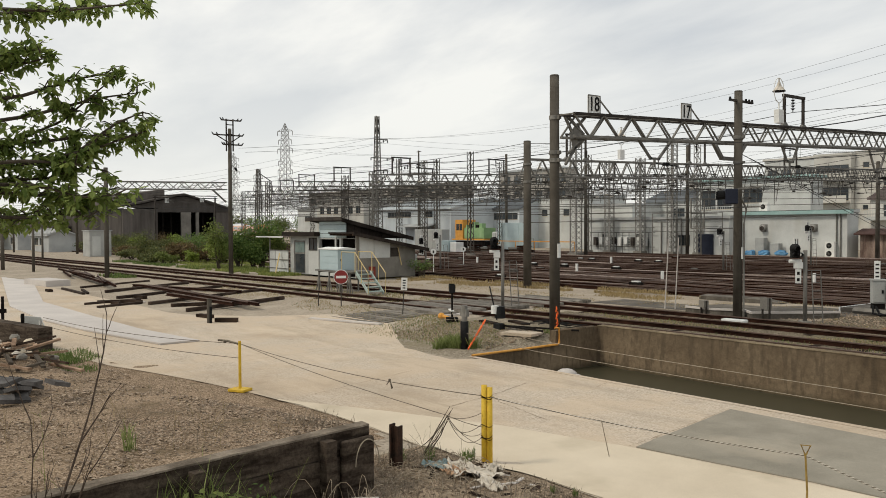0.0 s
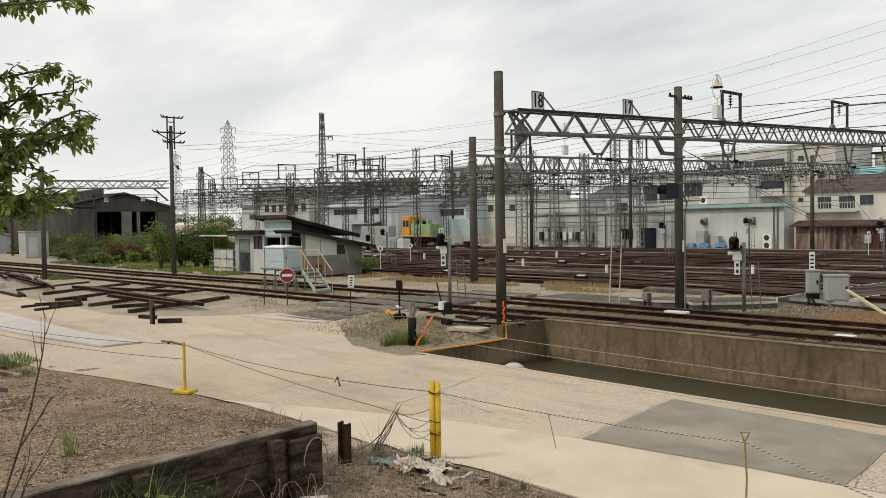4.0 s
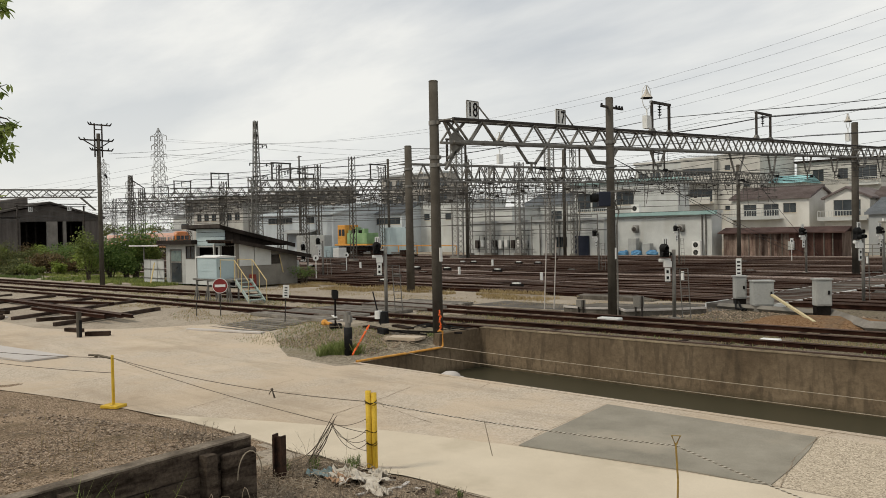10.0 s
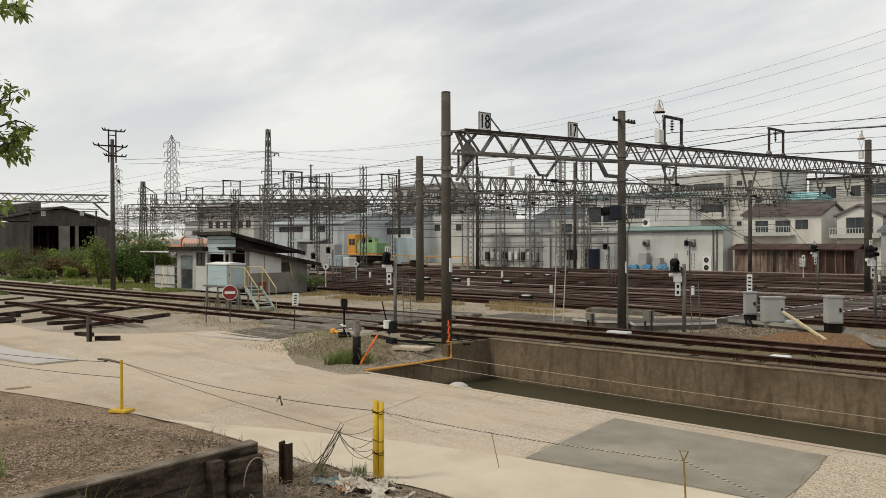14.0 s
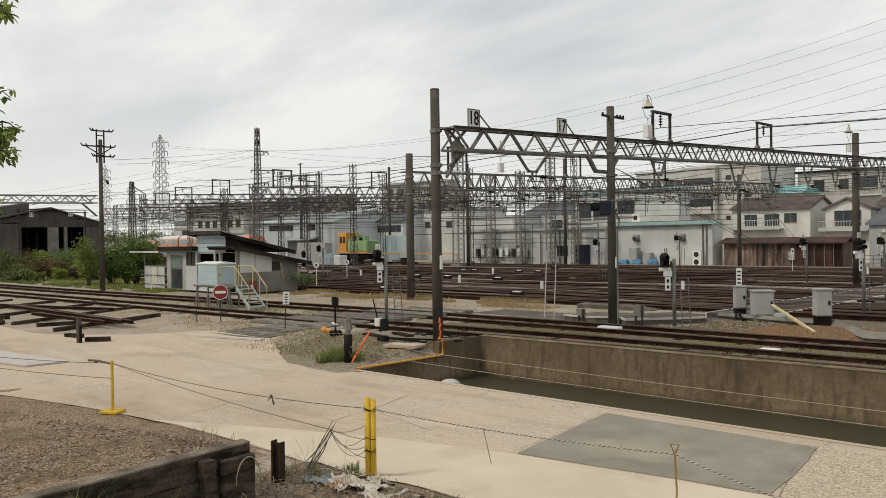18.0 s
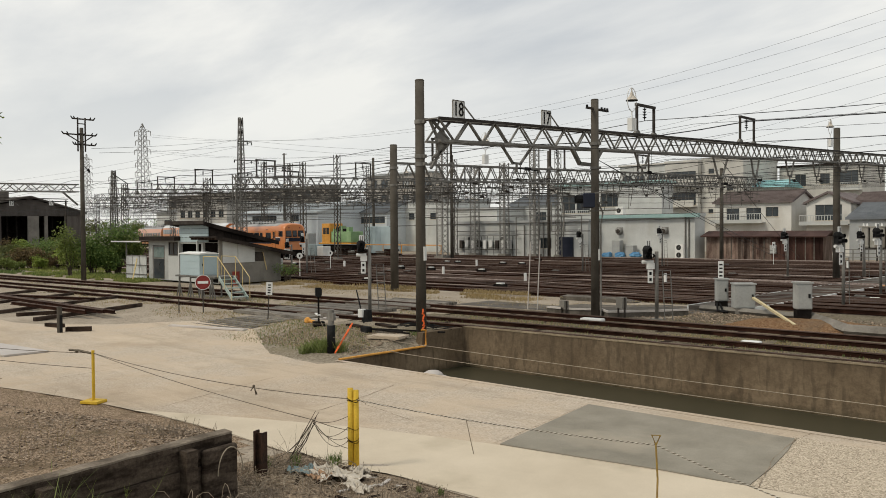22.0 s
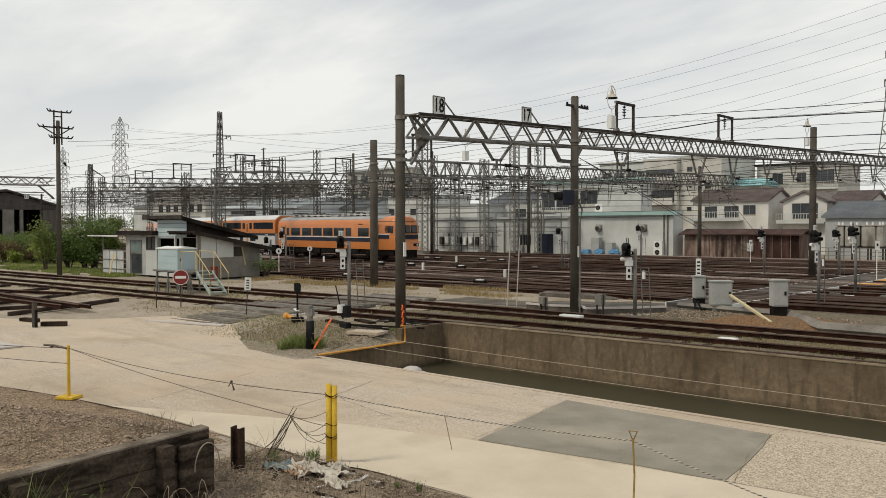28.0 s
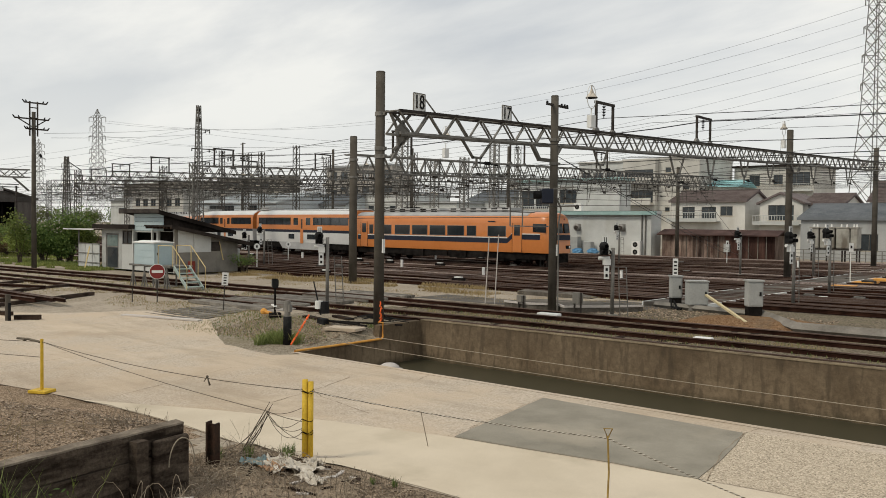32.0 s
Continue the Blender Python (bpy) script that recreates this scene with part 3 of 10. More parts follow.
def sheet(name, x_cuts, y_of, material, label, lift=0.012, cat="road", ny=14):
    """A thin paved sheet that follows the ground between two edges y_of(x)."""
    q = Geo()
    xs = lines(x_cuts)
    for x in xs:
        a, b = y_of(x)
        for j in range(ny + 1):
            y = a + (b - a) * j / ny
            q.v.append((x, y, ground_z(x, max(y, 8.31 if y > 7.2 and x > -9.05 else y)) + lift))
    for i in range(len(xs) - 1):
        for j in range(ny):
            o = i * (ny + 1) + j
            q.f.append((o, o + ny + 1, o + ny + 2, o + 1))
    ob = solid(name, q, material, label, cat, kind="structure", smooth=True)
    return ob


def near_edge(x):
    if x > -9.05:
        return 8.25 + 0.12 * noise.noise((x * 0.8, 0, 0)) + 0.05 * noise.noise((x * 3, 0, 5))
    if x > -22:
        return 8.1 - 0.017 * (x + 13) ** 2 + 0.06 * noise.noise((x * 2, 0, 0))
    return max(-1.0, 6.7 - 0.16 * (-22 - x))


def far_edge(x):
    if x > CANAL_X:
        return CANAL_Y0 - 0.004
    if x > -20:
        return 14.0 + 0.1 * noise.noise((x * 3, 0, 8)) + 0.3 * (-17.5 - x) / 2.5
    return min(16.6, 14.3 + 0.55 * (-20 - x)) + 0.2 * noise.noise((x * 2.1, 0, 8)) if x > -27 else 12.2 + 4.4 * smooth01((x + 33) / 6)


sheet("road", [(-70, -30, 1.0), (-30, EAST, 0.5)], lambda x: (near_edge(x), far_edge(x)), CONCRETE, "worn exposed-aggregate concrete service road", 0.014)
def strip_edge(x):
    pts = ((-15.6, 8.0), (-13.0, 9.2), (-10.9, 10.0), (-8.6, 10.55), (-4.7, 11.05), (0, 11.4), (EAST, 12.0))
    for (x0, y0), (x1, y1) in zip(pts, pts[1:]):
        if x <= x1:
            return y0 + (y1 - y0) * max(0, (x - x0)) / (x1 - x0)
    return 12.0


sheet("road_strip", [(-15.6, EAST, 0.4)], lambda x: (min(near_edge(x) + 0.01, strip_edge(x) - 0.05), strip_edge(x) + 0.04 * noise.noise((x * 1.3, 2, 0))), CONC_LIGHT, "smooth pale concrete strip along the road", 0.024, ny=5)
pg = Geo()
pp = [(-8.62, 10.6), (-7.3, 10.78), (-6.0, 10.98), (-4.72, 11.05), (-4.85, 12.2), (-5.02, 13.2), (-5.22, 14.05), (-7.2, 14.12), (-9.28, 14.18), (-8.95, 12.4)]
pg.slab([(x, y) for x, y in pp], -0.47, -0.4385)
solid("asphalt_patch", pg, ASPHALT, "smooth grey asphalt patch let into the concrete road", "road patch", kind="structure")

AGGREGATE = stones("exposed_aggregate", [(0.22, 0.182, 0.135), (0.46, 0.385, 0.29), (0.66, 0.565, 0.44), (0.34, 0.283, 0.21), (0.54, 0.46, 0.35)], 0.022, depth=0.012, patch=[((0.42, 0.355, 0.26), 0.6, 0.52, 0.4)])
sheet("aggregate_panel", [(-5.3, EAST, 0.5)], lambda x: (strip_edge(x) + 0.05, 14.2), AGGREGATE, "rough exposed-aggregate concrete beside the asphalt patch", 0.019, ny=6)
# canal: bed, walls, water
q = Geo()
q.box(CANAL_X - 0.3, CANAL_Y0, -2.0, EAST, CANAL_Y1, -1.9)
solid("canal_bed", q, WALLCONC, "muddy concrete canal bed", "canal bed", kind="structure")
far = thing("canal_wall", "tall stained concrete canal wall beside the track", "canal wall", kind="structure")
for i in range(8):
    x0, x1 = CANAL_X + i * 6.0, min(EAST, CANAL_X + (i + 1) * 6.0) - 0.0015
    w = Geo()
    w.prism([(CANAL_Y1 + 0.28, -2), (CANAL_Y1 - 0.03, -2), (CANAL_Y1, -0.06), (CANAL_Y1, 0.0), (CANAL_Y1 + 0.28, 0.0)], x0, x1)
    part("wall_panel", w, CANALWALL, far)
    cop = Geo()
    cop.prism([(CANAL_Y1 + 0.285, 0.0), (CANAL_Y1 - 0.012, 0.0), (CANAL_Y1 - 0.012, 0.018), (CANAL_Y1 + 0.27, 0.024)], x0 + 0.004, x1 - 0.004)
    part("coping", cop, WALLCONC, far, "thin worn top edge")
near_w = Geo()
near_w.box(CANAL_X, CANAL_Y0 - 0.3, -2, EAST, CANAL_Y0, -0.475)
solid("canal_wall_near", near_w, WALLCONC, "concrete canal edge below the road", "canal wall", kind="structure")
lip = Geo()
lip.box(CANAL_X, CANAL_Y0 - 0.14, -0.452, EAST, CANAL_Y0 + 0.012, -0.446)
solid("canal_kerb", lip, CONCRETE, "pale concrete kerb along the canal", "kerb", kind="structure")
endw = Geo()
endw.prism([(CANAL_Y0, -2), (CANAL_Y0, -0.475), (17.9, -0.44), (17.95, -0.02), (CANAL_Y1, -0.01), (CANAL_Y1, -2)], CANAL_X - 0.25, CANAL_X)
solid("canal_end_wall", endw, CANALWALL, "stepped concrete end wall of the canal", "canal wall", kind="structure")
wm = bpy.data.materials.new("murky_water")
wm.use_nodes = True
wb = wm.node_tree.nodes["Principled BSDF"]
wb.inputs["Base Color"].default_value, wb.inputs["Roughness"].default_value = (0.05, 0.046, 0.028, 1), 0.3
wb.inputs["Specular IOR Level"].default_value = 0.2
wnz = wm.node_tree.nodes.new("ShaderNodeTexNoise")
wnz.inputs["Scale"].default_value = 2.2
wbp = wm.node_tree.nodes.new("ShaderNodeBump")
wbp.inputs["Strength"].default_value, wbp.inputs["Distance"].default_value = 0.08, 0.02
wm.node_tree.links.new(wnz.outputs["Fac"], wbp.inputs["Height"])
wm.node_tree.links.new(wbp.outputs[0], wb.inputs["Normal"])
q = Geo()
q.box(CANAL_X, CANAL_Y0, -1.5, EAST, CANAL_Y1, -1.2)
solid("water", q, wm, "still murky olive canal water", "water", kind="structure")

# ---- tracks ----
GAUGE = 1.435


def rail_profile():
    return [(-0.065, -0.145), (0.065, -0.145), (0.065, -0.13), (0.012, -0.11), (0.012, -0.045), (0.034, -0.03), (0.034, 0.0), (-0.034, 0.0), (-0.034, -0.03), (-0.012, -0.045), (-0.012, -0.11), (-0.065, -0.13)]


def rail(pts, z=0.03, tall=1.0):
    """A rail along points (x, y): rusty web, worn head."""
    prof = rail_profile()
    n, q = len(prof), Geo()
    for i, (x, y) in enumerate(pts):
        a, b = pts[max(0, i - 1)], pts[min(len(pts) - 1, i + 1)]
        d = Vector((b[0] - a[0], b[1] - a[1], 0)).normalized()
        s = Vector((-d.y, d.x, 0))
        q.v += [(x + s.x * u, y + s.y * u, z + h * tall) for u, h in prof]
    for i in range(len(pts) - 1):
        for j in range(n):
            q.f.append((i * n + j, (i + 1) * n + j, (i + 1) * n + (j + 1) % n, i * n + (j + 1) % n))
            q.i.append(1 if j in (5, 6, 7) else 0)
    q.f += [tuple(reversed(range(n))), tuple(range(len(q.v) - n, len(q.v)))]
    q.i += [0, 0]
    return q


sl = Geo()
sl.box(-0.11, -1.12, -0.15, 0.11, 1.12, -0.085)
SLEEPER_MESH = sl.data("sleeper", SLEEPER)


def track(yf, x0, x1, label, single=None, step=4.0, z=0.03, tall=1.0):
    """A track whose middle lies at yf(x)."""
    t = thing("railway_track", label, "railway track", group="tracks of the yard")
    n = max(1, int((x1 - x0) / step))
    xs = [x0 + (x1 - x0) * i / n for i in range(n + 1)]
    for s in (-1, 1):
        part("rail", rail([(x, yf(x) + s * GAUGE / 2) for x in xs], z, tall), [RUST, RAILTOP], t)
    rest = Geo()
    x = x0 + 0.3
    while x < x1:
        if single and single[0] < x < single[1]:
            part("sleeper", SLEEPER_MESH, None, t, m=pose(x, yf(x) + rnd(-0.03, 0.03), rnd(-0.05, -0.012), 0, 0, rnd(-1.5, 1.5)))
        else:
            a, y = rnd(-1, 1), yf(x)
            rest.box(x - 0.11, y - 1.0, -0.16, x + 0.11, y + 1.0, -0.098)
        x += 0.62 if x < 40 else 1.2
    tagged(part("sleeper_bed", rest, SLEEPER, t), kind="stuff")
    return t


def ya(x):
    return 24.3 - 1.4 * smooth01((-26 - x) / 34) - 1.0 * smooth01((-62 - x) / 40)


def yn(x):
    return 20.95 - 1.0 * smooth01((-14 - x) / 20) - 0.9 * smooth01((-30 - x) / 50)


track(yn, -150, 60, "disused-looking rusty track beside the canal, sunk in weeds", (-60, -2))
track(ya, -150, 60, "rusty track in dry grass and gravel", (-60, -4))
for i, yy in enumerate(YARD):
    if i == 5:
        continue
    track(lambda x, yy=yy: yy, -260, 120, "rusty yard track on dark ballast", (-44, -12) if i == 0 else None, 20.0, 0.075, 1.2)
# turnouts link neighbouring yard tracks
for i, xs in ((0, -34), (1, -58), (2, -40), (3, -72), (5, -46), (6, -30), (7, -62), (8, -44), (9, -80), (1, -16), (3, -28), (10, -50), (0, -62), (2, -66), (2, -12), (1, -40), (6, -70), (7, -24), (8, -14), (9, -38), (3, -96), (1, -90), (0, -12)):
    y0, y1 = YARD[i], YARD[i + 1]
    track(lambda x, y0=y0, y1=y1, xs=xs: y0 + (y1 - y0) * smooth01((x - xs) / 34), xs, xs + 34, "rusty crossover between two yard tracks", None, 1.7, 0.079, 1.2)
for off, lag in ((0.0, 0.0), (2.9, 4.0)):
    track(lambda x, off=off, lag=lag: sweep(x + lag) + off, -64, 20, "rusty ladder track swinging across the yard", None, 2.0, 0.083, 1.2)
track(lead, -290, 120, "rusty track curving away behind the shrubs", None, 4.0, 0.036, 1.0)


# ---- poles and gantries ----
def concrete_pole(x, y, h, r=0.17, label="tall grey spun-concrete catenary pole", group="concrete poles", z=-0.1):
    t = thing("concrete_pole", label, "pole", pose(x, y, z), group)
    q = Geo()
    q.tube((0, 0, -0.3), (0, 0, h - z), r * 1.08, r * 0.93, 20)
    part("shaft", q, POLECONC, t, smooth=True)
    c = Geo()
    c.tube((0, 0, h - z), (0, 0, h - z + 0.03), r * 0.98, r * 0.8, 20)
    part("cap", c, POLECONC, t)
    return t


def band(t, z, r=0.165, h=0.12, material=None, label="steel clamp band"):
    q = Geo()
    q.tube((0, 0, z), (0, 0, z + h), r, r, 20)
    q.box(r - 0.02, -0.05, z + 0.01, r + 0.07, 0.05, z + h - 0.01)
    part("clamp", q, material or GALV, t, label)


def zigzag_data(name, pitch, depth, w, material):
    a, b = Geo(), Geo()
    a.beam((0, 0, -depth), (0, pitch / 2, 0), w, w)
    b.beam((0, 0, 0), (0, pitch / 2, -depth), w, w)
    return a.data(name, material), b.data(name, material)


def gantry_beam(x, y0, y1, z0, z1, depth, width, pitch, single=False, chord=0.075, material=None, label="lattice steel gantry beam across the tracks", group="gantry beams", top=None):
    """A box truss over the tracks; its top runs from z0 at y0 to z1 at y1."""
    material = material or GALV
    L = math.hypot(y1 - y0, z1 - z0)
    t = thing("gantry_beam", label, "gantry", pose(x, y0, z0) @ pose(0, 0, 0, math.degrees(math.atan2(z1 - z0, y1 - y0))), group)
    for dx in (-width / 2, width / 2):
        for dz in (0, -depth):
            q = Geo()
            q.box(dx - chord / 2, 0, dz - chord / 2, dx + chord / 2, L, dz + chord / 2)
            part("chord", q, top if top and dz == 0 else material, t, "dark top chord" if top and dz == 0 else "")
    n = int(L / (pitch / 2))
    up, down = zigzag_data("diagonal", pitch, depth, chord * 0.6, material) if single else (None, None)
    rest = Geo()
    for i in range(n):
        y = i * pitch / 2
        for s, dx in ((0, -width / 2), (1, width / 2)):
            d = 1 if dx > 0 else -1
            if single:
                part("diagonal", up if (i + s) % 2 == 0 else down, None, t, m=pose(dx, y, 0))
            elif (i + s) % 2 == 0:
                rest.beam((dx, y, -depth), (dx, y + pitch / 2, 0), chord * 0.62)
            else:
                rest.beam((dx, y, 0), (dx, y + pitch / 2, -depth), chord * 0.62)
        for dz in (0, -depth):
            a, b = (-width / 2, width / 2) if i % 2 else (width / 2, -width / 2)
            rest.beam((a, y, dz), (b, y + pitch / 2, dz), chord * 0.5)
        if i % 2 == 0:
            rest.beam((-width / 2, y, 0), (width / 2, y, 0), chord * 0.5)
    part("bracing", rest, material, t)
    return t


def number_board(x, y, z, text, lean=0, hang=0.0):
    t = thing("number_board", "white track number board reading %s on a steel stay" % text, "sign", pose(x, y, z), "track number boards")
    b = Geo()
    b.box(0, -0.26, 0, 0.03, 0.26, 0.55)
    part("board", b, WHITEP, t)
    f = Geo()
    for a, c in (((-0.26, -0.0), (0.26, -0.0)), ((-0.26, 0.55), (0.26, 0.55)), ((-0.26, 0), (-0.26, 0.55)), ((0.26, 0), (0.26, 0.55))):
        f.beam((0.035, a[0], a[1]), (0.035, c[0], c[1]), 0.022)
    part("rim", f, GALV, t)
    cu = bpy.data.curves.new("numeral", "FONT")
    cu.body, cu.size, cu.align_x, cu.align_y, cu.extrude, cu.offset = text, 0.60, "CENTER", "CENTER", 0.006, 0.002
    tmp = bpy.data.objects.new("numeral", cu)
    scene.collection.objects.link(tmp)
    me = bpy.data.meshes.new_from_object(tmp)
    bpy.data.objects.remove(tmp)
    me.materials.append(BLACK)
    d = new("numeral", me)
    d.parent = t
    d.matrix_basis = pose(0.042, 0, 0.275, 90, 0, 90) @ Matrix.Diagonal((0.78, 1, 1, 1))
    s = Geo()
    s.beam((0, 0.26, 0.45), (-0.02, 0.85, 0.02), 0.035)
    s.beam((0, -0.26, 0.0), (0, 0.3, 0.0), 0.05)
    if hang:
        s.beam((0, 0.2, 0.5), (0, 0.2, 0.5 + hang), 0.05)
        s.beam((0, -0.2, 0.5), (0, -0.2, 0.5 + hang), 0.05)
    part("stay", s, GALV, t)
    return t


def wire_frame(x, y0, y1, z, h, label="small steel portal carrying a feeder insulator"):
    t = thing("feeder_portal", label, "steel frame", pose(x, y0, z), "feeder portals")
    w = y1 - y0
    for y in (0, w):
        q = Geo()
        q.beam((0, y, 0), (0, y, h), 0.09)
        part("post", q, GALVDARK, t)
        g2 = Geo()
        g2.prism([(y - 0.3, -0.12), (y + 0.3, -0.12), (y + 0.08, 0.08), (y - 0.08, 0.08)], -0.06, 0.06)
        part("foot", g2, GALV, t)
    q = Geo()
    q.beam((0, -0.08, h), (0, w + 0.08, h), 0.1)
    part("crossbar", q, GALVDARK, t)
    i = Geo()
    for k in range(4):
        i.tube((0, w * 0.45, h - 0.12 - k * 0.11), (0, w * 0.45, h - 0.17 - k * 0.11), 0.09, 0.03, 10)
    i.tube((0, w * 0.45, h - 0.6), (0, w * 0.45, h), 0.02, 0.02, 6)
    part("insulator", i, BLACK, t, "dark ribbed insulator")


def yard_lamp(x, y, z, s=1.0):
    t = thing("yard_lamp", "bell-shaped lamp in a hoop on a white bracket", "lamp", pose(x, y, z), "yard lamps")
    q = Geo()
    q.box(-0.1, -0.17 * s, 0, 0.1, 0.17 * s, 0.5 * s)
    part("control_box", q, WHITEP, t)
    h = Geo()
    pts = [(0, 0.34 * s * math.sin(a), (1.22 - 0.46 * math.cos(a)) * s) for a in [2 * math.pi * k / 20 for k in range(21)]]
    h.path(pts, 0.016, 5)
    h.path([(0, 0, 0.5 * s), (0, 0, 0.76 * s)], 0.028, 6)
    part("hoop", h, WHITEP, t)
    b = Geo()
    b.tube((0, 0, 1.2 * s), (0, 0, 1.36 * s), 0.23 * s, 0.11 * s, 16)
    b.tube((0, 0, 1.36 * s), (0, 0, 1.52 * s), 0.1 * s, 0.045 * s, 14)
    b.tube((0, 0, 1.52 * s), (0, 0, 1.68 * s), 0.03 * s, 0.02 * s, 8)
    sh_ = part("bell_shade", b, CLOTH, t, "pale bell-shaped shade")
    b = Geo()
    b.tube((0, 0, 1.17 * s), (0, 0, 1.2 * s), 0.235 * s, 0.235 * s, 16)
    part("rim", b, BLACK, sh_, "dark lower rim")


# poles of the first gantry
GX = -17.4
p18 = concrete_pole(-18.05, 18.45, 7.53, 0.15)
band(p18, 6.32)
band(p18, 5.28)
band(p18, 5.05)
tg = Geo()
tg.box(0.165, -0.05, 2.2, 0.2, 0.05, 2.62)
part("tag_plate", tg, WHITEP, p18, "small white tag")
p17 = concrete_pole(-16.75, 26.05, 7.62, 0.145)
band(p17, 6.1)
band(p17, 5.25, 0.165, 0.1)
xa = Geo()
xa.beam((0, -0.42, 7.40), (0, 0.85, 7.40), 0.075)
xarm = part("crossarm", xa, GALVDARK, p17, "short dark crossarm")
for dy in (-0.52, 0.42, 0.62, 0.8):
    ins = Geo()
    ins.tube((0.02, dy, 7.36), (0.02, dy, 7.5), 0.055, 0.035, 8)
    part("insulator", ins, BLACK, xarm)
cd = Geo()
cd.path([(0.2, 0.05, 0), (0.2, 0.05, 3.2), (0.26, 0.1, 3.7), (0.3, -0.3, 4.1)], 0.035, 6)
part("conduit", cd, GALV, p17)
tg = Geo()
tg.box(0.165, -0.05, 2.0, 0.2, 0.05, 2.4)
part("tag_plate", tg, WHITEP, p17, "small white tag")
p16 = concrete_pole(-17.45, 53.5, 8.95, 0.2)
band(p16, 7.4, 0.22)
band(p16, 6.7, 0.22)
concrete_pole(-17.45, 74.0, 9.4, 0.2)
gantry_beam(GX, 18.3, 76.0, 6.31, 8.35, 0.66, 0.55, 1.3, True, 0.075, None, "long galvanised lattice gantry beam over the yard tracks", "gantry beams", GALVDARK)
gp = thing("gusset_plate", "steel gusset plate joining gantry beam and pole", "bracket", pose(GX - 0.3, 18.95, 5.72))
q = Geo()
q.prism([(-0.22, 0.1), (0.12, 0.42), (0.42, 0.02), (0.2, -0.3), (-0.05, -0.4)], -0.02, 0.02)
part("plate", q, GALV, gp)
for a, b in (((0, -0.45, 0.62), (0, -0.1, 0.1)), ((0, -0.4, -0.85), (0, 0.05, -0.3)), ((0, 0.1, 0.3), (0, 0.45, 0.6))):
    q = Geo()
    q.beam(a, b, 0.07)
    part("strut", q, GALV, gp)
# knee braces
for y, z in ((26.05, 6.55), (53.5, 7.55)):
    k = thing("knee_brace", "steel knee brace and saddle under the gantry beam", "bracket", pose(GX + 0.3, y, z), "knee braces")
    for s in (-1, 1):
        q = Geo()
        q.beam((0, s * 0.95, -0.66), (0, s * 0.45, -1.2), 0.12)
        part("strut", q, GALV, k)
    q = Geo()
    q.beam((0, -0.5, -1.2), (0, 0.5, -1.2), 0.12)
    part("saddle", q, GALV, k)
k = thing("knee_brace", "steel knee brace between pole and gantry beam", "bracket", pose(GX - 0.3, 18.6, 5.7), "knee braces")
for a, b in (((0, 0.05, -0.5), (0, 0.75, -0.05)), ((0, 0.05, 0.6), (0, 0.75, 0.1))):
    q = Geo()
    q.beam(a, b, 0.07)
    part("strut", q, GALV, k)
number_board(GX + 0.2, 19.22, 6.36, "18")
number_board(GX + 0.2, 23.7, 6.5, "17")
yard_lamp(GX + 0.1, 29.55, 6.85)
yard_lamp(GX + 0.1, 51.9, 7.75, 0.95)
wire_frame(GX, 30.1, 31.45, 6.85, 1.1)
wire_frame(GX, 39.75, 41.35, 7.22, 1.15)
# hangers below the beam that hold the overhead wires
for i, (ya_, yb, ln) in enumerate(((21.5, 23.2, 0.85), (29.9, 31.1, 0.9), (36.8, 38.4, 1.4), (41.0, 42.0, 1.2), (45.4, 46.6, 1.2), (49.4, 50.6, 1.2), (57.4, 58.6, 1.2), (61.4, 62.6, 1.2), (65.4, 66.6, 1.2))):
    zb = 6.31 + (ya_ - 17.95) * 0.03515 - 0.62
    t = thing("wire_hanger", "tapered steel hanger with insulators below the gantry", "hanger", pose(GX, (ya_ + yb) / 2, zb), "wire hangers")
    w = (yb - ya_) / 2
    for s in (-1, 1):
        q = Geo()
        q.beam((0, s * w, 0), (0, s * 0.18, -ln * 0.75), 0.07)
        part("arm", q, GALV, t)
    q = Geo()
    q.tube((0, 0, -ln * 0.7), (0, 0, -ln * 1.05), 0.04, 0.04, 8)
    q.beam((0, -0.25, -ln * 0.72), (0, 0.25, -ln * 0.72), 0.07)
    if i == 0:
        q.tube((0, 0.2, -ln * 0.72), (0, 0.2, 4.86 - zb), 0.02, 0.02, 6)
        q.tube((0, -0.3, 4.88 - zb), (0, 0.6, 4.88 - zb), 0.02, 0.02, 6)
    part("drop_tube", q, GALV, t)
    q = Geo()
    for kk in range(3):
        q.tube((0, 0.5 + kk * 0.1, -ln * 0.9), (0, 0.55 + kk * 0.1, -ln * 0.9), 0.065, 0.04, 10)
    q.tube((0, 0.05, -ln * 0.9), (0, 1.2, -ln * 0.95), 0.022, 0.022, 6)
    part("insulator", q, BLACK, t, "dark ribbed insulator on a steady arm")

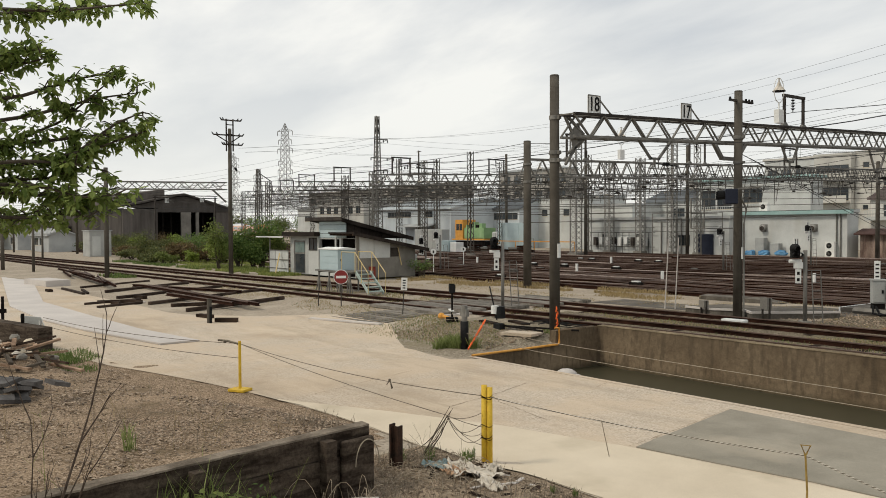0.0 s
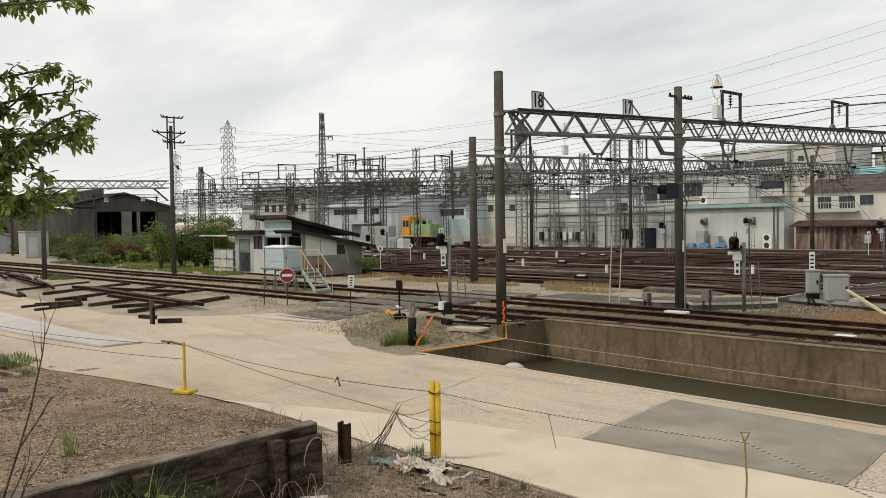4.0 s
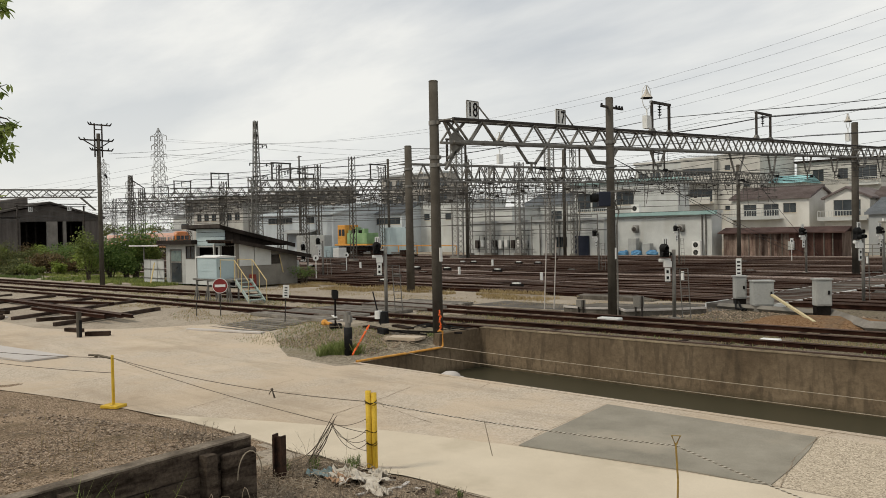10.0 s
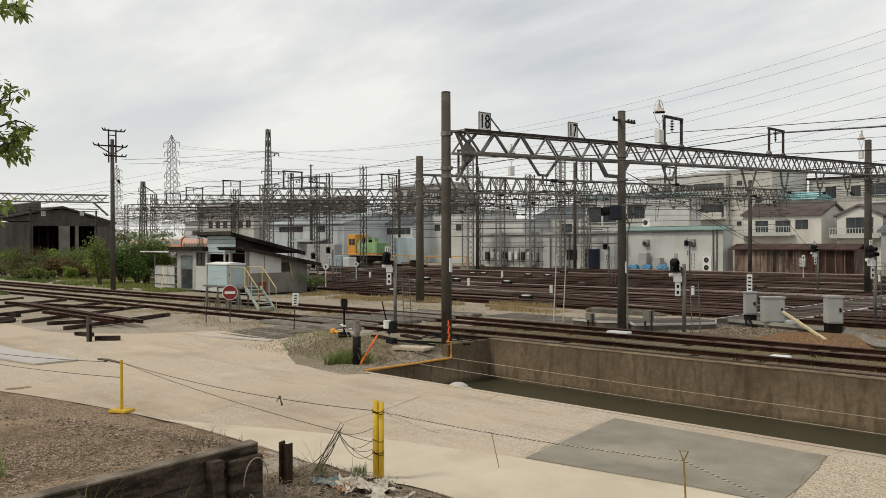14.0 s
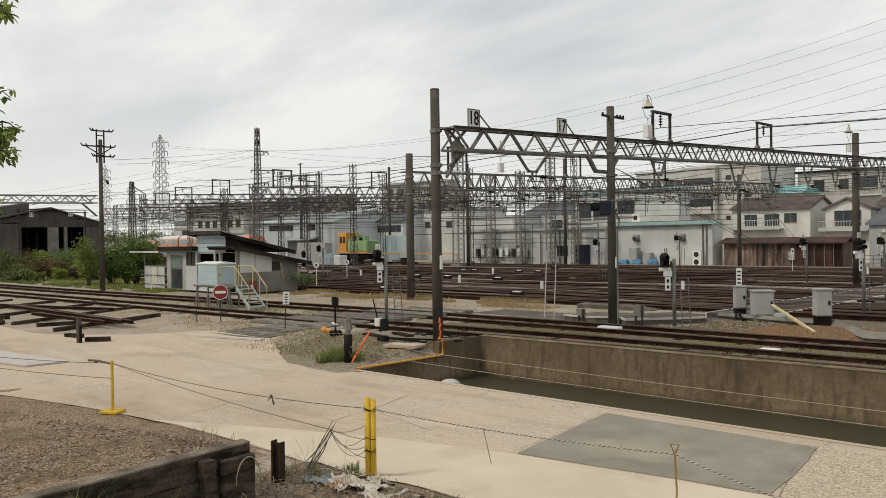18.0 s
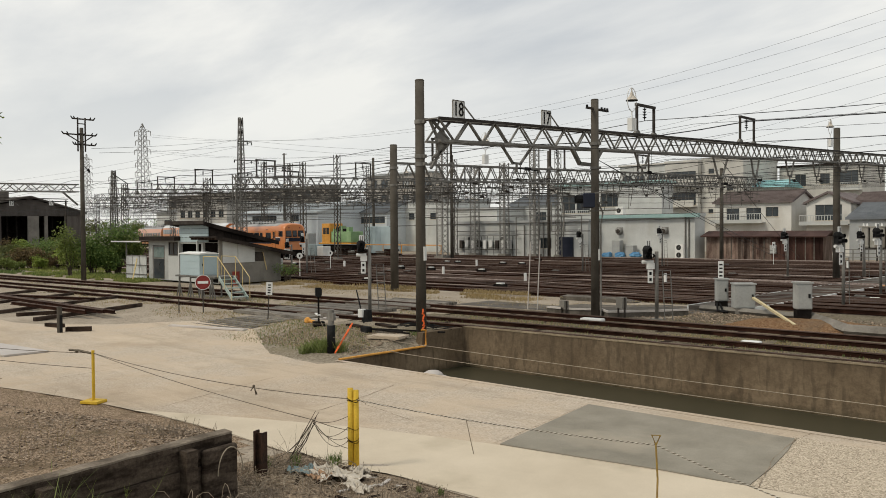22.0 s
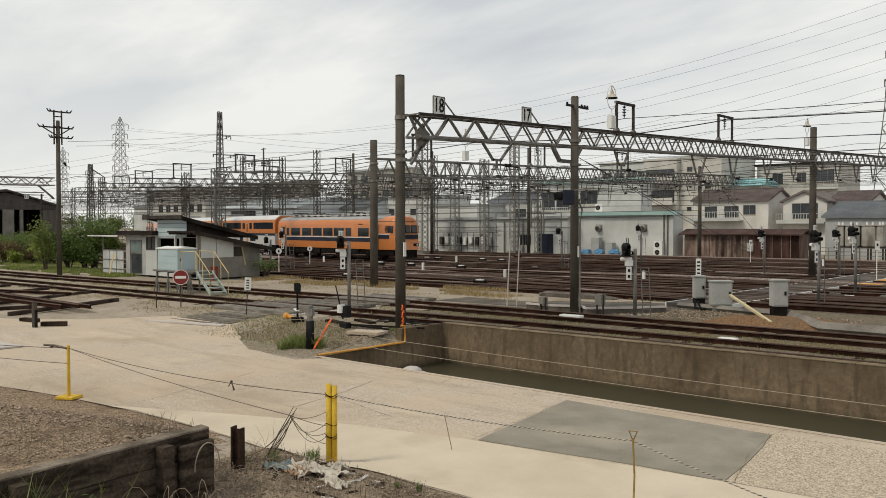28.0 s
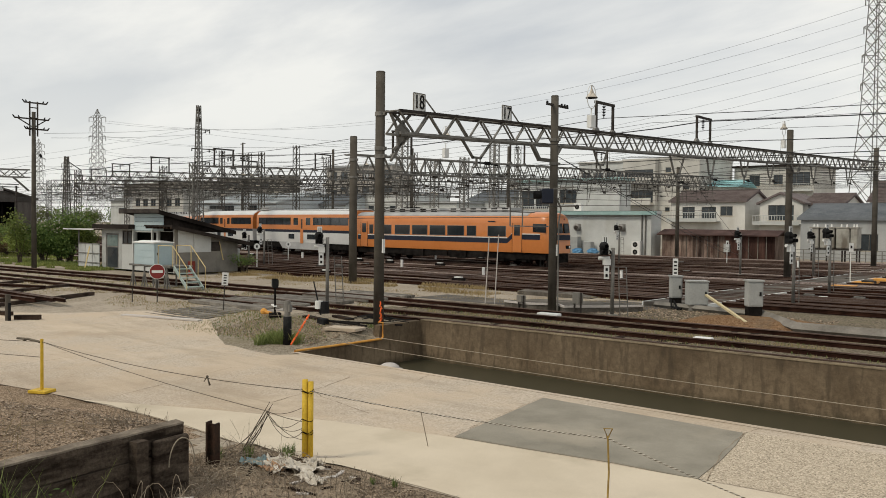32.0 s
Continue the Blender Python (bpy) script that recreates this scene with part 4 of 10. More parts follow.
# further gantries
def lattice_column(x, y, h, w=0.55, material=None, label="slender lattice steel column", group="lattice columns", taper=1.0, z=-0.1):
    t = thing("lattice_column", label, "mast", pose(x, y, z), group)
    a, b = w / 2, w / 2 * taper
    for sx, sy in ((-1, -1), (1, -1), (1, 1), (-1, 1)):
        q = Geo()
        q.beam((sx * a, sy * a, 0), (sx * b, sy * b, h - z), 0.058 if w < 0.6 else 0.11)
        part("corner_post", q, material or GALV, t)
    q = Geo()
    n = max(4, int(h / 0.55))
    for i in range(n):
        z0, z1 = (h - z) * i / n, (h - z) * (i + 1) / n
        r0, r1 = a + (b - a) * i / n, a + (b - a) * (i + 1) / n
        s = 1 if i % 2 else -1
        q.beam((-s * r0, -r0, z0), (s * r1, -r1, z1), 0.034)
        q.beam((-s * r0, r0, z0), (s * r1, r1, z1), 0.034)
        q.beam((-r0, -s * r0, z0), (-r1, s * r1, z1), 0.034)
        q.beam((r0, -s * r0, z0), (r1, s * r1, z1), 0.034)
        if w >= 0.6:
            q.beam((s * r0, -r0, z0), (-s * r1, -r1, z1), 0.05)
            q.beam((r0, s * r0, z0), (r1, -s * r1, z1), 0.05)
            q.beam((-r0, -r0, z1), (r0, -r0, z1), 0.045)
    part("bracing", q, material or GALV, t)
    f = Geo()
    f.box(-w * 0.75, -w * 0.75, -0.2, w * 0.75, w * 0.75, 0.35)
    part("footing", f, BLOCKWALL, t)
    return t


FAR = [(-32.3, 30.7, 78.0, 6.55, 7.7, 0.9), (-54.6, 36.0, 80.0, 7.1, 8.6, 0.85), (-70.0, 38.0, 80.0, 7.3, 8.6, 0.8), (-86.0, 43.0, 82.0, 7.6, 8.8, 0.8), (-104.0, 49.0, 84.0, 7.9, 9.0, 0.8), (-126.0, 57.0, 86.0, 8.3, 9.2, 0.9)]
for x, y0, y1, z0, z1, d in FAR:
    gantry_beam(x, y0, y1, z0, z1, d, 0.6, 1.15, False, 0.075, GALV if x > -60 else MIDSTEEL, "weathered lattice gantry beam farther down the yard", "gantry beams")
c700 = concrete_pole(-31.9, 30.65, 7.44, 0.2)
band(c700, 6.3, 0.22)
band(c700, 5.4, 0.22)
for x, y0, y1, z0, z1, d in FAR:
    for y in (() if x > -40 else (77.5,) if x > -60 else (43.2, 64.8 if x == -86.0 else 58.9, 77.5)):
        if y < y0:
            continue
        zt = z0 + (y - y0) / (y1 - y0) * (z1 - z0) + (3.2 if y > 50 and x > -90 else 0.6)
        lattice_column(x, y, zt, 0.48, GALV if x > -60 else MIDSTEEL)
for x, y, h in ((-63.4, 68.2, 12.9), (-67.5, 78.4, 10.7), (-62.9, 78.4, 10.9), (-58.5, 78.4, 12.4)):
    lattice_column(x, y, h, 0.85 if y < 70 else 0.75, PALESTEEL)
lattice_column(-54.6, 36.2, 7.3, 0.42)
for x, y, h in ((-62.6, 68.9, 11.2), (-56.2, 78.0, 11.8), (-88.0, 80.6, 13.2), (-36.2, 78.5, 8.8)):
    concrete_pole(x, y, h, 0.18, "dark weathered concrete pole among the far tracks")
for i, (x, y, w, z) in enumerate(((-32.3, 34, 1.5, 6.75), (-32.3, 45, 1.6, 7.0), (-32.3, 56, 1.6, 7.2), (-54.6, 38, 1.7, 7.2), (-54.6, 48, 1.7, 7.5), (-54.6, 62, 2.2, 7.9), (-70, 42, 1.8, 7.5), (-70, 52, 1.8, 7.8), (-86, 47, 2, 7.8), (-104, 54, 2, 8.2), (-126, 62, 2, 8.6))):
    wire_frame(x, y, y + w, z, 1.3)
for x, y in ((-32.3, 38.5), (-54.6, 54.0)):
    yard_lamp(x, y, 6.9, 1.1)

# the left gantry beside the tall double pole
concrete_pole(-56.6, 16.95, 6.95, 0.14)
tp = thing("steel_mast", "tall dark steel mast with crossarms and insulators", "mast", pose(-55.0, 24.75, -0.1))
q = Geo()
q.tube((0, 0, -0.2), (0, 0, 9.95), 0.165, 0.12, 14)
part("shaft", q, POLECONC, tp, smooth=True)
for y in (-0.29, 0.2):
    q = Geo()
    q.beam((0.1, y, 8.4), (0.1, y, 10.6), 0.075)
    part("head_post", q, GALVDARK, tp)
for z in (8.9, 9.55, 10.2):
    q = Geo()
    q.beam((0.1, -0.29, z), (0.1, 0.2, z), 0.06)
    part("rung", q, GALVDARK, tp)
for z, ya_, yb_, drop in ((10.52, -0.6, 0.82, 0.0), (9.5, -1.2, 0.95, 0.55), (8.86, -0.5, 0.9, 0.0)):
    q = Geo()
    q.beam((0, ya_, z), (0, yb_, z), 0.085)
    if drop:
        for e in (ya_, yb_):
            q.beam((0, e * 0.85, z), (0, 0.0, z - drop), 0.06)
    arm = part("crossarm", q, GALVDARK, tp)
    for e, o in ((ya_, -0.1), (ya_ * 0.75, -0.06), (yb_ * 0.7, 0.06), (yb_, 0.1)):
        q = Geo()
        q.tube((0, e, z + 0.03), (0, e + o, z + 0.16), 0.05, 0.03, 8)
        part("insulator", q, BLACK, arm)
q = Geo()
q.tube((0, 0.38, 7.28), (0, 0.5, 7.08), 0.09, 0.07, 8)
q.beam((0, 0.1, 7.5), (0, 0.42, 7.2), 0.03)
part("hanging_insulator", q, BLACK, tp)
gantry_beam(-55.9, 17.0, 24.8, 6.05, 6.2, 0.48, 0.5, 1.1, True, 0.075, GALV, "lattice gantry beam over two tracks", "gantry beams")
k = thing("knee_brace", "steel knee brace between mast and gantry beam", "bracket", pose(-55.6, 24.7, 5.6), "knee braces")
for a, b in (((0, -1.0, 0.1), (0, 0, -0.75)), ((0, -7.4, 0.1), (0, -7.75, -0.3))):
    q = Geo()
    q.beam(a, b, 0.1)
    part("strut", q, GALV, k)

# tall lattice mast with crossarms
tm = lattice_column(-85.3, 57.2, 16.4, 1.0, GALV, "tall lattice mast with wire crossarms", "", 0.34)
for z, a, w in ((16.1, 0.2, 0.3), (14.9, 0.2, 0.25), (13.7, 0.4, 1.5), (11.5, 0.9, 2.4), (10.0, 0.4, 1.5), (9.2, 0.3, 1.2)):
    q = Geo()
    q.beam((0, -a, z), (0, w, z + 0.08), 0.11)
    q.beam((0, w * 0.9, z), (0, 0.2, z - 0.45), 0.05)
    part("crossarm", q, MIDSTEEL, tm)
    q = Geo()
    for y in (-a, w * 0.6, w):
        q.tube((0, y, z - 0.3), (0, y, z), 0.07, 0.05, 8)
    part("insulator_row", q, BLACK, tm)
tm2 = lattice_column(-112, 54.7, 11.5, 0.95, MIDSTEEL, "lattice mast with a side arm", "", 0.4)
q = Geo()
q.beam((0, 0, 11.1), (0, 2.0, 9.9), 0.1)
q.beam((0, 2.0, 9.9), (0, 2.0, 8.5), 0.08)
part("side_arm", q, GALVDARK, tm2)


hf = thing("switching_frame", "tall steel frame of two masts with a beam of dark insulators", "steel frame", pose(-105.3, 78.0, -0.1))
for dx, hh in ((-4.85, 14.0), (4.85, 13.3)):
    q = Geo()
    for sx, sy in ((-0.3, -0.3), (0.3, -0.3), (0.3, 0.3), (-0.3, 0.3)):
        q.beam((dx + sx, sy, 0), (dx + sx, sy, hh), 0.09)
    for i in range(20):
        z0, z1, e = hh * i / 20, hh * (i + 1) / 20, 1 if i % 2 else -1
        for sy in (-0.3, 0.3):
            q.beam((dx - 0.3 * e, sy, z0), (dx + 0.3 * e, sy, z1), 0.05)
    part("mast", q, MIDSTEEL, hf)
for z, w in ((13.2, 0.16), (11.6, 0.14), (9.2, 0.14)):
    q = Geo()
    for dy in (-0.25, 0.25):
        q.beam((-4.85, dy, z), (4.85, dy, z - 0.3), w)
    part("beam", q, MIDSTEEL, hf)
for i in range(6):
    q = Geo()
    for k in range(3):
        q.tube((-2.9 + i * 0.75 + (1.0 if i > 2 else 0), -0.3, 12.85 - k * 0.22), (-2.9 + i * 0.75 + (1.0 if i > 2 else 0), -0.3, 12.7 - k * 0.22), 0.16, 0.1, 8)
    part("insulator", q, BLACK, hf)
q = Geo()
q.tube((-0.2, 0.4, 0), (-0.2, 0.4, 15.0), 0.16, 0.12, 10)
q.beam((-0.7, 0.4, 14.8), (0.4, 0.4, 14.85), 0.1)
part("pole", q, MIDSTEEL, hf)


def pylon(x, y, h, w, arms, turn_deg, label):
    t = thing("power_pylon", label, "pylon", pose(x, y, -0.1, 0, 0, turn_deg), "power pylons")
    prof = [(0, w), (h * 0.5, w * 0.5), (h * 0.93, w * 0.3), (h, 0.25)]

    def wid(z):
        for (z0, w0), (z1, w1) in zip(prof, prof[1:]):
            if z <= z1:
                return (w0 + (w1 - w0) * (z - z0) / (z1 - z0)) / 2
        return prof[-1][1] / 2

    th = h * 0.0032
    for sx, sy in ((-1, -1), (1, -1), (1, 1), (-1, 1)):
        q = Geo()
        for (z0, w0), (z1, w1) in zip(prof, prof[1:]):
            q.beam((sx * w0 / 2, sy * w0 / 2, z0), (sx * w1 / 2, sy * w1 / 2, z1), th)
        part("leg", q, GALV, t)
    q = Geo()
    z = 0.0
    while z < h * 0.96:
        z1 = min(h, z + max(1.6, wid(z) * 1.7))
        a, b = wid(z), wid(z1)
        for s in (-1, 1):
            q.beam((-a, s * a, z), (b, s * b, z1), th * 0.6)
            q.beam((a, s * a, z), (-b, s * b, z1), th * 0.6)
            q.beam((s * a, -a, z), (s * b, b, z1), th * 0.6)
            q.beam((s * a, a, z), (s * b, -b, z1), th * 0.6)
        z = z1
    part("bracing", q, GALV, t)
    for f, ln in arms:
        a = wid(h * f)
        for s in (-1, 1):
            tip = (s * ln, 0, h * f)
            q = Geo()
            q.beam((s * a, 0, h * f + ln * 0.3), tip, th * 0.8)
            q.beam((s * a, a, h * f), tip, th * 0.7)
            q.beam((s * a, -a, h * f), tip, th * 0.7)
            arm = part("crossarm", q, GALV, t)
            q = Geo()
            q.tube(tip, (s * ln, 0, h * f - 2.2), 0.16, 0.16, 6)
            part("insulator_string", q, GALV, arm)


pylon(-391, 206, 56.5, 8.5, ((0.93, 4.4), (0.85, 3.9), (0.77, 4.4), (0.66, 4.0), (0.58, 4.3), (0.5, 4.3)), 30, "tall lattice power pylon in the distance")
pylon(-560, 255, 56.0, 8.0, ((0.93, 4.2), (0.85, 4.2), (0.77, 4.6), (0.69, 4.2), (0.6, 4.6)), 30, "lattice power pylon farther away")
pylon(-420, 205, 34, 7, ((0.93, 3), (0.75, 3.4)), 20, "smaller lattice pylon behind the first")
pylon(-69.5, 292, 80, 12, ((0.93, 5.5), (0.82, 6.0), (0.71, 6.5), (0.6, 6.8)), 65, "huge lattice power pylon beyond the houses")


# ---- signal hut beside the tracks ----
def window(parent, x0, x1, z0, z1, y, n=2, frame_mat=None, glass=None, depth=0.06, name="window", m=None, sill=False):
    """A window set into a wall that faces -y: frame, panes."""
    fm = frame_mat or GALV
    f = Geo()
    b, bars = 0.05, []
    for a in ((x0, z0, x1, z0 + b), (x0, z1 - b, x1, z1), (x0, z0, x0 + b, z1), (x1 - b, z0, x1, z1)):
        f.box(a[0], y - 0.03, a[1], a[2], y + depth, a[3])
    for i in range(1, n):
        xm = x0 + (x1 - x0) * i / n
        bars.append((xm - b / 2, xm + b / 2))
    w = part(name, f, fm, parent, m=m)
    for xa, xb in bars:
        p = Geo()
        p.box(xa, y - 0.025, z0 + b, xb, y + depth, z1 - b)
        part("mullion", p, fm, w)
    for i in range(n):
        xa, xb = x0 + (x1 - x0) * i / n + 0.02, x0 + (x1 - x0) * (i + 1) / n - 0.02
        p = Geo()
        p.box(xa, y + 0.012, z0 + 0.03, xb, y + 0.03, z1 - 0.03)
        part("pane", p, glass or GLASS, w)
    if sill:
        s = Geo()
        s.box(x0 - 0.08, y - 0.12, z0 - 0.07, x1 + 0.08, y + 0.02, z0 - 0.01)
        part("sill", s, CONC_LIGHT, w)
    return w


def wall_with_holes(parent, x0, x1, z0, z1, y, thick, holes, material, name="wall", m=None):
    """A wall along x with rectangular openings (x0, x1, z0, z1) through it, as one closed skin."""
    xs = sorted({x0, x1, *[h[0] for h in holes], *[h[1] for h in holes]})
    zs = sorted({z0, z1, *[h[2] for h in holes], *[h[3] for h in holes]})
    nx, nz = len(xs), len(zs)
    q = Geo()
    q.v = [(x, yy, z) for yy in (y, y + thick) for z in zs for x in xs]

    def full(i, j):
        if not (0 <= i < nx - 1 and 0 <= j < nz - 1):
            return False
        xm, zm = (xs[i] + xs[i + 1]) / 2, (zs[j] + zs[j + 1]) / 2
        return not any(h[0] < xm < h[1] and h[2] < zm < h[3] for h in holes)

    def c(i, j, k):
        return k * nx * nz + j * nx + i

    for j in range(nz - 1):
        for i in range(nx - 1):
            if not full(i, j):
                continue
            q.f += [(c(i, j, 0), c(i + 1, j, 0), c(i + 1, j + 1, 0), c(i, j + 1, 0)), (c(i, j + 1, 1), c(i + 1, j + 1, 1), c(i + 1, j, 1), c(i, j, 1))]
            for di, dj, e in ((-1, 0, (i, j, i, j + 1)), (1, 0, (i + 1, j + 1, i + 1, j)), (0, -1, (i + 1, j, i, j)), (0, 1, (i, j + 1, i + 1, j + 1))):
                if not full(i + di, j + dj):
                    q.f.append((c(e[0], e[1], 0), c(e[2], e[3], 0), c(e[2], e[3], 1), c(e[0], e[1], 1)))
    used = sorted({k for f in q.f for k in f})
    new_of = {k: n for n, k in enumerate(used)}
    q.v, q.f = [q.v[k] for k in used], [tuple(new_of[k] for k in f) for f in q.f]
    q.i = [0] * len(q.f)
    return part(name, q, material, parent, m=m)


CREAMRAIL = mat("faded_cream_yellow_paint", (0.50, 0.38, 0.17), (0.60, 0.49, 0.27), 4, 0.65, 0, 0.05, 30, 0.15)
hut = thing("signal_hut", "run-down white signal hut with dark lean-to roofs beside the tracks", "hut", pose(0, 0, -0.1))
HY = 27.5
# entrance porch block
wall_with_holes(hut, -51.6, -47.9, 0.1, 2.6, HY, 0.12, [(-51.1, -49.55, 0.12, 2.3), (-49.1, -47.98, 1.66, 2.5)], BOXGREY)
wp = Geo()
wp.box(-49.1, HY - 0.02, 0.12, -47.9, HY, 1.64)
part("wall_panel", wp, WHITEWALL, hut, "white panel below the window")
q = Geo()
q.box(-51.6, HY + 0.12, 0.1, -51.48, HY + 3, 2.72)
part("wall", q, WHITEWALL, hut)
dr = Geo()
dr.box(-51.08, HY + 0.03, 0.12, -49.57, HY + 0.07, 2.28)
door = part("door", dr, GALV, hut, "grey door with tall glass")
dg = Geo()
dg.box(-50.95, HY + 0.015, 0.2, -49.7, HY + 0.028, 1.42)
part("door_glass", dg, GLASS, door)
dg = Geo()
dg.box(-50.95, HY + 0.015, 1.52, -49.7, HY + 0.028, 2.2)
part("fanlight", dg, mat("greenish_glass", (0.12, 0.17, 0.16), (0.17, 0.22, 0.21), 1, 0.15, 0, 0, 4, 0.2, 0.5), door, "greenish upper glass")
window(hut, -49.08, -48.0, 1.68, 2.48, HY + 0.03, 2, GALVDARK)
pr = Geo()
pr.box(-52.0, HY - 0.45, 2.6, -47.6, HY + 3.2, 2.86)
part("porch_roof", pr, DARKROOF, hut, "flat dark roof of the porch")
# main block: its roof falls away from the tracks
wall_with_holes(hut, -47.88, -43.2, 0.1, 2.5, HY + 0.02, 0.14, [(-47.75, -45.3, 1.05, 2.42), (-45.1, -43.45, 0.12, 2.48)], WHITEWALL)
sh = Geo()
for i in range(4):
    sh.box(-47.7, HY - 0.03, 2.52 + i * 0.27, -44.5, HY + 0.03, 2.77 + i * 0.27)
    part("wall_board", sh, PALEBLUE, hut, "pale grey boarded upper wall")
    sh = Geo()
# near-black back, floor and ceiling stand in for the shade indoors
bk = Geo()
bk.box(-48.9, HY + 0.9, 0.1, -43.4, HY + 1.0, 2.5)
bk.box(-49.0, HY + 0.2, 0.0, -43.4, HY + 0.9, 0.12)
bk.box(-48.9, HY + 0.2, 2.44, -43.4, HY + 0.9, 2.49)
part("inner_wall", bk, UNDER, hut, "black lining painted as the shade inside the hut")
q = Geo()
q.prism([(HY + 0.04, 2.5), (HY + 0.04, 3.56), (HY + 4.6, 2.52), (HY + 4.6, 2.5)], -44.62, -44.5)
q.prism([(HY + 0.04, 2.5), (HY + 0.04, 3.56), (HY + 4.6, 2.52), (HY + 4.6, 2.5)], -47.7, -47.58)
part("side_wall", q, DARKROOF, hut, "dark weatherboarded side under the roof")
for i in range(9):
    q = Geo()
    y = HY + 0.1 + i * 0.5
    zt = 3.5 - (y - HY) * 0.23
    if zt > 2.7:
        q.box(-44.5, y, 2.55, -44.46, y + 0.46, zt)
        part("side_board", q, DARKROOF, hut)
wing = Geo()
wing.prism([(HY - 0.1, 0.1), (HY + 4.1, 0.1), (HY + 4.1, 1.82), (HY - 0.1, 2.72)], -43.3, -43.16)
part("side_wall", wing, BLOCKWALL, hut, "bare concrete block wall of the wing")
for ya_, yb, zt in ((HY + 0.1, HY + 1.1, 2.42), (HY + 1.15, HY + 2.3, 2.2)):
    pn = Geo()
    pn.prism([(ya_, 1.3), (yb, 1.3), (yb, zt - 0.02), (ya_, zt + 0.2)], -43.155, -43.11)
    part("wall_panel", pn, WHITEWALL, hut, "pale board panel")
pn = Geo()
pn.box(-43.155, HY + 2.35, 1.35, -43.12, HY + 2.95, 1.9)
part("window_board", pn, GALVDARK, hut)
q = Geo()
q.box(-49.0, HY + 4.1, 0.1, -43.16, HY + 4.24, 1.8)
part("back_wall", q, BLOCKWALL, hut)


def roof_slab(y0, z0, y1, z1, x0, x1, th, name, label, material):
    q = Geo()
    q.prism([(y0, z0), (y1, z1), (y1, z1 + th), (y0, z0 + th)], x0, x1)
    return part(name, q, material, hut, label)


roof_slab(HY - 0.45, 3.62, HY + 4.9, 2.42, -48.6, -44.3, 0.1, "upper_roof", "dark sloping felt roof", DARKROOF)
roof_slab(HY - 0.45, 3.5, HY + 4.9, 2.3, -44.3, -44.22, 0.24, "fascia", "dark weathered barge board", DARKROOF)
q = Geo()
q.box(-48.65, HY - 0.5, 3.58, -44.22, HY - 0.45, 3.8)
part("fascia", q, GALVDARK, hut)
rl = roof_slab(HY - 0.6, 2.78, HY + 5.0, 1.72, -45.6, -42.75, 0.09, "lower_roof", "dark lower roof of the wing", DARKROOF)
roof_slab(HY - 0.6, 2.68, HY + 5.0, 1.62, -42.75, -42.68, 0.22, "fascia", "dark weathered barge board", DARKROOF)
for i in range(8):
    x = -45.4 + i * 0.37
    q = Geo()
    q.box(x, HY - 0.62, 2.66, x + 0.07, HY + 0.0, 2.77)
    part("rafter", q, SLEEPER, rl)
for x in (-47.82, -45.7, -43.35):
    q = Geo()
    q.box(x, HY - 0.08, 0.1, x + 0.12, HY + 0.02, 2.6)
    part("post", q, WHITEWALL, hut)
# the open carport frame and fence beside the hut
cp = thing("carport", "thin steel carport with a flat rusty sheet roof", "shelter", pose(0, 0, -0.1))
for x, y in ((-54.4, 27.4), (-54.4, 30.4), (-52.0, 30.4)):
    q = Geo()
    q.tube((x, y, 0), (x, y, 2.5), 0.05, 0.05, 8)
    part("post", q, GALV, cp)
q = Geo()
q.box(-55.6, 27.0, 2.5, -51.7, 30.8, 2.56)
part("roof_sheet", q, REDSHED, cp, "flat rusty roof sheet with a pale edge")
q = Geo()
q.box(-55.7, 26.96, 2.49, -51.7, 27.0, 2.57)
part("edge_trim", q, WHITEP, cp)
fe = thing("panel_fence", "grubby white panel fence beside the hut", "fence", pose(0, 0, -0.1))
for i in range(3):
    q = Geo()
    q.box(-54.35 + i * 0.92, 27.35, 0.1, -53.5 + i * 0.92, 27.39, 1.62)
    part("fence_panel", q, WHITEWALL, fe)
for z in (0.35, 0.95, 1.58):
    q = Geo()
    q.box(-54.4, 27.31, z, -51.6, 27.35, z + 0.06)
    part("rail", q, GALV, fe)
lg = Geo()
lg.beam((-52.6, 27.2, 1.4), (-51.3, 26.2, 0.02), 0.07)
solid("leaning_pole", lg, CREAMRAIL, "pale yellow pole leaning on the fence", "pole", pose(0, 0, -0.1))

# raised steel platform with cabinet and stairs
pf = thing("steel_platform", "small steel platform on trestle legs with pale yellow handrails and stairs", "platform", pose(0, 0, -0.1))
q = Geo()
q.box(-37.6, 21.4, 0.98, -34.1, 22.6, 1.06)
part("deck", q, GALV, pf)
for x in (-37.3, -36.3, -35.3, -34.4):
    q = Geo()
    q.beam((x, 21.45, 0.95), (x, 22.5, 0.95), 0.05)
    q.beam((x, 21.45, 0.02), (x, 21.45, 0.98), 0.06)
    q.beam((x, 22.5, 0.02), (x, 22.5, 0.98), 0.06)
    q.beam((x - 0.25, 21.45, 0.03), (x, 21.45, 0.75), 0.04)
    q.beam((x + 0.25, 21.45, 0.03), (x, 21.45, 0.75), 0.04)
    part("trestle", q, GALV, pf)
STAIRGREY = mat("grey_green_step_paint", (0.27, 0.33, 0.30), (0.37, 0.43, 0.40), 3, 0.7, 0, 0.05, 20, 0.15)
S0, S1 = Vector((-34.1, 22.0, 1.02)), Vector((-32.6, 21.75, 0.1))
for dy in (-0.4, 0.4):
    q = Geo()
    q.beam(S0 + Vector((0, dy, 0)), S1 + Vector((0, dy, 0)), 0.05, 0.15)
    part("stringer", q, STAIRGREY, pf)
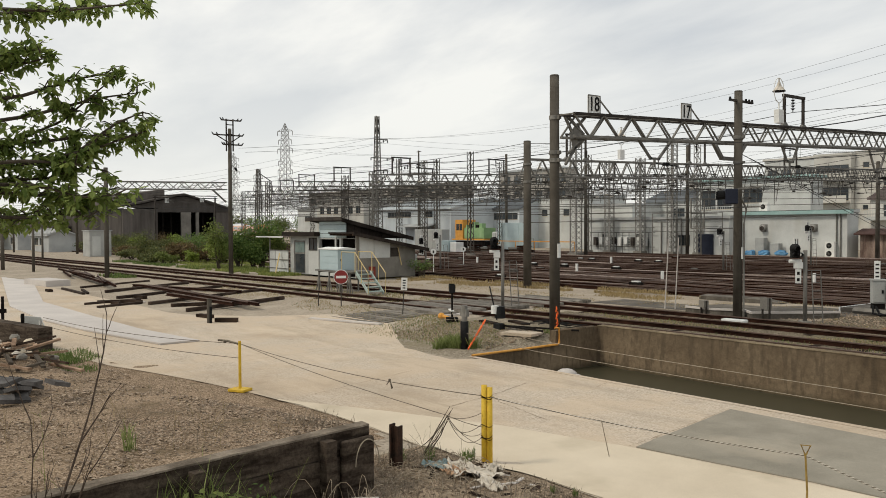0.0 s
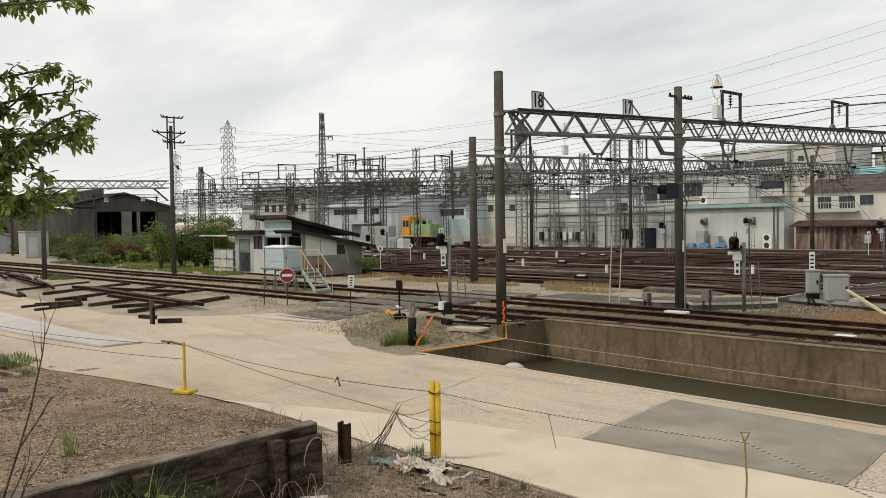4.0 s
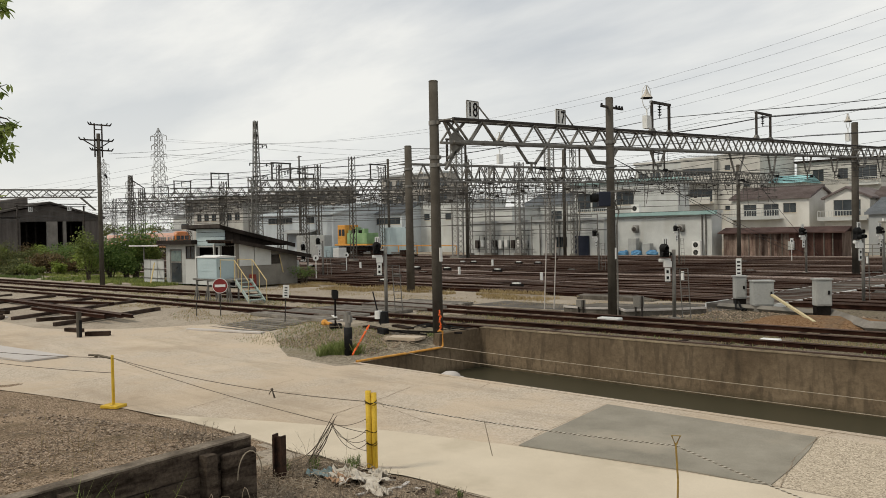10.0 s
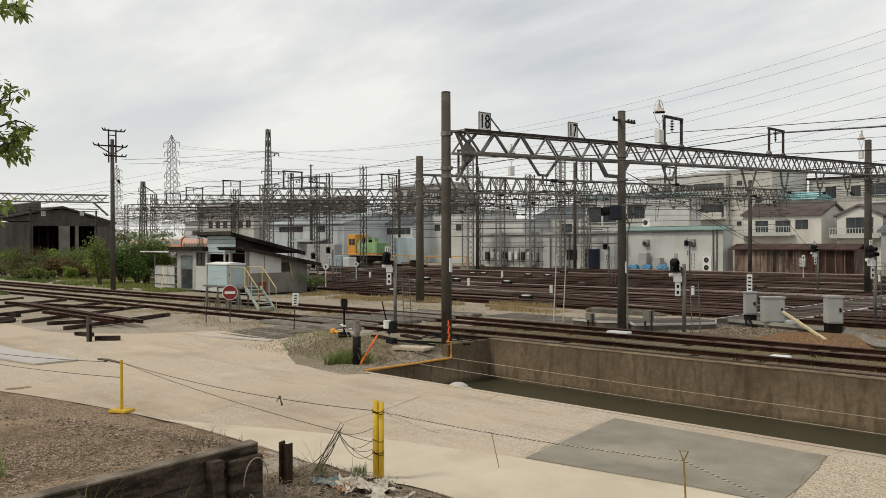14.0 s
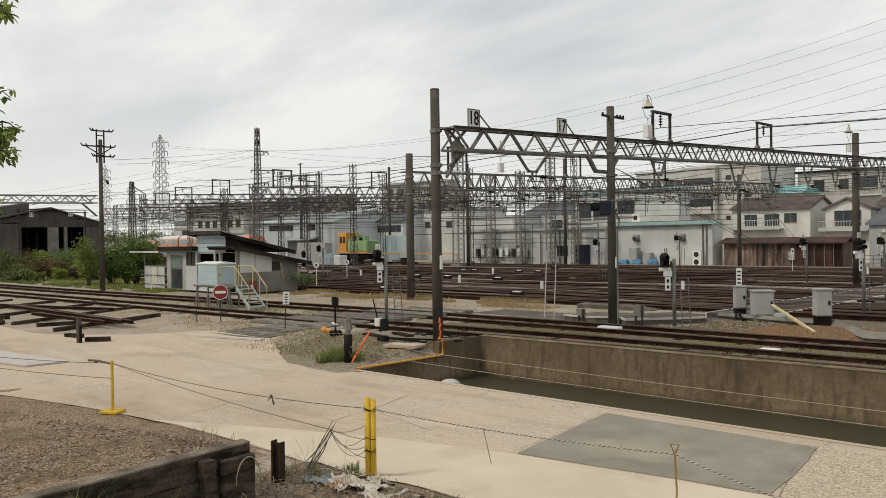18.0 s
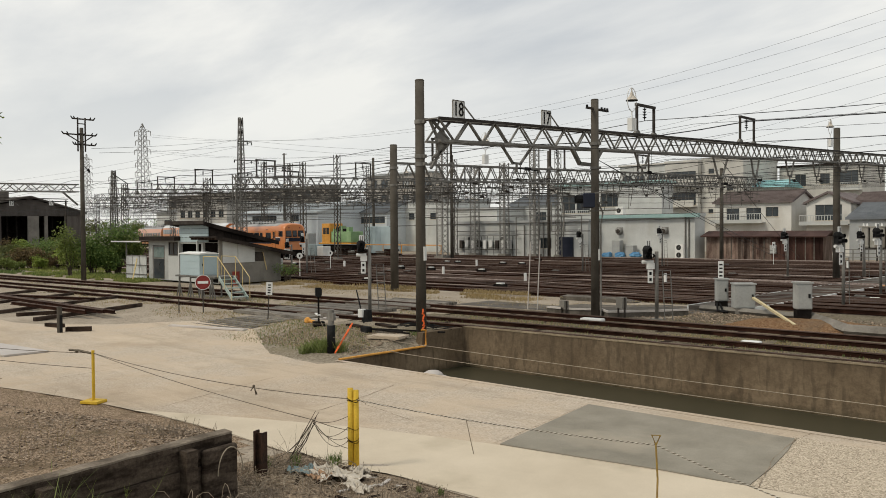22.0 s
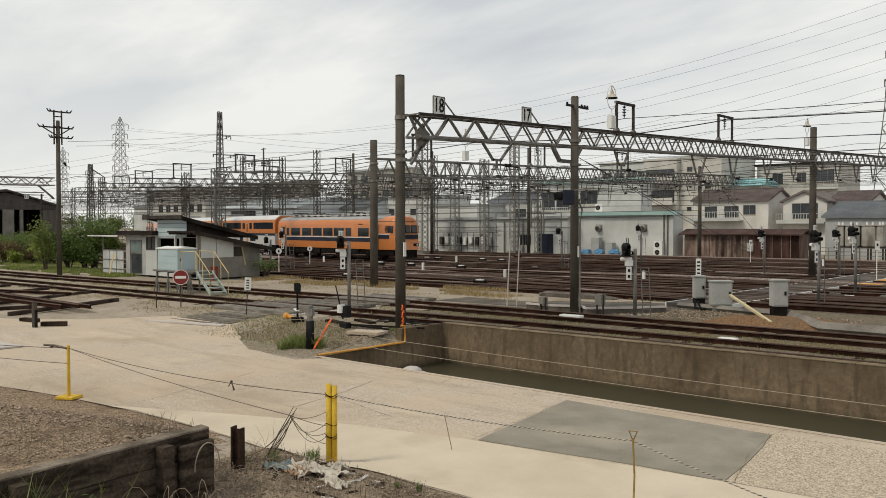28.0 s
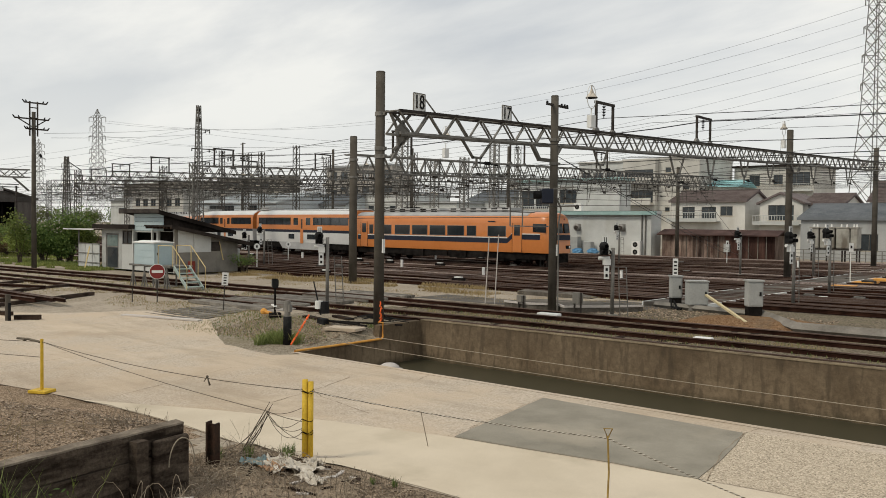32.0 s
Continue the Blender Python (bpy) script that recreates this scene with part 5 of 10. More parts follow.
for i in range(5):
    c = S0.lerp(S1, (i + 0.5) / 5)
    q = Geo()
    q.box(c.x - 0.13, c.y - 0.38, c.z - 0.02, c.x + 0.13, c.y + 0.38, c.z + 0.02)
    part("tread", q, STAIRGREY, pf)
for dy in (-0.45, 0.5):
    a, b = S0 + Vector((0, dy, 0)), S1 + Vector((0, dy, 0))
    q = Geo()
    u = Vector((0, 0, 0.95))
    q.path([a + u + Vector((-1.2, 0, 0)), a + u, b + u, b], 0.021, 6)
    q.tube(a, a + u, 0.02, 0.02, 6)
    q.tube(a + Vector((-1.2, 0, 0)), a + u + Vector((-1.2, 0, 0)), 0.02, 0.02, 6)
    q.tube(a.lerp(b, 0.5), a.lerp(b, 0.5) + u, 0.018, 0.018, 6)
    part("handrail", q, CREAMRAIL, pf, "pale yellow tubular handrail")
cb = thing("equipment_cabinet", "large pale blue steel cabinet on the platform", "cabinet", pose(-37.2, 21.45, 0.96))
CW, CD, CH = 1.75, 0.95, 1.0
q = Geo()
q.box(0, 0, 0, CW, CD, CH)
part("body", q, PALEBLUE, cb)
q = Geo()
q.prism([(-0.05, CH), (CD + 0.05, CH), (CD + 0.05, CH + 0.05), (CD / 2, CH + 0.12), (-0.05, CH + 0.05)], -0.05, CW + 0.05)
part("roof", q, WHITEP, cb, "pale white lid")
for i in range(3):
    q = Geo()
    q.box(0.02, -0.014, 0.03 + i * 0.32, CW - 0.02, 0.0, 0.33 + i * 0.32)
    part("side_panel", q, PALEBLUE, cb)
q = Geo()
q.box(CW, 0.05, 0.05, CW + 0.014, CD - 0.05, CH - 0.05)
dd = part("door", q, PALEBLUE, cb)
q = Geo()
q.box(CW + 0.014, 0.12, 0.45, CW + 0.045, 0.17, 0.57)
part("handle", q, BLACK, dd)
DARKDRUM = mat("dull_red_drum_paint", (0.14, 0.03, 0.022), (0.22, 0.05, 0.035), 2, 0.6, 0, 0.05, 20, 0.15)
q = Geo()
q.tube((0, 0, 0), (0, 0, 0.8), 0.22, 0.21, 12)
solid("red_drum", q, DARKDRUM, "red drum against the hut wall", "drum", pose(-42.7, 28.2, -0.1))


BROWNBLOCK = mat("brown_stained_concrete", (0.27, 0.25, 0.22), (0.38, 0.352, 0.315), 0.4, 0.9, 0, 0.1, 8, 0.2, stain=((0.16, 0.14, 0.12), 0.5, 0.56, 0.5, 0.3))


# ---- buildings behind the yard ----
def ac_unit(x, y, z, h=1.35, fans=2, face=1):
    t = thing("air_conditioner", "white outdoor air-conditioning unit with round fans", "air conditioner", pose(x, y, z), "outdoor units")
    q = Geo()
    q.box(0, 0, 0, 0.95, 0.4, h)
    part("casing", q, WHITEP, t)
    for i in range(fans):
        c = h * (i + 0.5) / fans
        q = Geo()
        q.tube((0.42, -0.012, c), (0.42, 0.0, c), 0.27, 0.27, 16)
        f = part("fan_grille", q, BLACK, t)
        q = Geo()
        for k in range(4):
            q.beam((0.42 - 0.25 * math.cos(k * 0.785), -0.02, c - 0.25 * math.sin(k * 0.785)), (0.42 + 0.25 * math.cos(k * 0.785), -0.02, c + 0.25 * math.sin(k * 0.785)), 0.015)
        part("guard", q, GALV, f)
    return t


def building(name, label, x0, x1, y0, y1, h, material, wins=(), roof="flat", roof_mat=None, rise=1.6, z=-0.1, over=0.3, door=None, turn=0.0, balcony=(), band=None):
    """A plain building; its front faces the tracks. wins: (x, width, z0, z1, panes)."""
    t = thing(name, label, "building", pose(x0, y0, z, 0, 0, turn), "buildings behind the yard")
    w, d = x1 - x0, y1 - y0
    holes = [(x, x + ww, a, b) for x, ww, a, b, n in wins]
    wall_with_holes(t, 0, w, 0, h, 0, 0.2, holes, material, "front_wall")
    for xa in (0, w - 0.2):
        q = Geo()
        q.box(xa, 0.2, 0, xa + 0.2, d, h)
        part("side_wall", q, material, t)
    q = Geo()
    q.box(0.2, d - 0.2, 0, w - 0.2, d, h)
    q.box(0.2, 0.9, 0, w - 0.2, 0.95, h)
    part("back_wall", q, GREYWALL, t)
    for x, ww, a, b, n in wins:
        window(t, x, x + ww, a, b, 0.08, n, GALV, sill=True)
    rm = roof_mat or material
    if roof == "flat":
        q = Geo()
        q.box(-over, -over, h, w + over, d + over, h + 0.28)
        part("roof", q, rm, t)
    elif roof == "ridge_x":
        q = Geo()
        q.prism([(-over, h - 0.1), (d / 2, h + rise - 0.1), (d + over, h - 0.1), (d + over, h + 0.08), (d / 2, h + rise + 0.1), (-over, h + 0.08)], -over, w + over)
        r = part("roof", q, rm, t)
        for xa in (0.0, w - 0.2):
            g1 = Geo()
            g1.prism([(0.0, h), (d, h), (d / 2, h + rise - 0.12)], xa, xa + 0.2)
            part("gable", g1, material, t)
        sl_ = math.hypot(d / 2 + over, rise + 0.1)
        nr = max(3, int(sl_ / 0.42))
        for i in range(nr):
            f = (i + 0.5) / nr
            yy, zz = -over + (d / 2 + over) * f, h + 0.08 + (rise) * f
            q = Geo()
            q.box(-over, yy - 0.2, zz - 0.05, w + over, yy + 0.02, zz + 0.045)
            part("roof_course", q, rm, r)
        q = Geo()
        q.box(-over, d / 2 - 0.18, h + rise + 0.02, w + over, d / 2 + 0.18, h + rise + 0.2)
        part("ridge_cap", q, rm, r)
    elif roof == "gable_front":
        q = Geo()
        m = Matrix(((0, 1, 0, 0), (1, 0, 0, 0), (0, 0, 1, 0), (0, 0, 0, 1)))
        q.prism([(-over, h - 0.15), (w / 2, h + rise - 0.1), (w + over, h - 0.15), (w + over, h + 0.05), (w / 2, h + rise + 0.12), (-over, h + 0.05)], -over, d, m)
        part("roof", q, rm, t)
        q = Geo()
        q.prism([(0.0, h), (w, h), (w / 2, h + rise - 0.12)], 0.0, 0.2, m)
        part("gable", q, material, t)
    for x, ww, zb in balcony:
        q = Geo()
        q.box(x, -1.0, zb, x + ww, 0.0, zb + 0.14)
        bl = part("balcony", q, WHITEWALL, t)
        q = Geo()
        q.box(x, -1.0, zb + 1.0, x + ww, -0.95, zb + 1.06)
        q.box(x, -1.0, zb + 0.14, x + ww, -0.97, zb + 0.4)
        part("rail", q, WHITEWALL, bl)
        k = int(ww / 0.28)
        q = Geo()
        for i in range(k + 1):
            q.box(x + ww * i / k - 0.025, -0.99, zb + 0.14, x + ww * i / k + 0.025, -0.96, zb + 1.0)
        part("railing", q, WHITEWALL, bl)
    if band:
        q = Geo()
        q.box(-0.35, -0.45, band[0], w + 0.6, -0.003, band[1])
        part("eave_trim", q, TEAL, t, "pale teal eave trim")
    return t


# white depot office with the teal eave
building("depot_office", "single-storey white depot office with a pale teal eave", -51.6, -40.2, 81, 83.2, 4.45, WHITEWALL, [], "flat", WHITEWALL, over=0.1, band=(4.3, 4.72))
for x in (-48.9, -43.5):
    t = thing("vent_hood", "round steel vent hood on the white wall", "vent hood", pose(x, 81, 2.85), "vent hoods")
    q = Geo()
    q.tube((0, -0.45, 0), (0, 0.0, 0), 0.34, 0.34, 14)
    part("hood", q, PALESTEEL, t, smooth=True)
    q = Geo()
    q.box(-0.38, -0.03, -0.4, 0.38, 0.0, 0.38)
    part("back_plate", q, PALESTEEL, t)
    q = Geo()
    q.tube((0, -0.455, -0.05), (0, -0.45, -0.05), 0.24, 0.24, 14)
    part("grille", q, GALVDARK, t)
ac_unit(-42.1, 80.4, -0.05, 1.55)
for x, w, h, mt, lab in ((-49.3, 1.0, 1.95, BOXGREY, "grey steel locker against the white wall"), (-47.6, 0.95, 1.4, BOXGREY, "pale tank against the white wall")):
    q = Geo()
    q.box(0, 0, 0, w, 0.8, h)
    bevel(solid("storage_box", q, mt, lab, "storage box", pose(x, 79.9, -0.1), "lockers by the office"), 0.06)
for x in (-49.7, -48.1, -46.3):
    q = Geo()
    q.ball((0, 0, 0.3), 0.62, 9, 6, 0.6)
    for i, v in enumerate(q.v):
        q.v[i] = (v[0] + rnd(-0.12, 0.12), v[1] + rnd(-0.12, 0.12), max(0, v[2] + rnd(-0.1, 0.1)))
    solid("tarpaulin", q, BLUETARP, "blue tarpaulin heaped over stores", "tarpaulin", pose(x, 79.7, -0.1), "tarpaulins")
ac_unit(-50.1, 82.0, 4.63, 0.9, 1)
# two-storey block behind it with a teal roof edge
building("office_block", "two-storey white office block with a green roof edge", -60.4, -46.6, 86, 88.6, 8.3, WHITEWALL, [(0.4, 1.9, 5.1, 7.3, 2), (2.5, 1.9, 5.1, 7.3, 2), (5.9, 2.3, 5.75, 7.35, 3)], "flat", TEAL, over=0.35, balcony=[(0.2, 8.2, 4.35)])
# long low white workshop
building("workshop", "long low white workshop with a flat grey roof", -72.4, -51.9, 79.3, 92, 3.95, WHITEWALL, [(3.0, 0.6, 1.9, 2.3, 1), (8.0, 0.6, 1.9, 2.3, 1), (14.0, 1.6, 1.0, 2.2, 2)], "flat", GREYWALL, over=0.25)
# rusty iron shed
DARKRED = mat("dark_rusted_iron", (0.035, 0.017, 0.014), (0.105, 0.058, 0.046), 1.3, 0.85, 0.05, 0.1, 10, 0.3, vary=0.5, streak=0.25)
rs = thing("iron_shed", "low rusty corrugated-iron shed with a brown roof", "shed", pose(-39.2, 81.5, -0.1), "buildings behind the yard")
for i in range(38):
    q = Geo()
    q.box(i * 0.3, 0 + (0.03 if i % 2 else 0), 0, i * 0.3 + 0.298, 0.09, 2.35)
    part("wall_sheet", q, REDSHED if i < 22 else DARKRED, rs)
for xa in (0.0, 11.3):
    q = Geo()
    q.box(xa, 0.09, 0, xa + 0.1, 2.6, 2.35)
    part("side_wall", q, REDSHED, rs)
q = Geo()
q.prism([(-0.5, 2.25), (1.3, 2.75), (3.0, 2.25), (3.0, 2.37), (1.3, 2.87), (-0.5, 2.37)], -0.4, 11.9)
part("roof", q, mat("dark_rusty_roof", (0.05, 0.029, 0.025), (0.09, 0.055, 0.047), 0.8, 0.85, 0, 0.1, 10, 0.2), rs, "rusty brown sheet roof")
q = Geo()
q.box(6.6, -0.3, 0.7, 7.15, -0.02, 1.5)
part("meter_box", q, BOXGREY, rs, "small grey meter box")
for x in (2.6, 3.7, 4.8, 5.9, 8.0, 8.9, 9.8, 10.6):
    q = Geo()
    q.box(x, -0.05, 0.0, x + 0.07, -0.005, 2.3)
    part("batten", q, PLANKWOOD, rs, "pale upright batten")
# houses
building("house", "cream two-storey house with a brown tiled roof and balcony", -43.6, -35.0, 93, 100, 6.0, HOUSEWALL, [(1.3, 1.5, 3.85, 5.4, 2), (3.6, 1.7, 3.85, 5.4, 2), (5.8, 1.4, 4.4, 5.45, 2)], "ridge_x", BROWNROOF, 1.25, balcony=[(-0.2, 6.0, 3.7)])
building("house", "cream gable-fronted house with a brown roof", -33.4, -28.9, 93, 101, 5.75, HOUSEWALL, [(0.9, 2.7, 3.9, 5.55, 3), (1.5, 2.0, 0.6, 2.2, 2)], "gable_front", BROWNROOF, 1.1, balcony=[(-0.4, 4.9, 3.4)])
building("house", "pale house with a brown tiled roof behind the gable", -29.3, -25.5, 95, 103, 5.6, HOUSEWALL, [(1.0, 1.4, 3.6, 5.0, 2)], "ridge_x", BROWNROOF, 1.2)
building("house", "low house with a slate-blue metal roof", -27.5, -13.0, 88, 98, 4.0, GREYWALL, [(2.0, 1.2, 1.2, 2.6, 1), (5.5, 1.6, 1.0, 2.6, 2), (8.5, 1.0, 1.2, 2.4, 1)], "ridge_x", BLUEROOF, 1.5)
building("house", "grey-roofed house farther back", -27.0, -13.0, 112, 122, 6.4, GREYWALL, [(2.0, 1.8, 4.0, 5.6, 2), (6.5, 1.8, 4.0, 5.6, 2)], "ridge_x", BROWNROOF, 2.6)
FL = [(z, z + 1.75) for z in (0.6, 3.5, 6.4, 9.3)]
# full-width dark panes also stand in for the shade in the balcony recesses
stack = building("apartment_block", "cream concrete apartment block with stacked balconies", -58.6, -53.65, 109, 121, 12.3, CREAMWALL, [(0.25, 4.4, a, b, 4) for a, b in FL], "flat", CREAMWALL, over=0.1)
for a, b in FL[1:]:
    q = Geo()
    q.box(0.1, -1.1, a - 0.3, 4.85, 0.0, a - 0.14)
    q.box(0.1, -1.1, a - 0.14, 4.85, -1.0, a + 0.65)
    bl = part("balcony", q, CREAMWALL, stack, "deep balcony with a solid parapet")
    q = Geo()
    q.beam((0.1, -1.05, a + 0.85), (4.85, -1.05, a + 0.85), 0.06)
    for k in range(5):
        q.beam((0.2 + k * 1.14, -1.05, a + 0.65), (0.2 + k * 1.14, -1.05, a + 0.85), 0.05)
    part("rail", q, GALVDARK, bl)
building("apartment_block", "plain cream block of flats with a few small windows", -53.6, -47.9, 110, 122, 12.5, CREAMWALL, [(1.0, 0.7, 5.2, 5.8, 1), (3.6, 0.9, 8.2, 9.0, 1), (5.2, 0.7, 5.2, 5.9, 1), (1.0, 0.8, 10.6, 11.3, 1), (3.4, 1.2, 6.6, 7.4, 2)], "flat", CREAMWALL, over=0.08)
building("apartment_block", "white apartment block with open galleries", -67.6, -59.5, 112, 124, 12.4, WHITEWALL, [(x, 1.5, a, b, 2) for a, b in FL[1:] for x in (0.5, 2.6, 4.7, 6.4)], "flat", CREAMWALL, over=0.2, balcony=[(0.2, 7.6, a - 0.35) for a, b in FL[1:]])
building("apartment_block", "pale grey flats with rows of windows", -80.5, -69.0, 112, 122, 10.2, CREAMWALL, [(0.8 + i * 2.2, 1.3, a, b - 0.2, 2) for a, b in FL[1:3] for i in range(5)], "flat", GREYWALL, over=0.2, balcony=[(0.3, 5.6, 6.0)])
building("apartment_block", "pale three-storey house with dark window bays", -47.6, -36.5, 122, 132, 11.7, CREAMWALL, [(2.2, 1.5, 9.0, 10.6, 2), (5.6, 1.3, 9.2, 10.6, 2), (7.8, 2.8, 9.0, 10.9, 3), (2.2, 1.2, 6.4, 7.8, 2)], "flat", DARKROOF, over=0.35, balcony=[(7.4, 3.6, 8.2)])
building("house", "white house with a dark roof behind the workshop", -76.0, -68.0, 96, 104, 6.6, WHITEWALL, [(1.0, 1.5, 4.2, 5.6, 2), (4.6, 1.8, 4.2, 5.6, 2)], "ridge_x", BLUEROOF, 1.4)
building("white_shed", "stepped white workshop wall behind the machines", -94.5, -83.0, 92, 100, 7.5, WHITEWALL, [(2.0, 1.2, 4.8, 5.8, 1), (6.5, 1.2, 4.8, 5.8, 1)], "flat", GREYWALL, over=0.15)
building("white_shed", "white workshop with a low roof", -83.0, -73.5, 90, 100, 6.0, WHITEWALL, [(1.4, 1.0, 3.4, 4.4, 1), (6.0, 1.6, 3.2, 4.4, 2), (0.9, 2.0, 0.9, 2.2, 2), (4.2, 1.0, 0.1, 2.1, 1), (7.2, 1.2, 0.9, 2.0, 1)], "flat", GREYWALL, over=0.2)
TURQ = mat("turquoise_roof_paint", (0.22, 0.46, 0.48), (0.32, 0.56, 0.57), 0.8, 0.6, 0, 0.05, 10, 0.1)
tq = thing("flat_building", "low pale building with a turquoise sheet roof in the distance", "building", pose(-48.9, 113, -0.1), "buildings behind the yard")
q = Geo()
q.box(0, 0, 0, 5.4, 6, 8.6)
part("wall", q, CREAMWALL, tq)
q = Geo()
q.prism([(-0.4, 8.6), (3.0, 9.7), (6.4, 8.6)], -0.3, 5.7)
part("roof", q, TURQ, tq, "turquoise sheet roof")
# white sheds and the cream office to the left of the yard
building("white_shed", "large pale blue-white shed with a row of dark windows", -119.5, -99.0, 79.5, 96, 6.0, BLUEWALL, [(3.9, 6.5, 4.75, 5.65, 7), (14.1, 1.9, 4.7, 5.65, 2), (11.5, 1.5, 0.8, 2.2, 1), (15.5, 2.6, 0.4, 2.4, 2)], "ridge_x", BLUEWALL, 1.6)
cn = thing("shed_canopy", "grey sheet canopy along the pale blue shed", "canopy", pose(-110.8, 79.5, -0.1))
q = Geo()
q.prism([(0.0, 3.75), (-1.8, 3.3), (-1.8, 3.22), (0.0, 3.6)], 0, 8.2)
part("roof_sheet", q, GREYWALL, cn)
for x in (0.1, 2.7, 5.4, 8.0):
    q = Geo()
    q.beam((x, -1.7, 0), (x, -1.7, 3.25), 0.09)
    part("post", q, GALV, cn)
building("white_shed", "pale house with a dark tiled roof and dark windows", -102.8, -93.2, 88, 96, 5.9, BLUEWALL, [(3.4, 5.8, 4.3, 5.3, 5), (0.6, 1.6, 3.0, 4.0, 2)], "ridge_x", BLUEROOF, 1.6)
building("depot_building", "cream two-storey depot building with small windows", -136, -120.5, 78, 92, 8.0, CREAMWALL, [(1.0 + i * 2.4, 1.5, z, z + 1.3, 2) for z in (2.4, 5.6) for i in range(6)], "flat", CREAMWALL, over=0.2)
building("white_shed", "white workshop with a grey roof", -158, -138, 86, 100, 7.0, WHITEWALL, [(3, 3, 4.5, 5.6, 3), (12, 3, 4.5, 5.6, 3)], "ridge_x", GREYWALL, 1.2)
building("brown_block", "brown steel-framed substation house on stilts", -107.5, -93.0, 97, 100, 12.3, BROWNBLOCK, [(1.0 + i * 2.5, 1.6, z, z + 1.5, 2) for z in (7.6, 10.1) for i in range(6)], "flat", GREYWALL, over=0.3)
building("brown_block", "long brown concrete building far down the yard", -196, -160, 110, 114, 11.9, BROWNBLOCK, [(1.4 + i * 3.4, 2.2, z, z + 1.7, 2) for z in (6.0, 9.2) for i in range(9)], "flat", BROWNBLOCK, over=0.3)
building("brown_block", "grey-brown building beside the long one", -158, -137, 112, 116, 12.4, BLOCKWALL, [(1.4 + i * 3.2, 1.9, z, z + 1.5, 2) for z in (7.0, 10.2) for i in range(5)], "flat", BLOCKWALL, over=0.2)
building("brown_block", "grey-brown slab building with rows of windows", -131, -114, 122, 126, 12.6, BROWNBLOCK, [(1.2 + i * 3.2, 1.9, z, z + 1.5, 2) for z in (8, 11) for i in range(5)], "flat", GREYWALL, over=0.2)
# rack of switchgear against the workshop wall
sw = thing("switchgear_rack", "rack of white switchgear and black insulators on the workshop wall", "switchgear", pose(-70.5, 78.95, -0.1))
for i in range(9):
    q = Geo()
    q.box(i * 0.95, 0, 0.9 + 0.2 * (i % 2), i * 0.95 + 0.45, 0.3, 1.9)
    part("switch_box", q, WHITEP if i % 3 else GALVDARK, sw)
    q = Geo()
    for k in range(4):
        q.tube((i * 0.95 + 0.68, 0.1, 1.0 + k * 0.2), (i * 0.95 + 0.68, 0.1, 1.12 + k * 0.2), 0.1, 0.05, 8)
    q.tube((i * 0.95 + 0.68, 0.1, 0.0), (i * 0.95 + 0.68, 0.1, 2.4), 0.03, 0.03, 6)
    part("insulator", q, BLACK, sw)
for z in (0.8, 2.45, 3.0):
    q = Geo()
    q.beam((-0.5, 0.05, z), (9.2, 0.05, z), 0.07)
    part("rail", q, GALVDARK, sw)
for x, z0, z1 in ((-60.5, 0, 3.6), (-57.8, 0, 3.9), (-41.2, 0, 4.2), (-40.8, 0, 4.2), (-55.0, 2.3, 3.8)):
    q = Geo()
    q.tube((x, 79.1 if x < -52 else 80.9, z0 - 0.1), (x, 79.1 if x < -52 else 80.9, z1), 0.07, 0.07, 8)
    solid("drain_pipe", q, GALV, "grey drain pipe on a white wall", "pipe", group="drain pipes")
# steel gallery over the entrance of the workshop
ga = thing("steel_gallery", "dark steel gallery with railings before the office block", "steel frame", pose(-61.0, 78.2, -0.1))
for x in (0, 3.2, 6.4, 9.0):
    q = Geo()
    q.beam((x, 0, 0), (x, 0, 4.6), 0.09)
    part("post", q, GALV, ga)
for z in (2.6, 3.1, 3.6, 4.6):
    q = Geo()
    q.beam((0, 0, z), (9.0, 0, z), 0.055)
    part("rail", q, GALV, ga)


# ---- the train ----
END_LEN, DECK_LEN, HALF = 21.0, 17.8, 1.4


def car_section(h_floor=0.98, h_side=3.55, h_roof=3.92, crown=0.16):
    """Half-outline from the sill over the roof, as (y, z)."""
    right = [(HALF - 0.06, h_floor), (HALF, h_floor + 0.35), (HALF, h_side - 0.55), (HALF - 0.07, h_side - 0.08), (HALF - 0.25, h_side + 0.14), (HALF - 0.6, h_roof - 0.05), (0.35, h_roof)]
    return right + [(-y, z) for y, z in reversed(right)]


def shell(x0, x1, sec, nose=0.0, tail=0.0, n=14):
    """A body along x with rounded ends and its colour by height: 0 lower, 1 band, 2 upper, 3 roof."""
    q = Geo()
    xs = [x0 + (x1 - x0) * i / n for i in range(n + 1)]
    if nose:
        xs = [x for x in xs if x < x1 - nose] + [x1 - nose * (1 - math.sin(k * math.pi / 12)) for k in range(7)]
    k = len(sec)
    for x in xs:
        f = max(0.0, (x - (x1 - nose)) / nose) if nose else 0.0
        sy = 1 - 0.2 * f ** 3
        for y, z in sec:
            q.v.append((x - (0.3 * f ** 2 * max(0, (z - 2.3) / 1.6) if nose else 0), y * sy, z - (0.14 * f ** 2 * max(0, (z - 2.9)) if nose else 0)))
    for i in range(len(xs) - 1):
        for j in range(k - 1):
            q.f.append((i * k + j, i * k + j + 1, (i + 1) * k + j + 1, (i + 1) * k + j))
            q.i.append(0)
    q.f.append(tuple(range(k)))
    q.f.append(tuple(reversed(range(len(xs) * k - k, len(xs) * k))))
    q.i += [0, 0]
    return q


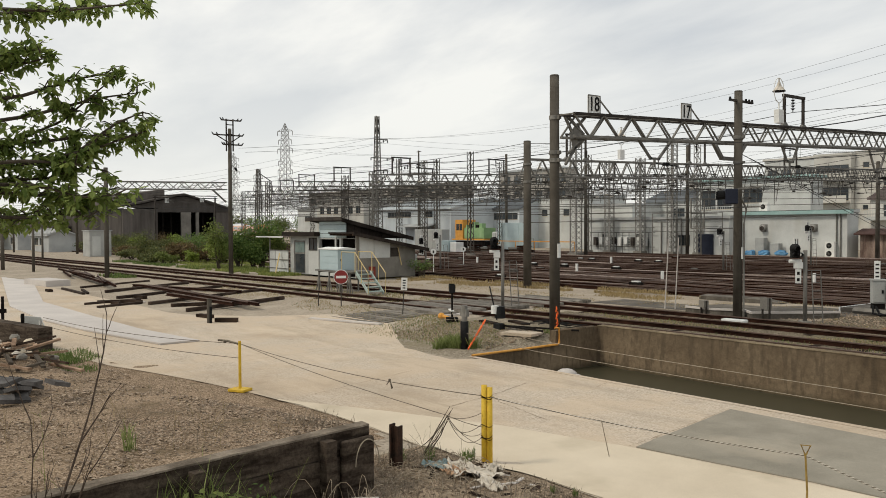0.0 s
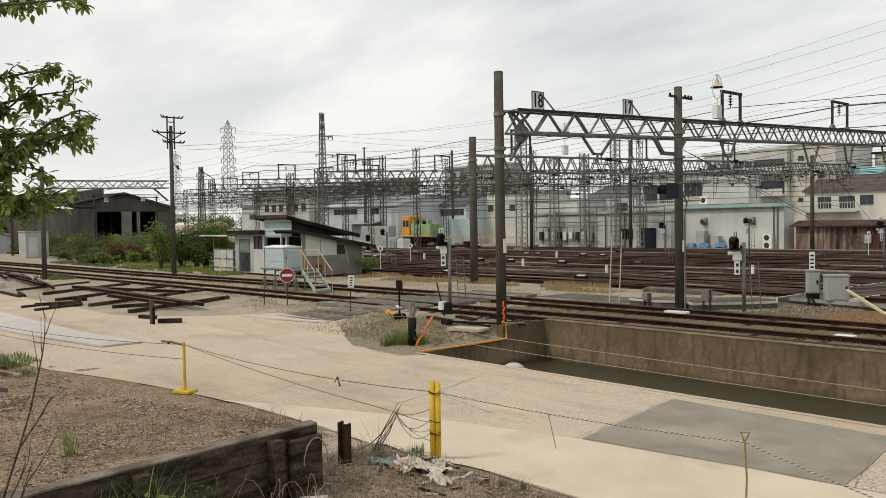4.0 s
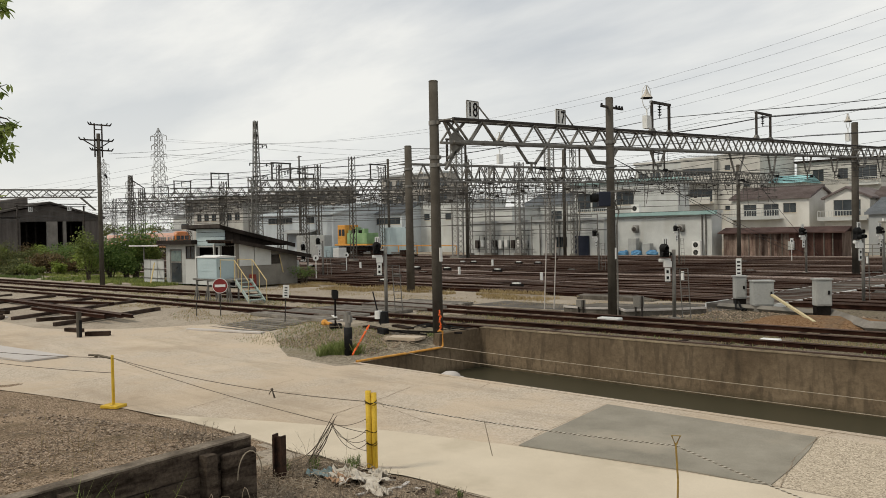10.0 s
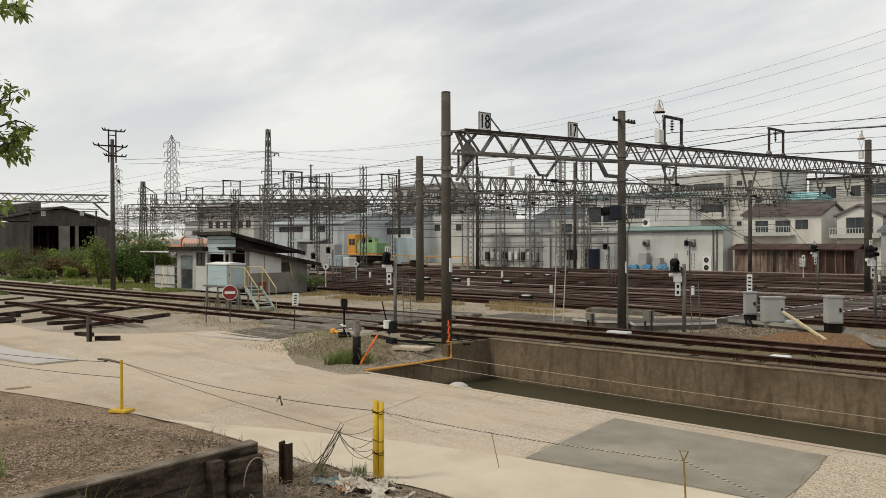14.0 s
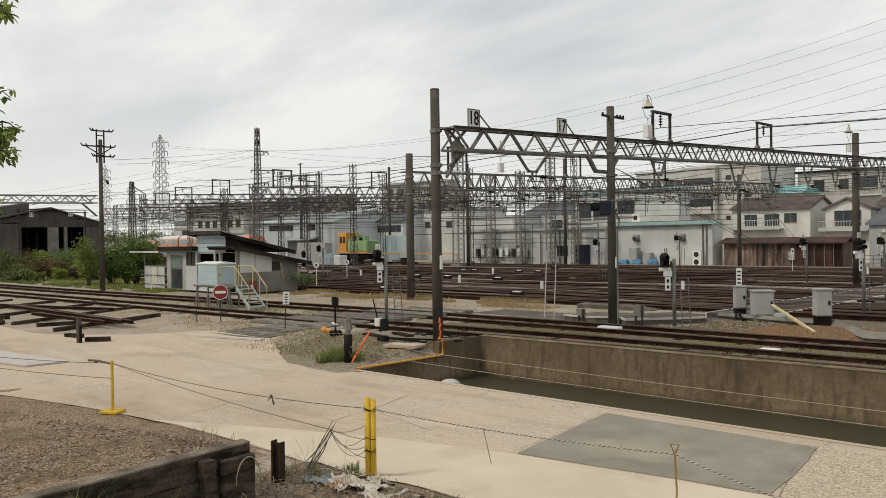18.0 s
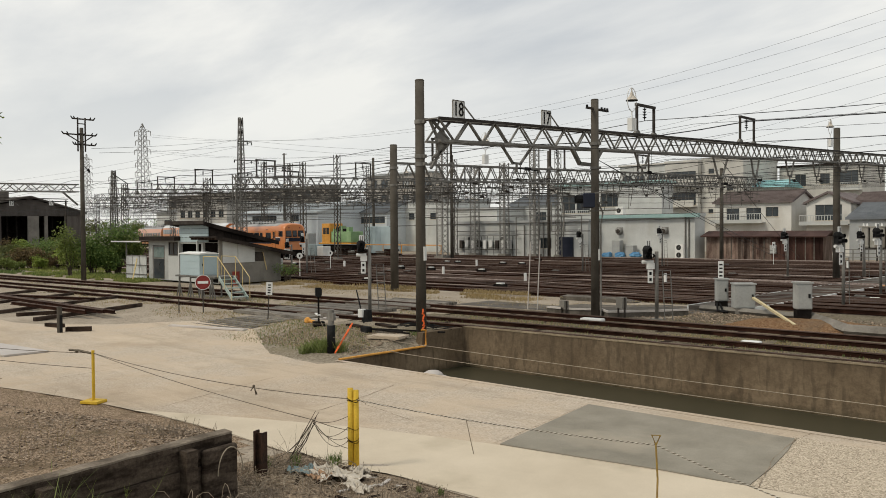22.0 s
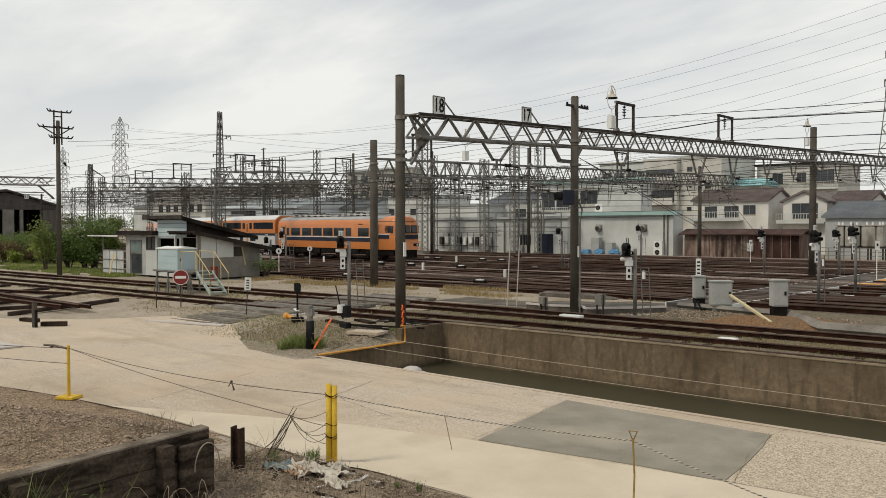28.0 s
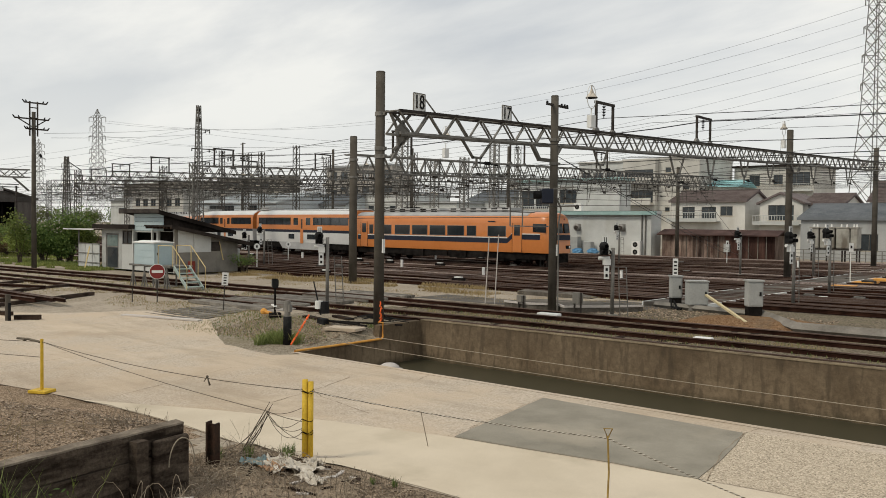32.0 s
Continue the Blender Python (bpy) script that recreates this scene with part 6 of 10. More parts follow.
def side_plate(parent, name, x0, x1, z0, z1, material, out=0.006, label="", both=True, y=HALF):
    for s in (-1, 1) if both else (-1,):
        q = Geo()
        a, b = s * y, s * (y + out)
        q.box(x0, min(a, b), z0, x1, max(a, b), z1)
        part(name, q, material, parent, label)


def bogie(car, x):
    q = Geo()
    for s in (-1, 1):
        q.box(x - 1.5, s * 1.0 - 0.06, 0.34, x + 1.5, s * 1.0 + 0.06, 0.62)
        q.box(x - 0.35, s * 1.08 - 0.1, 0.4, x + 0.35, s * 1.08 + 0.1, 0.85)
        q.box(x - 1.25, s * 1.05 - 0.1, 0.3, x - 0.85, s * 1.05 + 0.1, 0.56)
        q.box(x + 0.85, s * 1.05 - 0.1, 0.3, x + 1.25, s * 1.05 + 0.1, 0.56)
    q.box(x - 0.3, -1.06, 0.42, x + 0.3, 1.06, 0.6)
    b = part("bogie", q, UNDER, car)
    for dx in (-1.05, 1.05):
        w = Geo()
        for s in (-1, 1):
            w.tube((0, s * 0.66, 0), (0, s * 0.79, 0), 0.43, 0.43, 20)
        w.tube((0, -0.66, 0), (0, 0.66, 0), 0.08, 0.08, 8)
        part("wheelset", w, RUST, b, m=pose(x + dx, 0, 0.45))


def under(car, spans):
    for x0, x1, z0, mt in spans:
        q = Geo()
        q.box(x0, -1.32, z0, x1, 1.32, 0.96)
        part("equipment_box", q, mt, car)


def roof_gear(car, spans, z=3.9):
    for x0, x1, w, h in spans:
        q = Geo()
        q.box(x0, -w, z - 0.05, x1, w, z + h)
        ob = part("roof_cooler", q, TRAINGREY, car, "grey rooftop cooling unit")
        v = Geo()
        n = max(2, int((x1 - x0) / 1.05))
        for i in range(n):
            a = x0 + (x1 - x0) * (i + 0.22) / n
            v.box(a, -w - 0.006, z + 0.03, a + (x1 - x0) / n * 0.55, w + 0.006, z + h - 0.04)
        part("louvre", v, UNDER, ob)
        v = Geo()
        for s in (-1, 1):
            v.tube((x0 - 0.2, s * (w + 0.14), z + 0.14), (x1 + 0.2, s * (w + 0.14), z + 0.14), 0.035, 0.035, 6)
        part("roof_rail", v, TRAINWHITE, ob)


def pantograph(car, x, z=4.0):
    q = Geo()
    for s in (-1, 1):
        q.path([(x - 0.9, s * 0.55, z), (x, s * 0.5, z + 0.14), (x + 0.9, s * 0.55, z)], 0.035, 6)
        q.path([(x - 0.9, s * 0.55, z + 0.05), (x + 0.2, s * 0.4, z + 0.3), (x - 0.7, s * 0.4, z + 0.34)], 0.03, 6)
    q.path([(x - 0.8, -0.8, z + 0.34), (x - 0.8, 0.8, z + 0.34)], 0.035, 6)
    q.path([(x - 0.55, -0.8, z + 0.34), (x - 0.55, 0.8, z + 0.34)], 0.035, 6)
    q.box(x - 1.0, -0.6, z - 0.1, x + 1.0, 0.6, z - 0.02)
    part("pantograph", q, UNDER, car)


def end_car(m, facing):
    """Orange cab car, its nose towards +x when facing is 1."""
    car = thing("train_car", "orange train cab car with a navy band, moving slowly", "train car", m, "cars of the train")
    h = END_LEN / 2
    body = part("body", shell(-h, h - 0.12, car_section(), 1.1), TRAINORANGE, car, smooth=True)
    sm = body.modifiers.new("edges", "EDGE_SPLIT")
    sm.split_angle = radians(40)
    # roof skin
    q = Geo()
    q.prism([(-1.21, 3.62), (1.21, 3.62), (1.19, 3.71), (0.83, 3.91), (0.36, 3.965), (-0.36, 3.965), (-0.83, 3.91), (-1.19, 3.71)], -h + 0.05, h - 2.2)
    part("roof", q, TRAINGREY, car)
    f = facing
    for x in (-h + 3.0, -h + 6.3):
        pantograph(car, x)
    # band: lower along the windows, higher by the doors
    for x0, x1, z in ((-h + 0.35, 6.55, 1.63), (6.95, h - 0.95, 1.93)):
        side_plate(car, "band", x0, x1, z, z + 0.36, TRAINBLUE, 0.008, "navy band")
        side_plate(car, "stripe", x0, x1, z + 0.365, z + 0.43, WHITEP, 0.008, "thin white stripe")
    for s in (-1, 1):
        q = Geo()
        y0, y1 = s * HALF, s * (HALF + 0.008)
        q.add([(6.55, y0, 1.63), (6.95, y0, 1.93), (6.95, y0, 2.29), (6.55, y0, 1.99), (6.55, y1, 1.63), (6.95, y1, 1.93), (6.95, y1, 2.29), (6.55, y1, 1.99)], [(0, 1, 5, 4), (1, 2, 6, 5), (2, 3, 7, 6), (3, 0, 4, 7), (4, 5, 6, 7), (3, 2, 1, 0)])
        part("band", q, TRAINBLUE, car)
    # windows
    for x, ww in ((-8.63, 0.43), (-7.65, 1.72), (-5.44, 1.73), (-3.38, 1.68), (-1.38, 1.65), (0.55, 1.72), (2.6, 0.9), (4.7, 1.7)):
        for s in (-1, 1):
            q = Geo()
            q.box(x, min(s * HALF, s * (HALF + 0.012)), 2.14, x + ww, max(s * HALF, s * (HALF + 0.012)), 2.86)
            w = part("window", q, TRAINGLASS, car)
            fr = Geo()
            yo = s * (HALF + 0.012)
            for a in ((x, 2.11, x + ww, 2.14), (x, 2.86, x + ww, 2.89), (x - 0.03, 2.11, x, 2.89), (x + ww, 2.11, x + ww + 0.03, 2.89)):
                fr.box(a[0], yo - 0.01, a[1], a[2], yo + 0.01, a[3])
            part("window_frame", fr, GALV, w)
    for xd in (-9.75, 7.05):
        for s in (-1, 1):
            q = Geo()
            q.box(xd, min(s * HALF, s * (HALF + 0.01)), 1.02, xd + 0.85, max(s * HALF, s * (HALF + 0.01)), 3.12)
            d = part("door", q, TRAINORANGE, car)
            q = Geo()
            q.box(xd + 0.16, min(s * HALF, s * (HALF + 0.018)), 2.2, xd + 0.69, max(s * HALF, s * (HALF + 0.018)), 2.98)
            part("door_glass", q, TRAINGLASS, d)
            q = Geo()
            for xx in (xd - 0.03, xd + 0.86):
                q.box(xx, min(s * HALF, s * (HALF + 0.016)), 1.02, xx + 0.03, max(s * HALF, s * (HALF + 0.016)), 3.12)
            part("door_seam", q, UNDER, d)
    # cab front: three panes in dark surrounds
    for y, wd in ((-0.70, 0.54), (0.0, 0.38), (0.70, 0.54)):
        tilt = pose(h - 0.15, y, 2.47, 0, -10, 0)
        q = Geo()
        q.box(-0.07, -wd / 2 - 0.035, -0.035, 0.022, wd / 2 + 0.035, 0.645, tilt)
        fr = part("windscreen_frame", q, BLACK, car, "dark windscreen surround")
        q = Geo()
        q.box(-0.05, -wd / 2, 0, 0.035, wd / 2, 0.61, tilt)
        part("windscreen", q, TRAINGLASS, fr)
    for s in (-1, 1):
        q = Geo()
        q.box(h - 1.6, s * (HALF - 0.06) - 0.06, 2.45, h - 0.5, s * (HALF - 0.06) + 0.06, 3.06)
        part("cab_window", q, TRAINGLASS, car)
        q = Geo()
        q.box(h - 0.5, s * 0.88 - 0.3, 1.3, h - 0.085, s * 0.88 + 0.3, 1.54)
        hl = bevel(part("headlight", q, BLACK, car), 0.06)
        q = Geo()
        q.tube((h - 0.09, s * 0.95, 1.42), (h - 0.065, s * 0.95, 1.42), 0.09, 0.09, 12)
        part("lens", q, WHITEP, hl)
        q = Geo()
        q.tube((h - 0.5, s * 0.62, 3.4), (h - 0.33, s * 0.62, 3.4), 0.075, 0.075, 10)
        part("marker_light", q, REDSIGN, car)
    q = Geo()
    q.box(h - 0.32, -1.06, 1.93, h - 0.105, 1.06, 2.29)
    part("front_band", q, TRAINBLUE, car)
    # plain black underframe box that also carries the shade beneath the car
    q = Geo()
    q.box(-h + 0.2, -1.2, 0.5, h - 0.6, 1.2, 0.99)
    part("underframe", q, UNDER, car)
    q = Geo()
    q.box(h - 0.6, -1.05, 0.3, h - 0.25, 1.05, 0.98)
    part("skirt", q, UNDER, car)
    q = Geo()
    q.tube((h - 0.4, 0, 0.85), (h + 0.25, 0, 0.85), 0.1, 0.1, 8)
    q.box(h + 0.1, -0.16, 0.7, h + 0.3, 0.16, 1.0)
    part("coupler", q, UNDER, car)
    bogie(car, -6.9)
    bogie(car, 6.9)
    under(car, ((-4.6, -2.2, 0.42, UNDER), (-1.9, 0.4, 0.5, UNDER), (0.7, 2.4, 0.42, UNDER), (2.7, 4.6, 0.5, UNDER)))
    roof_gear(car, ((-h + 2.2, -1.0, 0.75, 0.3), (0.0, h - 4.2, 0.75, 0.32)), 3.93)
    # small plain bars stand for the plate on the cab side
    side_plate(car, "plate_bars", 4.7, 5.4, 3.17, 3.25, TRAINBLUE, 0.01)
    return car


def deck_car(m, n=0):
    """White and orange double-deck car."""
    car = thing("train_car", "white and orange double-deck train car with wide dark windows", "train car", m, "cars of the train")
    h = DECK_LEN / 2
    body = part("body", shell(-h, h, car_section(1.08, 3.82, 4.25), 0.0), TRAINWHITE, car, smooth=True)
    sm = body.modifiers.new("edges", "EDGE_SPLIT")
    sm.split_angle = radians(40)
    side_plate(car, "orange_side", -h + 0.02, h - 0.02, 2.30, 3.28, TRAINORANGE, 0.008, "orange upper side")
    for s in (-1, 1):
        q = Geo()
        p0, p1 = (HALF + 0.008, 3.28), (HALF - 0.03, 3.74)
        q.add([(-h + 0.02, s * p0[0], p0[1]), (h - 0.02, s * p0[0], p0[1]), (h - 0.02, s * p1[0], p1[1]), (-h + 0.02, s * p1[0], p1[1]),
               (-h + 0.02, s * (p0[0] - 0.03), p0[1]), (h - 0.02, s * (p0[0] - 0.03), p0[1]), (h - 0.02, s * (p1[0] - 0.03), p1[1]), (-h + 0.02, s * (p1[0] - 0.03), p1[1])],
              [(0, 1, 2, 3), (7, 6, 5, 4), (0, 4, 5, 1), (3, 2, 6, 7), (0, 3, 7, 4), (1, 5, 6, 2)])
        part("upper_panel", q, TRAINORANGE, car)
    side_plate(car, "band", -h + 0.02, h - 0.02, 2.05, 2.295, TRAINBLUE, 0.01, "navy band")
    q = Geo()
    q.prism([(-HALF + 0.45, 4.06), (HALF - 0.45, 4.06), (HALF - 0.8, 4.24), (-HALF + 0.8, 4.24)], -h + 0.05, h - 0.05)
    for xe in (-h - 0.02, h):
        e = Geo()
        e.prism([(-1.4, 2.3), (1.4, 2.3), (1.4, 3.2), (1.33, 3.67), (1.15, 3.89), (0.8, 4.11), (-0.8, 4.11), (-1.15, 3.89), (-1.33, 3.67), (-1.4, 3.2)], xe, xe + 0.02)
        part("end_panel", e, TRAINORANGE, car)
    part("roof", q, TRAINGREY, car, "grey ribbed roof")
    for x0, x1, z0, z1 in ((-8.4, -1.8, 2.76, 3.46), (2.4, 8.4, 2.76, 3.46), (-1.25, -0.4, 2.76, 3.42), (1.1, 1.9, 2.76, 3.42), (-2.2, -1.1, 1.42, 1.88), (1.35, 3.0, 1.42, 1.88)):
        for s in (-1, 1):
            q = Geo()
            q.box(x0, min(s * HALF, s * (HALF + 0.018)), z0, x1, max(s * HALF, s * (HALF + 0.018)), z1)
            wn_ = part("window", q, TRAINGLASS, car)
            for k in range(1, 4 if x1 - x0 > 4 else 1):
                xm = x0 + (x1 - x0) * k / 4
                q = Geo()
                q.box(xm - 0.03, min(s * HALF, s * (HALF + 0.024)), z0, xm + 0.03, max(s * HALF, s * (HALF + 0.024)), z1)
                part("mullion", q, UNDER, wn_)
    for xd in (0.05,):
        for s in (-1, 1):
            q = Geo()
            q.box(xd, min(s * HALF, s * (HALF + 0.014)), 1.0, xd + 0.55, max(s * HALF, s * (HALF + 0.014)), 3.4)
            dr_ = part("door", q, TRAINORANGE, car)
            q = Geo()
            q.box(xd + 0.17, min(s * HALF, s * (HALF + 0.02)), 2.4, xd + 0.4, max(s * HALF, s * (HALF + 0.02)), 3.3)
            part("door_glass", q, TRAINGLASS, dr_)
    bogie(car, -6.2)
    bogie(car, 6.2)
    for s in (-1, 1):
        q = Geo()
        q.add([(x, s * 1.33 + d, z) for d in (-0.05, 0.05) for x, z in ((-3.4, 0.45), (3.4, 0.45), (4.2, 1.1), (-4.2, 1.1))], [(0, 1, 2, 3), (7, 6, 5, 4), (0, 4, 5, 1), (1, 5, 6, 2), (2, 6, 7, 3), (3, 7, 4, 0)])
        part("skirt", q, TRAINGREY, car, "grey lower skirt")
    q = Geo()
    q.box(-h + 0.1, -1.25, 0.55, h - 0.1, 1.25, 1.09)
    part("underframe", q, UNDER, car)
    q = Geo()
    q.box(-h - 0.35, -0.95, 0.9, -h, 0.95, 3.5)
    part("gangway", q, UNDER, car)
    q = Geo()
    q.box(-h + 0.02, -0.9, 4.2, -h + 1.6, 0.9, 4.5)
    part("roof_cooler", q, TRAINGREY, car)
    return car


TY = 52.0
# where the foremost point of the train stands, second by second
FRONT = ((0, -178.0), (3, -165.5), (6, -152.5), (8, -143.5), (11, -131.5), (14, -118.0), (17, -100.5), (19, -88.8), (20, -84.1), (21, -79.6), (22, -75.1), (23, -70.9), (24, -66.8), (25, -62.8), (28, -50.4), (30, -41.5), (32, -32.4))
cars = [(end_car(pose(0, TY, 0.035), 1), END_LEN / 2, 0), (deck_car(pose(0, TY, 0.035), 0), END_LEN + 0.35 + DECK_LEN / 2, 0), (deck_car(pose(0, TY, 0.035), 1), END_LEN + 0.7 + DECK_LEN * 1.5, 0), (end_car(pose(0, TY, 0.035), 1), END_LEN * 1.5 + 1.05 + DECK_LEN * 2, 180)]


def motions():
    for car, back, turn_deg in cars:
        walk(car, [(t, pose(x - back, lead(x - back), 0.035, 0, 0, turn_deg + math.degrees(math.atan(lead(x - back + 0.5) - lead(x - back - 0.5))))) for t, x in FRONT])


# ---- lineside things ----
def gz(x, y):
    return ground_z(x, y)


# board crossing over the two tracks
cr = thing("board_crossing", "weathered timber board crossing over two tracks", "crossing", kind="structure")
for y0, y1 in ((18.5, 19.15), (19.6, 20.85), (21.3, 22.9), (23.55, 24.7), (25.15, 26.5)):
    n = max(2, round((y1 - y0) / 0.24))
    for i in range(n):
        a, b = y0 + (y1 - y0) * i / n, y0 + (y1 - y0) * (i + 1) / n - 0.02
        q = Geo()
        sk = -(y0 - 18.5) * 0.12
        q.box(-28.2 + sk * -1.0 + rnd(-0.15, 0.15), a, -0.09, -23.7 + rnd(-0.2, 0.2), b, 0.018 + rnd(-0.006, 0.006))
        part("plank", q, PLANKWOOD, cr)
for (x0, y0), (x1, y1) in (((-27.6, 15.5), (-24.0, 16.2)), ((-23.6, 18.4), (-23.5, 21.5))):
    q = Geo()
    q.beam((x0, y0, gz(x0, y0) + 0.03), (x1, y1, gz(x1, y1) + 0.04), 0.22, 0.05)
    part("edge_board", q, PLATE, cr, "pale worn edge board")
for i in range(9):
    y = 16.2 + i * 0.26
    q = Geo()
    q.box(-27.4 + i * 0.12, y, gz(-26, y) - 0.05, -24.2 + rnd(-0.2, 0.2), y + 0.23, gz(-26, y) + 0.03)
    part("plank", q, PLANKWOOD, cr)

# asphalt path across the yard with white edges
PATHGREY = mat("dark_path_asphalt", (0.085, 0.075, 0.064), (0.14, 0.127, 0.11), 0.8, 0.92, 0, 0.3, 60, 0.25, stain=((0.22, 0.19, 0.15), 0.8, 0.56, 0.5))
pa = Geo()
pa.add([(-24, 26.6, -0.098), (-15.2, 26.7, -0.098), (-13.4, 32.0, -0.098), (-16.6, 32.6, -0.098), (-19.5, 28.6, -0.098), (-24, 28.8, -0.098)], [(0, 1, 2, 3, 4, 5)])
pa.box(-15.4, 30.5, -0.1, -13.1, 80, 0.052)
solid("yard_path", pa, PATHGREY, "dark asphalt staff path across the yard tracks", "path", kind="structure")
for x in (-15.46, -13.1):
    q = Geo()
    q.box(x, 30.5, -0.1, x + 0.06, 79, 0.062)
    solid("path_edge", q, WHITEP, "white painted edge of the staff path", "path edge", kind="structure")
for y in (46.9, 50.8, 54.6, 58.6):
    q = Geo()
    q.box(-12.9, y - 0.7, -0.1, -11.8, y + 0.7, 0.085)
    solid("warning_board", q, ORANGEP, "orange-painted board beside the staff path", "board", group="boards by the path")
# low concrete platform and trough
RAMPCONC = mat("stained_ramp_concrete", (0.085, 0.075, 0.062), (0.16, 0.143, 0.12), 1.5, 0.92, 0, 0.3, 20, 0.3, stain=((0.05, 0.042, 0.034), 2.2, 0.55, 0.6, 0.3))
pt = thing("low_platform", "low weathered concrete platform with a white edge", "platform", pose(0, 0, -0.1))
q = Geo()
q.slab([(-17.75, 25.95), (-16.75, 26.45), (-16.1, 25.85), (-14.9, 27.3), (-14.3, 28.3), (-15.0, 28.9), (-18.6, 28.0), (-19.0, 26.6), (-18.9, 26.1)], -0.05, 0.2)
part("slab", q, RAMPCONC, pt)
for a, b in (((-17.75, 25.95), (-16.75, 26.45)), ((-16.75, 26.45), (-16.1, 25.85)), ((-16.1, 25.85), (-14.9, 27.3)), ((-14.9, 27.3), (-14.3, 28.3)), ((-18.9, 26.1), (-17.75, 25.95))):
    q = Geo()
    q.beam((a[0], a[1], 0.205), (b[0], b[1], 0.205), 0.07)
    part("edge_line", q, PLATE, pt)
q = Geo()
q.prism([(31.2, -0.15), (31.2, 0.06), (31.8, 0.1), (31.8, -0.15)], -21.9, -19.3)
q.prism([(31.2, -0.15), (31.2, 0.06), (31.8, 0.1), (31.8, -0.15)], -19.3, -18.3)
for i, v in enumerate(q.v):
    if v[0] > -18.4:
        q.v[i] = (v[0], v[1] + 0.3, min(v[2], -0.05))
solid("concrete_ramp", q, RAMPCONC, "low broken-ended stained concrete ramp beside the first yard track", "ramp")
TROUGH = mat("pale_trough_concrete", (0.15, 0.135, 0.115), (0.25, 0.23, 0.20), 1.2, 0.9, 0, 0.3, 20, 0.2, stain=((0.13, 0.115, 0.09), 1.5, 0.56, 0.6))
q = Geo()
q.path([(-10.4, 29.3, 0.0), (-9.6, 28.2, 0.0), (-8.18, 26.13, 0.0), (-6.5, 26.1, 0.0), (-2, 26.1, 0.0), (6, 26.1, 0.0)], 0.19, 4)
solid("cable_trough", q, TROUGH, "grey concrete cable trough on the ballast", "cable trough")
q = Geo()
q.path([(-14.8, 30.3, 0.0), (-12.5, 29.8, 0.0), (-10.4, 29.3, 0.0)], 0.12, 4)
solid("cable_trough", q, BLOCKWALL, "dark concrete cable trough behind the cabinets", "cable trough")


def relay_box(x, y, z, w, d, h, leg, turn_deg, label, vents=False):
    t = thing("relay_cabinet", label, "equipment cabinet", pose(x, y, z, 0, 0, turn_deg), "trackside cabinets")
    q = Geo()
    q.box(-w / 2, -d / 2, leg, w / 2, d / 2, leg + h)
    bevel(part("body", q, BOXGREY, t), 0.03)
    q = Geo()
    q.box(-w / 2 - 0.03, -d / 2 - 0.03, leg + h, w / 2 + 0.03, d / 2 + 0.03, leg + h + 0.05)
    part("lid", q, BOXGREY, t)
    q = Geo()
    q.box(-w / 2 + 0.05, -d / 2 - 0.015, leg + 0.06, w / 2 - 0.05, -d / 2, leg + h - 0.06)
    dr_ = part("door", q, BOXGREY, t)
    q = Geo()
    q.box(w / 2 - 0.14, -d / 2 - 0.05, leg + h * 0.45, w / 2 - 0.08, -d / 2 - 0.015, leg + h * 0.6)
    part("handle", q, BLACK, dr_)
    q = Geo()
    q.box(-w * 0.45, -d * 0.45, 0, w * 0.45, d * 0.45, leg)
    part("plinth", q, UNDER if leg > 0.2 else BLOCKWALL, t)
    return t


relay_box(-14.0, 30.35, -0.1, 0.42, 0.4, 0.8, 0.4, 38, "slim grey relay cabinet with dark cables below")
relay_box(-13.1, 30.2, -0.1, 0.72, 0.6, 0.86, 0.2, 38, "squat grey equipment cabinet with a rusty lid")
relay_box(-10.45, 28.75, -0.1, 0.5, 0.45, 0.85, 0.42, 38, "grey relay cabinet on a dark rounded base")
q = Geo()
q.path([(-13.9, 30.0, 0.22), (-13.75, 29.9, 0.0), (-13.5, 29.8, -0.06)], 0.04, 6)
q.path([(-14.0, 30.0, 0.24), (-13.9, 29.8, 0.0), (-13.6, 29.7, -0.06)], 0.04, 6)
solid("cable_loop", q, BLACK, "black cables looping out of the cabinet", "cable")
t = thing("marker_post", "white marker plate with dark bars on a thin post", "marker", pose(-14.1, 30.5, -0.1, 0, 0, 38))
q = Geo()
q.tube((0, 0, 0), (0, 0, 1.9), 0.025, 0.025, 6)
part("post", q, GALV, t)
q = Geo()
q.box(-0.1, -0.03, 1.22, 0.1, -0.02, 1.88)
part("plate", q, WHITEP, t)
for i in range(4):
    q = Geo()
    q.box(-0.06, -0.036, 1.3 + i * 0.14, 0.06, -0.03, 1.36 + i * 0.14)
    part("bar", q, BLACK, t)
q = Geo()
q.beam((-13.4, 31.0, 0.62), (-9.9, 26.6, 0.0), 0.09, 0.07)
solid("pale_beam", q, mat("pale_yellow_timber", (0.52, 0.44, 0.26), (0.60, 0.52, 0.33), 2, 0.8, 0, 0.1, 30, 0.1), "pale yellow bar propped over the ballast", "bar")
